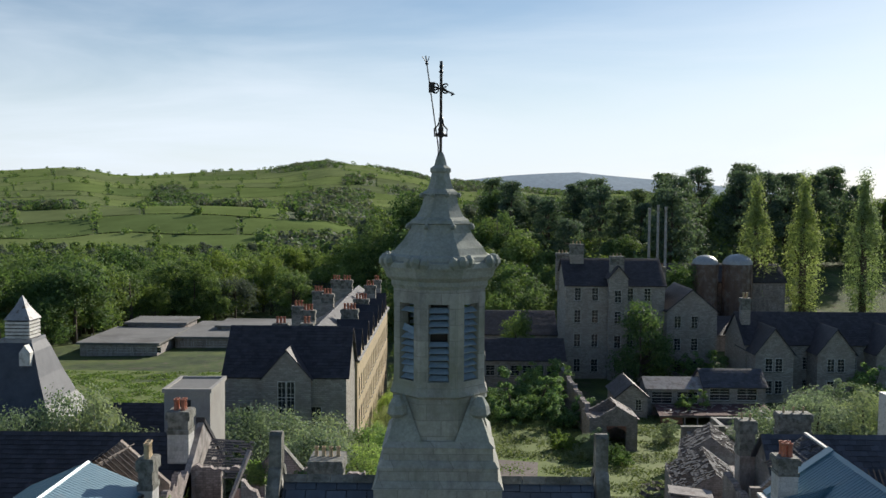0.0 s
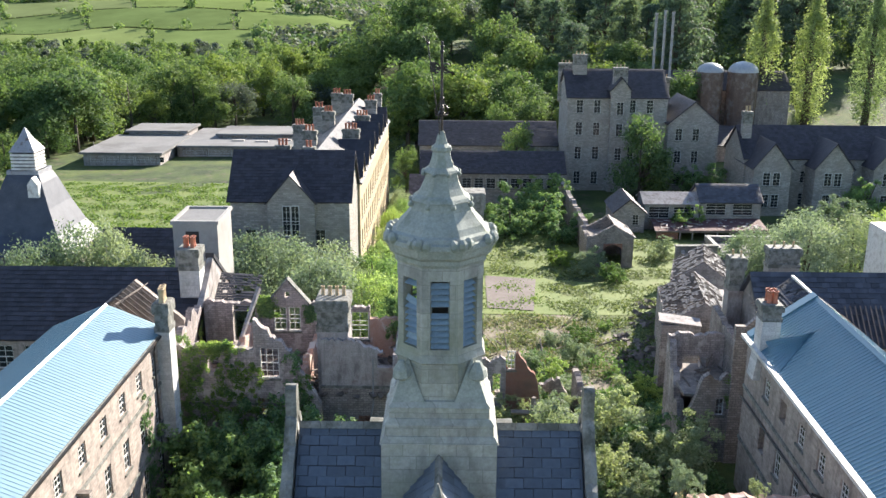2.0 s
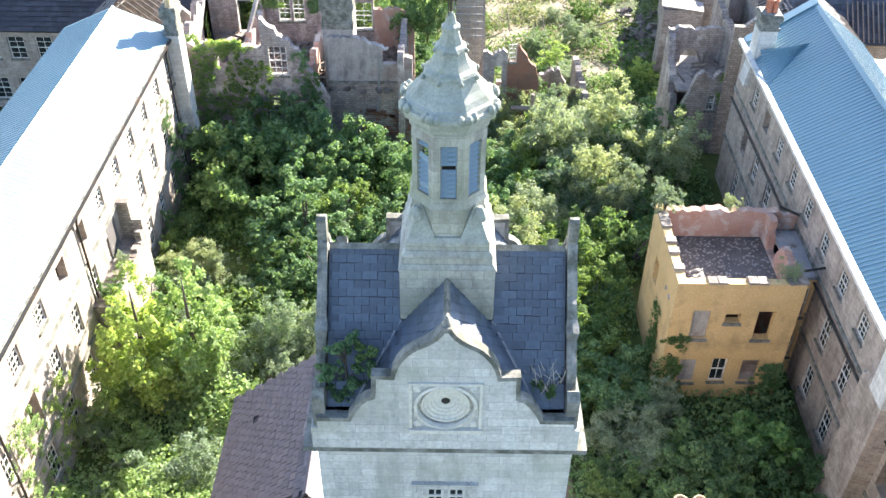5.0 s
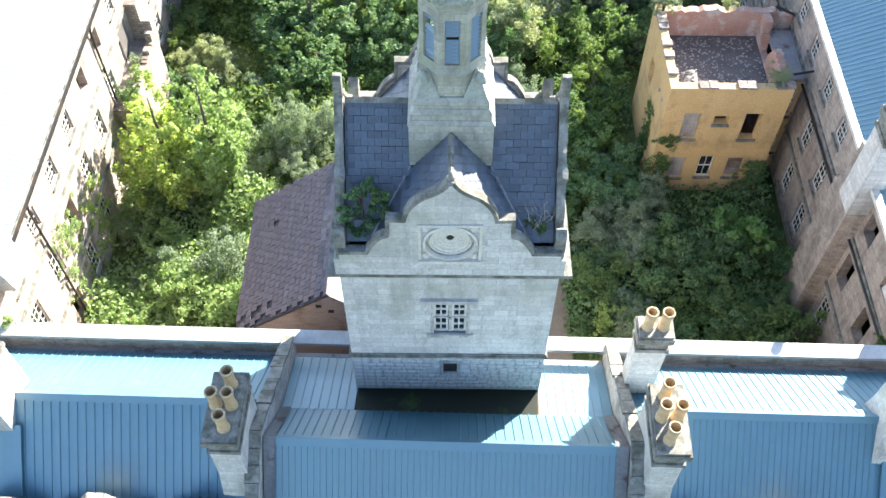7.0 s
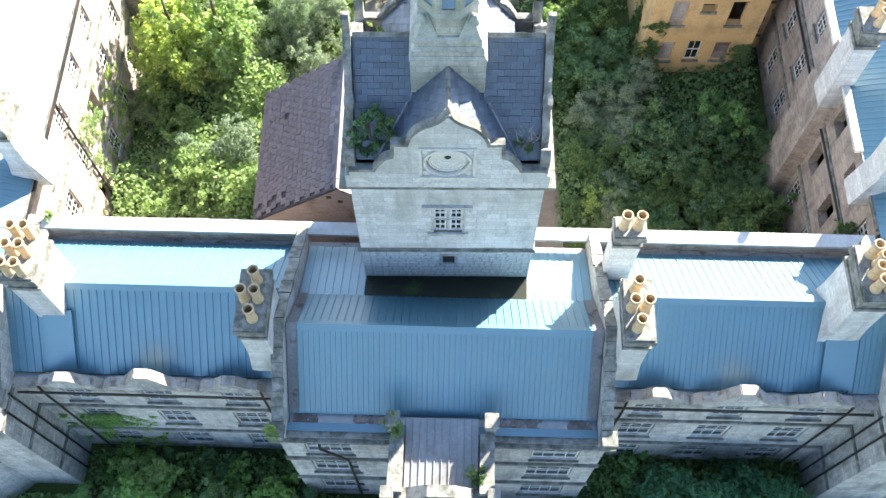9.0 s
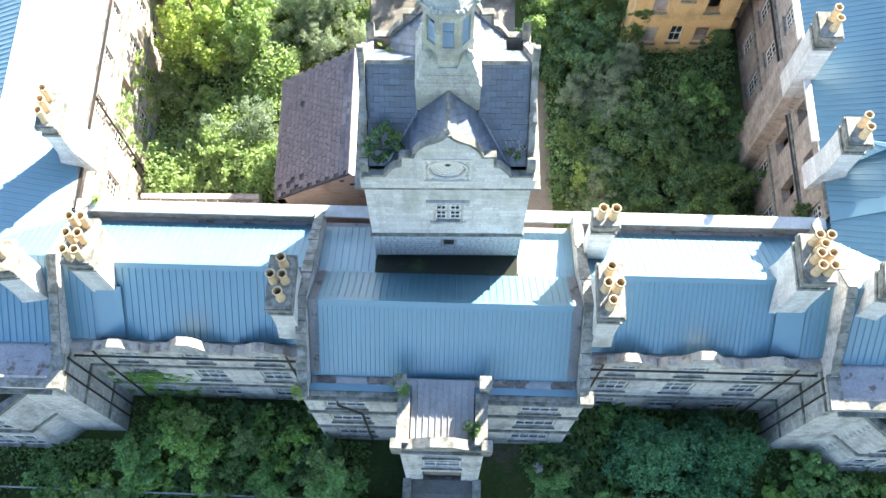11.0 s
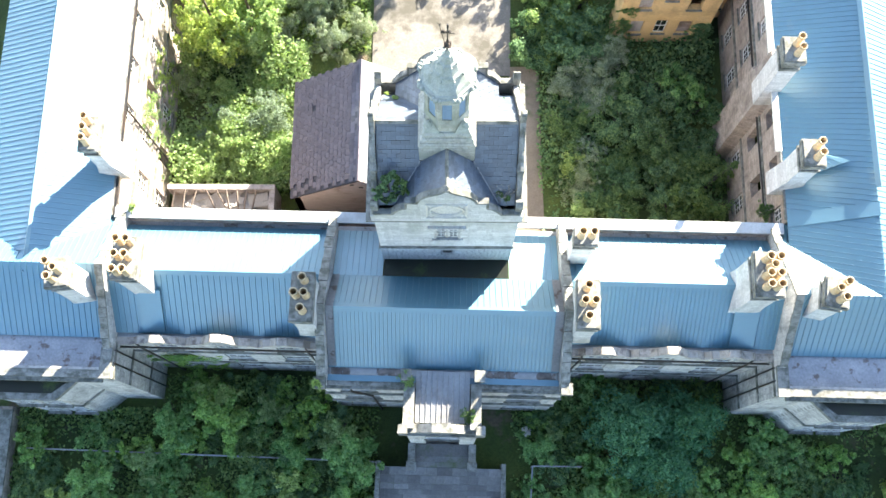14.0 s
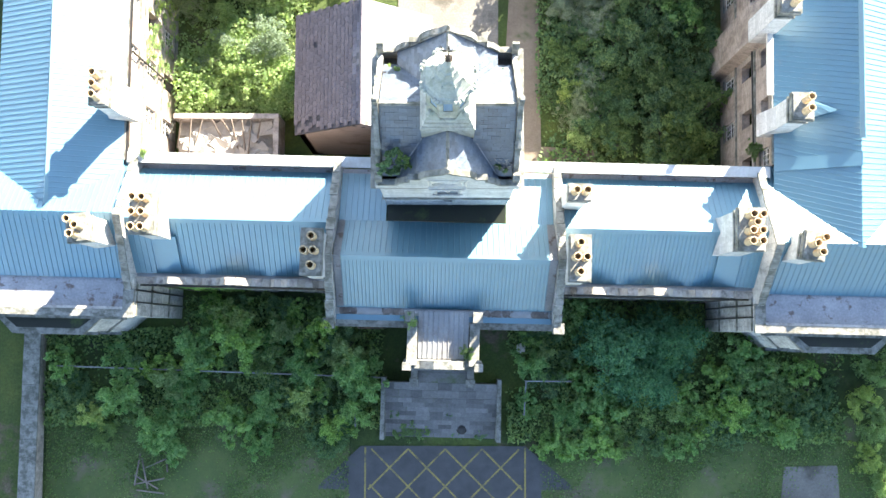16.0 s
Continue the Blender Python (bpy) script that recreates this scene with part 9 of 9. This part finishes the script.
for x, y, h, k in ((19, 104, 4.5, "grey_shrub"), (16, 108, 3.2, "shrub"), (22, 100, 3.4, "shrub"), (30, 112, 3.4, "grey_shrub"), (-3, 84, 5, "bright_shrub"), (-6, 92, 5.5, "bright_shrub"), (-8, 100, 5, "shrub"), (-2, 98, 3.5, "bright_shrub"), (1, 78, 3, "shrub"), (22, 70, 3, "grey_shrub"), (12, 66, 3, "grey_shrub"), (14, 74, 2.6, "shrub"), (9, 60, 3, "bright_shrub"), (-6, 82, 4.5, "bright_shrub"), (-4, 62, 4.5, "dark_shrub"), (-2.5, 58, 4.2, "dark_shrub"),
                   (10, 124, 6, "dark_shrub"), (14, 128, 7, "dark_shrub"), (12, 134, 7, "dark_shrub"), (17, 138, 7.5, "dark_shrub"), (8, 130, 5.5, "shrub"), (18, 122, 6, "dark_shrub"), (15, 144, 6, "dark_shrub"), (-24, 108, 5, "shrub"), (-27, 112, 5, "bright_shrub"), (-30, 96, 4, "shrub"), (38, 128, 5, "dark_shrub"), (45, 155, 7, "dark_shrub"), (48, 153, 6, "dark_shrub"), (70, 138, 8, "bright_shrub"), (62, 128, 7, "grey_shrub")):
    plant(k, x, y, h, 1.1, "scrub bush on the open ruin ground", "shrub", "ruin scrub")
for x, y, h, k in ((-8.6, 90, 6.5, "bright_willow"), (-6.4, 95, 5.5, "willow"), (-8.8, 101, 6.0, "bright_willow"), (-6.0, 104, 4.5, "bright_willow"), (-8.4, 110, 6.0, "willow"), (-5.2, 114, 4.5, "bright_willow"), (-8.2, 119, 6.5, "bright_willow"), (-4.6, 122, 4.0, "willow"), (-7.4, 128, 6.0, "bright_willow"), (-3.0, 130, 4.0, "bright_willow"), (-8.0, 136, 6.0, "willow"), (-2.4, 108, 3.4, "bright_willow"), (0.6, 118, 3.6, "willow"), (3.6, 126, 4.0, "bright_willow")):
    plant(k, x, y, h, 0.8, "bright sallow scrub along the long house", "shrub", "house scrub")
plant("broadleaf", 35.0, 152.0, 17.0, 0.8, "tall dark tree before the ward block", "tree", variant=0)
plant("broadleaf", 37.0, 154.0, 12.0, 0.9, "tall dark tree before the ward block", "tree", variant=1)
plant("spring_tree", 13.0, 162.0, 14.0, 0.75, "fresh yellow green tree between the sheds", "tree")
plant("spring_tree", 11.0, 190.0, 15.0, 0.7, "fresh yellow green tree between the sheds", "tree")
plant("spring_tree", -8.0, 156.0, 10.0, 0.8, "fresh yellow green tree by the long house", "tree")

# poplars, pines, woods
for x, y, h in ((74.5, 210, 34), (86, 210, 35), (100.5, 210, 35.5), (113, 212, 33)):
    plant("poplar", x, y, h, 1.15, "tall upright poplar catching the sun", "tree", "poplar row")
for k in range(95):
    x = rnd.uniform(14, 190)
    y = rnd.uniform(222, 330)
    if x / y > 0.62 or (x > 62 and y < 262):
        continue
    kd = rnd.choice(("pine", "pine", "broadleaf"))
    lower = 0.8 if x < 0.24 * y else 1.0
    plant(kd, x, y, (rnd.uniform(22, 31) if kd == "pine" else rnd.uniform(15, 21)) * lower, 0.95 if kd == "broadleaf" else 1.1, "tall dark tree of the hilltop wood", "tree", "hilltop wood")
for k in range(60):
    x, y = rnd.uniform(8, 62), rnd.uniform(196, 240)
    plant(rnd.choice(("broadleaf", "broadleaf", "spring_tree")), x, y, rnd.uniform(11, 17), 1.1, "broad tree on the slope below the pines", "tree", "slope trees")
under = []
for k in range(1500):
    x, y = rnd.uniform(8, 200), rnd.uniform(214, 335)
    if x / y > 0.64 or (x > 62 and y < 240) or (x > 58 and y < 262 and rnd.random() < 0.8):
        continue
    h = rnd.uniform(4, 13)
    under.append((x, y, ground_height(x, y) + h * rnd.uniform(0.3, 0.9), rnd.uniform(2.2, 4.2), 46))
wood = []
for k in range(760):
    y = 195 + 390 * rnd.random() ** 1.3
    x = rnd.uniform(-0.62, 0.34) * y
    if y < 245 and -85 < x < -15 or x > 20 and y < 340 or y < 205 and x > -20:
        continue
    h = rnd.uniform(15, 24) if y < 320 else rnd.uniform(13, 20)
    if x < -0.1 * y:
        h = max(7.0, min(h, 30.0 - 0.05 * y - ground_height(x, y)) * rnd.uniform(0.8, 1.0))
    wood.append((y, x, h, rnd.uniform(1.0, 1.3), rnd.random()))
wood.sort()
for y, x, h, sp, q in wood[:150]:
    plant("spring_tree" if q < 0.42 else "bud_tree" if q < 0.6 else "broadleaf", x, y, h, sp, "woodland tree of the valley belt", "tree", "valley wood")


def joined_wood(trees):
    """The rest of the belt, too far off to tell tree from tree."""
    rng = np.random.default_rng(5)
    dark, light, grey = [], [], []
    for y, x, h, sp, q in trees:
        c, r = crown(rng, "round", 48)
        c = np.array(c) * (h * sp, h * sp, h) + (x, y, ground_height(x, y))
        (light if q < 0.16 else grey if q < 0.5 else dark).append(leaves(c, np.array(r) * h * 1.2, 18, 1.15, rng, 0.85, 0.35, 0.3, 1.3))
    for v, mat in ((dark, LEAF_WOOD), (light, LEAF_SPRING), (grey, LEAF_BUD)):
        tagged(new("valley_wood", leaf_data("valley_wood", np.concatenate(v), mat)), "dense mixed woodland filling the valley", "wood", kind="stuff")


joined_wood(wood[150:])
for k in range(30):
    x, y = rnd.uniform(-140, -88), rnd.uniform(120, 200)
    plant(rnd.choice(("broadleaf", "spring_tree")), x, y, rnd.uniform(9, 14), 1.1, "edge tree beside the lawn", "tree", "edge trees")



def far_growth(name, label, spots, mat, share, seed):
    """Hedges and copses of the far slopes as leaf clumps; share: which of the spots take this tone."""
    rng = np.random.default_rng(seed)
    out = []
    for per in sorted({q[4] for q in spots}):
        some = [q for q in spots if q[4] == per and share(rng.random())]
        if some:
            a = np.array(some)
            size = np.repeat(a[:, 3] * (0.34 if per == 46 else 0.55), per)[:, None]
            out.append(leaves(a[:, :3], a[:, 3], per, size, rng, 0.75, 0.35, 0.25, 1.6))
    tagged(new(name, leaf_data(name, np.concatenate(out), mat)), label, "hedge", kind="stuff")


far_growth("wood_understorey", "dark understorey of the hilltop wood", under, LEAF_PINE, lambda q: q < 0.6, 4)
far_growth("wood_understorey", "green young growth under the hilltop wood", under, LEAF_WOOD, lambda q: q >= 0.6, 4)
far_growth("hedgerows", "dark hedgerows dividing the far fields", HEDGE, LEAF_WOOD, lambda q: True, 1)
far_growth("copses", "mixed copses on the far slopes", COPSE, LEAF_WOOD, lambda q: q < 0.5, 2)
far_growth("copses", "half bare grey copses on the far slopes", COPSE, LEAF_BUD, lambda q: q >= 0.5, 2)


def undergrowth(label, spots, n, size, mat, lift=0.35):
    """Low leafy cover over the ground inside boxes (x0, x1, y0, y1), thicker in drifts."""
    rng = np.random.default_rng(len(label))
    pts = []
    area = [(b - a) * (d - c) for a, b, c, d in spots]
    for (a, b, c, d), s in zip(spots, area):
        m = int(n * s / sum(area))
        x, y = rng.uniform(a, b, m), rng.uniform(c, d, m)
        drift = np.sin(x * 0.9 + 1.3 * np.sin(y * 0.6)) + np.sin(y * 0.8 + 0.7 * np.sin(x * 0.5))
        keep = drift + rng.normal(size=m) * 0.7 > -0.5
        x, y, drift = x[keep], y[keep], drift[keep]
        z = np.array([ground_height(p, q) for p, q in zip(x, y)]) + rng.random(len(x)) * lift * (1 + 0.6 * np.clip(drift, 0, 2))
        pts.append(np.stack([x, y, z], 1))
    p = np.concatenate(pts)
    v = leaves(p, np.full(len(p), 0.12), 1, size, rng, 0.6, 0.7)
    tagged(new("undergrowth", leaf_data("undergrowth", v, mat)), label, "undergrowth", kind="stuff")


undergrowth("low bramble and nettle cover in the shaded court", ((6.2, 18.6, 3.4, 19.0), (6.2, 11.4, 19, 30), (5, 19, 30, 45)), 42000, 0.26, LEAF_DARK, 0.7)
undergrowth("sunlit nettles and weeds under the court trees", ((-18.4, -5.5, 18, 44), (-5.5, 5, 27, 45)), 46000, 0.25, LEAF_MID, 0.6)
undergrowth("yellow green weeds in the sunny court", ((-18.4, -9.6, 7.4, 18),), 30000, 0.22, LEAF_BRIGHT, 1.3)
undergrowth("dark weeds in the beds before the front", ((-27, -4.2, -13.6, -7.0), (4.2, 27, -14.6, -7.0), (-17.6, -6.8, -7.0, -4.9), (6.8, 17.6, -7.0, -4.9)), 52000, 0.22, LEAF_DARK, 0.5)
undergrowth("bramble drifts over the ruin ground", ((-3, 20, 50, 70), (-3, 4, 70, 92), (-24, -5, 62, 84), (-10, 18, 54, 62)), 34000, 0.27, LEAF_MID, 0.8)
undergrowth("yellow grass tufts on the rubble ground", ((-2, 16, 52, 84),), 26000, 0.22, LEAF_GRASS, 0.25)
undergrowth("tufted rank grass between the ruins", ((-2, 4.4, 70, 132), (11.8, 34, 70, 132), (4.4, 11.8, 103, 132), (4.4, 11.8, 70, 84)), 60000, 0.32, LEAF_YARD, 0.25)
undergrowth("lush grass of the lawn beyond the turret", ((-85, -26, 100, 165),), 60000, 0.45, LEAF_LAWN, 0.25)
undergrowth("grass creeping over the broken slab", ((4.4, 11.8, 84, 103),), 2500, 0.3, LEAF_LAWN, 0.2)
undergrowth("yellow green weeds along the drive edge", ((-27, -6.5, -20, -13.4), (6.5, 30, -20, -14.4)), 46000, 0.13, LEAF_MID, 0.14)


def dead_twigs():
    """Bare bleached stems standing in the tower gutter."""
    rnd = random.Random(3)
    q = thing("dead_shrub", "bleached dead shrub standing in the tower gutter", "shrub", place(2.55, 0.55, 20.9))
    for k in range(26):
        a, h = rnd.uniform(0, 6.28), rnd.uniform(0.5, 1.3)
        d = Vector((math.cos(a) * 0.35, math.sin(a) * 0.3, h))
        p0 = Vector((rnd.uniform(-0.35, 0.35), rnd.uniform(-0.2, 0.3), 0))
        m = Mesh().tube([p0, p0 + d * 0.5 + Vector((rnd.uniform(-0.1, 0.1), 0, 0)), p0 + d], [0.022, 0.016, 0.006], 4)
        e = p0 + d * 0.55
        m.tube([e, e + Vector((rnd.uniform(-0.3, 0.3), rnd.uniform(-0.2, 0.2), rnd.uniform(0.05, 0.35)))], [0.013, 0.005], 4)
        part("twig", m, TWIG, q)


dead_twigs()


def annex_slates():
    """Slates of the annex: those towards the front one by one, the rest joined."""
    rnd = random.Random(8)
    o, e, u = Vector((-9.46, 12.55, 7.46)), Vector((0, -1, 0)), Vector((4.39, 0, 3.22))
    n = e.cross(u).normalized()
    n = n if n.z > 0 else -n
    rows, cw, count = 17, 0.37, 0
    h = u.length / rows
    rest = Mesh()
    # Short of a full course, so bared deck imitates the shade below each edge.
    slate = Mesh().box(0.010, cw - 0.010, 0, h * 0.955, 0, 0.02).data("slate", PURPLE_PIECE)
    un = u.normalized()
    for r in range(rows):
        end = 7.75
        k = -0.5 * (r % 2)
        while (k + 1) * cw < end - 0.05:
            x0 = k * cw
            k += 1
            if x0 < 0 or rnd.random() < 0.006 or (x0 > 6.6 and r <= 6 and (x0 * 3.7 + r * 1.9) % 1 < 0.3):
                continue
            q = o + e * x0 + un * (r * h) + n * 0.02
            m = Matrix(((e.x, un.x, n.x, q.x), (e.y, un.y, n.y, q.y), (e.z, un.z, n.z, q.z), (0, 0, 0, 1))) @ pose(0, 0, 0.008, rnd.uniform(-2.4, -1.2), rnd.uniform(-0.5, 0.5), rnd.uniform(-1.2, 1.2))
            if count < 298:
                piece("slate", slate, ANNEX[0], m)
                count += 1
            else:
                rest.box(0.010, cw - 0.010, 0, h * 0.955, 0, 0.02, m)
    if rest.v:
        part("slates", rest, PURPLE, ANNEX[0], "weathered purple slates", kind="stuff")


annex_slates()
tower_slates()
